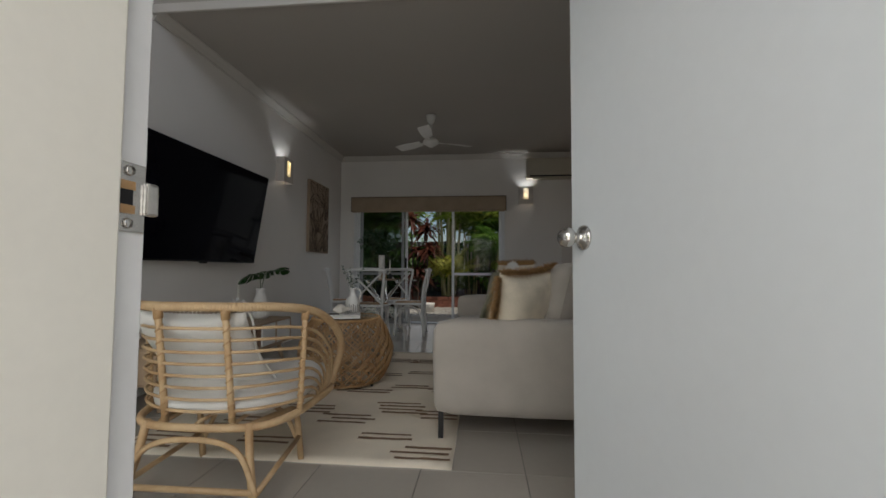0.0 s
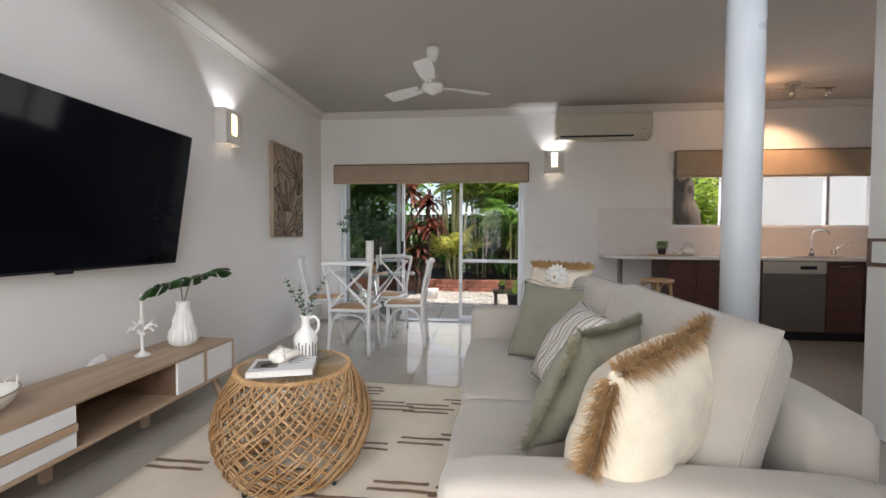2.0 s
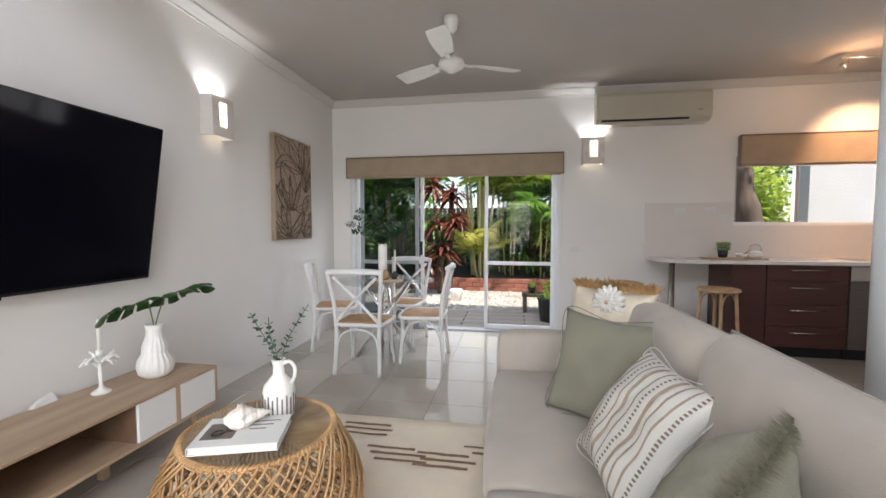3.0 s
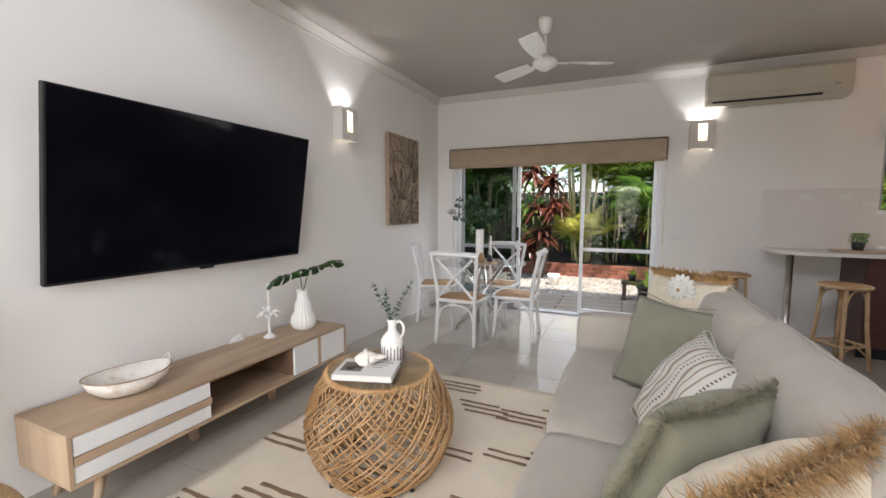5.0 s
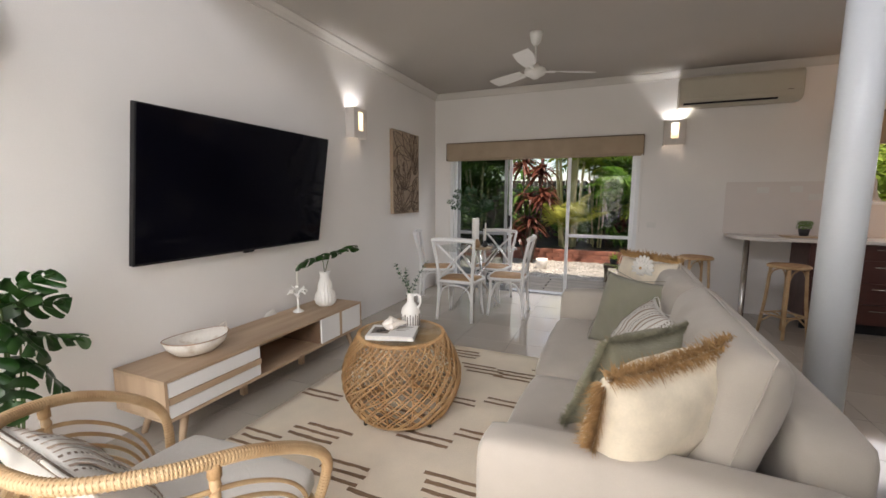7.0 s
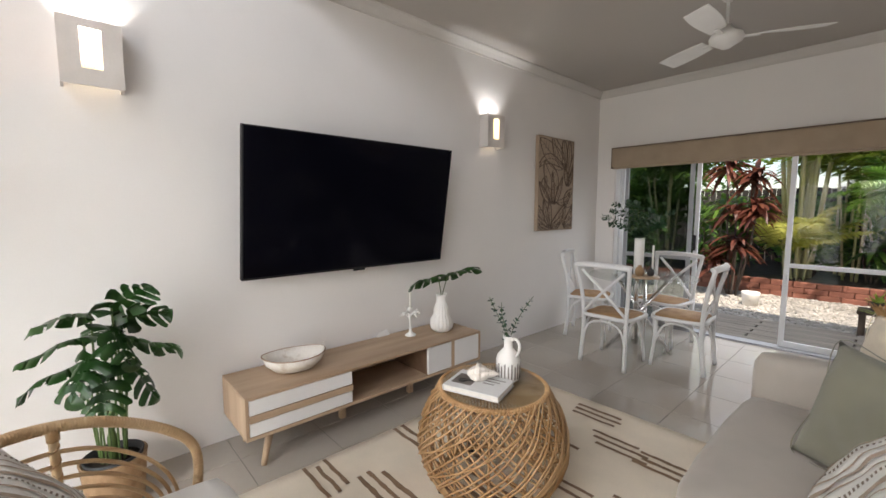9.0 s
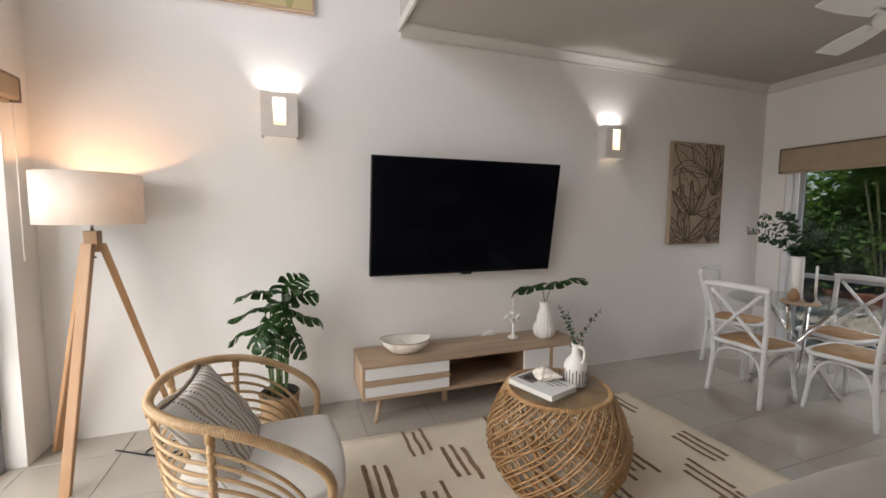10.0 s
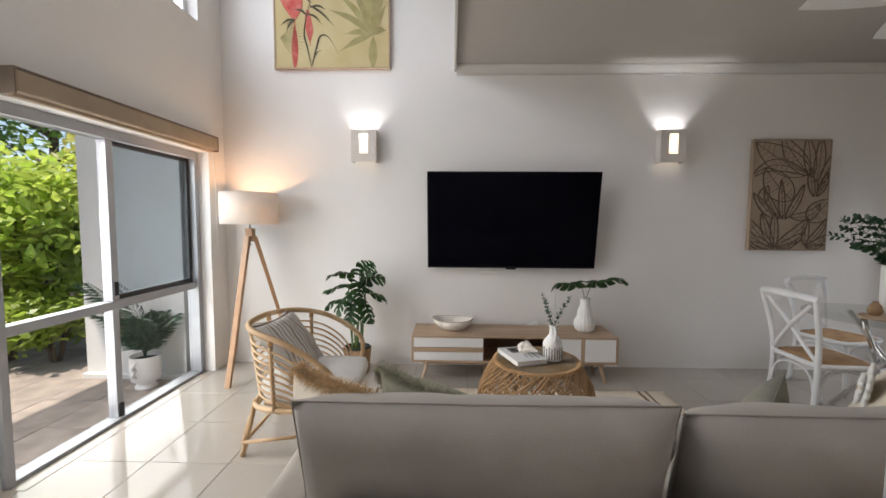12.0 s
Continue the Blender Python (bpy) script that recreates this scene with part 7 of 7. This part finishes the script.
def tree(at, h, cr, n, size, leafmat, label, seed, trunk_r=0.16):
    r = random.Random(seed)
    t = thing("tree", at, label, "tree")
    bm_tube_pts = spline([(0, 0, 0), (0.1, 0.05, h * 0.35), (0.0, 0.1, h * 0.7)], 5)
    part("trunk", bm_tube(bm_tube_pts, [trunk_r * (1 - 0.06 * i) for i in range(len(bm_tube_pts))], 10), BARK, t)
    bm = bmesh.new()
    for k in range(9):
        a = 2 * math.pi * k / 9 + r.uniform(-0.3, 0.3)
        base = Vector((0.05, 0.07, h * r.uniform(0.25, 0.7)))
        tip = base + Vector((cr * 0.75 * math.cos(a), cr * 0.75 * math.sin(a), h * r.uniform(0.08, 0.3)))
        part("limb", bm_tube(spline([base, base.lerp(tip, 0.5) + Vector((0, 0, 0.15)), tip], 4), [trunk_r * 0.4 * (1 - 0.1 * i) for i in range(9)], 7), BARK, t)
        leaf_cloud(bm, tip, (cr * 0.55, cr * 0.55, cr * 0.6), n // 9, size, r, 0.1)
    part("crown", bm, leafmat, t)
    return t


for k, (x, y, h, mat) in enumerate(((-6, 19, 6.5, "green"), (6.8, 19.5, 6.5, "green"))):
    tree((x, y, GZ), h, 2.9, 5200, 0.28, FOL[mat], "broad green tree beyond the garden fence", 50 + k)

palm_clump((0.35, 11.75, 0.2), 4, 1.5, 0.45, 1.1, FOL["green"], r, "young green palm in the raised bed", 7, 0.018)
palm_clump((-0.35, 12.1, 0.2), 4, 2.3, 0.4, 1.3, FOL["lime"], r, "bright green palm with arching fronds", 7, 0.02)
shrub((0.2, 13.9, 0.2), (1.1, 0.5, 0.8), 2400, 0.18, FOL["green"], r, "tall green shrub along the fence", 8)
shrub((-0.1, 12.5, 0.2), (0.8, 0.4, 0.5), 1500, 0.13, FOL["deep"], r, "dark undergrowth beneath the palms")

# low bench and black tub near the door
lb = thing("low_bench", (0.05, 9.0, GZ), "low dark timber plant bench", "bench")
part("seat", bm_box(-0.18, 0.42, -0.14, 0.14, 0.28, 0.33, 0.005), BARK, lb)
for x in (-0.13, 0.35):
    part("leg", bm_box(x - 0.03, x + 0.03, -0.12, 0.12, 0, 0.28, 0.004), BARK, lb)
for x, q, m in ((-0.02, 0.8, POTGREY), (0.26, 1.0, TERRACOTTA)):
    o = thing("small_pot", (0.05 + x, 9.0, GZ + 0.33), "small planted pot on the dark garden bench", "pot plant")
    part("body", bm_lathe([(0.0, 0.0), (0.055 * q, 0.0), (0.08 * q, 0.12 * q), (0.07 * q, 0.12 * q), (0.0, 0.10 * q)], 18), m, o)
    bm = bmesh.new()
    for k in range(30):
        strap(bm, (r.uniform(-0.03, 0.03), r.uniform(-0.03, 0.03), 0.1 * q), r.uniform(0, 6.28), r.uniform(0.14, 0.3) * q, 0.014, r.uniform(0.5, 1.4), r.uniform(0.2, 0.8), r)
    part("leaves", bm, FOL["lime"], o)
bp = thing("potted_plant", (0.28, 8.35, GZ), "black tub with green strappy plant", "pot plant")
part("tub", bm_lathe([(0.0, 0.0), (0.15, 0.0), (0.19, 0.34), (0.205, 0.35), (0.205, 0.38), (0.185, 0.38), (0.17, 0.30), (0.0, 0.30)], 30), POTGREY, bp)
bm = bmesh.new()
for k in range(46):
    strap(bm, (r.uniform(-0.06, 0.06), r.uniform(-0.06, 0.06), 0.3), r.uniform(0, 6.28), r.uniform(0.25, 0.5), 0.018, r.uniform(0.5, 1.4), r.uniform(0.2, 0.8), r)
part("leaves", bm, FOL["lime"], bp)
gp = thing("glazed_pot", (-1.35, 9.9, GZ), "small pale glazed pot on the pebbles", "pot")
part("body", bm_lathe([(0.0, 0.0), (0.10, 0.0), (0.12, 0.18), (0.125, 0.22), (0.11, 0.22), (0.0, 0.18)], 20), SPECKLE, gp)

# beyond the kitchen window: trunk, greenery and a white wall
nb = thing("garden_wall", (0, 0, 0), "white rendered garden wall behind the kitchen", "wall")
part("wall", bm_box(4.6, 12, 10.0, 10.25, GZ - 0.02, 4.6), RENDER, nb)
tt = thing("tree", (3.56, 9.3, GZ), "old leaning tree with rough dark bark", "tree")
p = spline([(0, 0, 0), (-0.05, 0, 1.0), (-0.25, 0.05, 1.7), (-0.35, 0.1, 2.6), (-0.2, 0.2, 4.2)], 6)
part("trunk", bm_tube(p, [0.24 - 0.004 * i + 0.02 * math.sin(i * 1.7) for i in range(len(p))], 14), BARK, tt)
bm = bmesh.new()
for q in ((-0.6, 0.4, 4.3), (0.5, 0.6, 4.6), (0.0, -0.3, 4.8)):
    part("limb", bm_tube(spline([(-0.25, 0.15, 3.4), Vector(q) * 0.9, q], 4), [0.09 - 0.007 * i for i in range(9)], 8), BARK, tt)
    leaf_cloud(bm, q, (0.8, 0.8, 0.5), 700, 0.16, r, 0.2)
part("crown", bm, FOL["green"], tt)
shrub((4.9, 12.6, GZ), (1.3, 0.8, 1.9), 3400, 0.18, FOL["lime"], r, "bright green shrubs past the kitchen window", 8)
shrub((3.6, 12.2, GZ), (1.0, 0.8, 1.6), 2000, 0.16, FOL["green"], r, "green shrubs past the kitchen window", 8)
shrub((3.6, 10.6, GZ), (0.5, 0.4, 0.8), 1200, 0.13, FOL["green"], r, "green shrub beside the leaning tree", 6)

# ---- front patio ----
pat = structure("patio", bm_box(-4.5, 3.5, -2.2, 0.48, GZ - 0.02, GZ - 0.006), GROUT, "grey square pavers on the front patio", "patio")
pav = None
for i in range(16):
    for j in range(6):
        if pav is None:
            pav = part("paver", bm_box(-0.222, 0.222, -0.222, 0.222, 0, 0.02, 0.004, seg=1), PAVER, pat)
            o = pav
        else:
            o = new("paver", pav.data)
            o.parent = pat
        o.location = (-3.4 + 0.45 * i, 0.235 - 0.45 * j, GZ - 0.012 + r.uniform(-0.001, 0.001))
fw = thing("side_wall", (0, 0, 0), "white rendered blade wall beside the front window", "wall")
part("wall", bm_box(-2.62, -2.36, -0.55, 0.44, GZ - 0.02, 4.2, 0.004), RENDER, fw)
part("base_step", bm_box(-2.36, -2.30, -0.55, 0.44, GZ - 0.02, -0.01, 0.003), RENDER, fw)
pl = thing("potted_palm", (-2.12, 0.22, GZ + 0.008), "feathery palm in a white footed pot", "pot plant")
part("pot", bm_lathe([(0.0, 0.0), (0.085, 0.0), (0.09, 0.02), (0.065, 0.035), (0.07, 0.05), (0.115, 0.08), (0.125, 0.20), (0.12, 0.29), (0.128, 0.30), (0.115, 0.30), (0.108, 0.25), (0.0, 0.25)], 36), CERAMIC, pl)
for s in (0.12,):
    for z in (0.16, 0.23):
        part("pot_lug", bm_tube(spline([(s, 0, z - 0.03), (s + 0.04, 0, z), (s, 0, z + 0.03)], 5), 0.014, 7), CERAMIC, pl)
part("soil", bm_lathe([(0.0, 0.262), (0.11, 0.262), (0.0, 0.268)], 20), SOIL, pl)
bm = bmesh.new()
for k in range(15):
    yaw = 360 * k / 15 + r.uniform(-12, 12)
    inward = max(0.0, math.sin(radians(yaw)))
    wallward = max(0.0, -math.cos(radians(yaw)))
    ln = r.uniform(0.62, 0.86) * (1 - 0.35 * max(inward, wallward))
    frond(ln, 24, 0.22 * (1 - 0.45 * inward), 0.009, r.uniform(0.3, 0.6), r, bm, pose(0, 0, 0.26, 0, 0, yaw) @ pose(0, 0, 0, 0, -(r.uniform(40, 72) * (1 - inward) + 60 * inward), 0))
part("fronds", bm, FOL["palm"], pl)
shrub((-3.3, -2.0, GZ), (1.1, 1.0, 1.5), 5600, 0.165, FOL["lime"], r, "bright lime green shrubs by the patio", 9)
shrub((-2.2, -2.9, GZ), (1.2, 0.9, 1.7), 3800, 0.18, FOL["lime"], r, "green shrubs by the patio", 9)
shrub((-4.6, -1.3, GZ), (1.2, 1.2, 2.0), 6000, 0.17, FOL["yellow"], r, "tall bright shrubs beside the patio", 9)
shrub((-3.5, -1.0, GZ), (0.6, 0.6, 0.6), 1800, 0.13, FOL["lime"], r, "low leafy groundcover along the patio", 6)
shrub((-2.75, -1.75, GZ), (0.7, 0.5, 0.6), 1900, 0.13, FOL["lime"], r, "low leafy groundcover along the patio", 6)
shrub((-2.75, -1.25, GZ), (0.5, 0.4, 0.5), 1500, 0.12, FOL["lime"], r, "low bright shrub at the edge of the patio", 6)
shrub((-3.35, -0.85, GZ), (0.45, 0.4, 0.5), 900, 0.10, FOL["lime"], r, "low bright shrub at the edge of the patio", 6)
tree((-8.2, -6.5, GZ), 6.5, 2.8, 5200, 0.22, FOL["green"], "tall green tree beyond the patio", 71)
tree((-3.4, -9.5, GZ), 6.5, 2.8, 5200, 0.22, FOL["lime"], "tall sunlit tree beyond the patio", 72)

# unseen slab added to keep sun off the blade wall and high window
structure("unseen_sun_block", bm_box(-2.72, 4.2, -1.8, 0.479, 4.62, 4.78, 0.004), RENDER, "unseen plain eave added to shade the front patio", "eave")

# ---- floor tiles and paving, last ----
floor = structure("floor", bm_box(TVX - 0.1, RIGHT, 0.48, BACK + 0.2, -0.1, -0.003), GROUT, "polished beige porcelain floor tiles with thin grout", "floor")


def tile_mesh(w, d):
    bm = bm_box(-w / 2, w / 2, -d / 2, d / 2, -0.02, 0, 0.0015, seg=1)
    me = bpy.data.meshes.new("tile")
    bm.to_mesh(me)
    bm.free()
    me.materials.append(TILE)
    return me


TX, TY, TS, GAP = 0.11, 0.666, 0.5, 0.004
full, last = tile_mesh(TS - GAP, TS - GAP), tile_mesh(TS - GAP, 0.40)
firstrow = tile_mesh(TS - GAP, 0.17)
for i in range(-6, 11):
    for j in range(-1, 14):
        x, y = TX + TS * i + TS / 2, TY + TS * j + TS / 2
        if x > 2.4 and y < 4.0:
            continue
        if j == 13:
            me, y = last, TY + TS * 13 + 0.2
        elif j == -1:
            me, y = firstrow, TY - 0.087
        else:
            me = full
        ob = new("tile", me)
        ob.parent = floor
        ob.location = (x, y, 0)
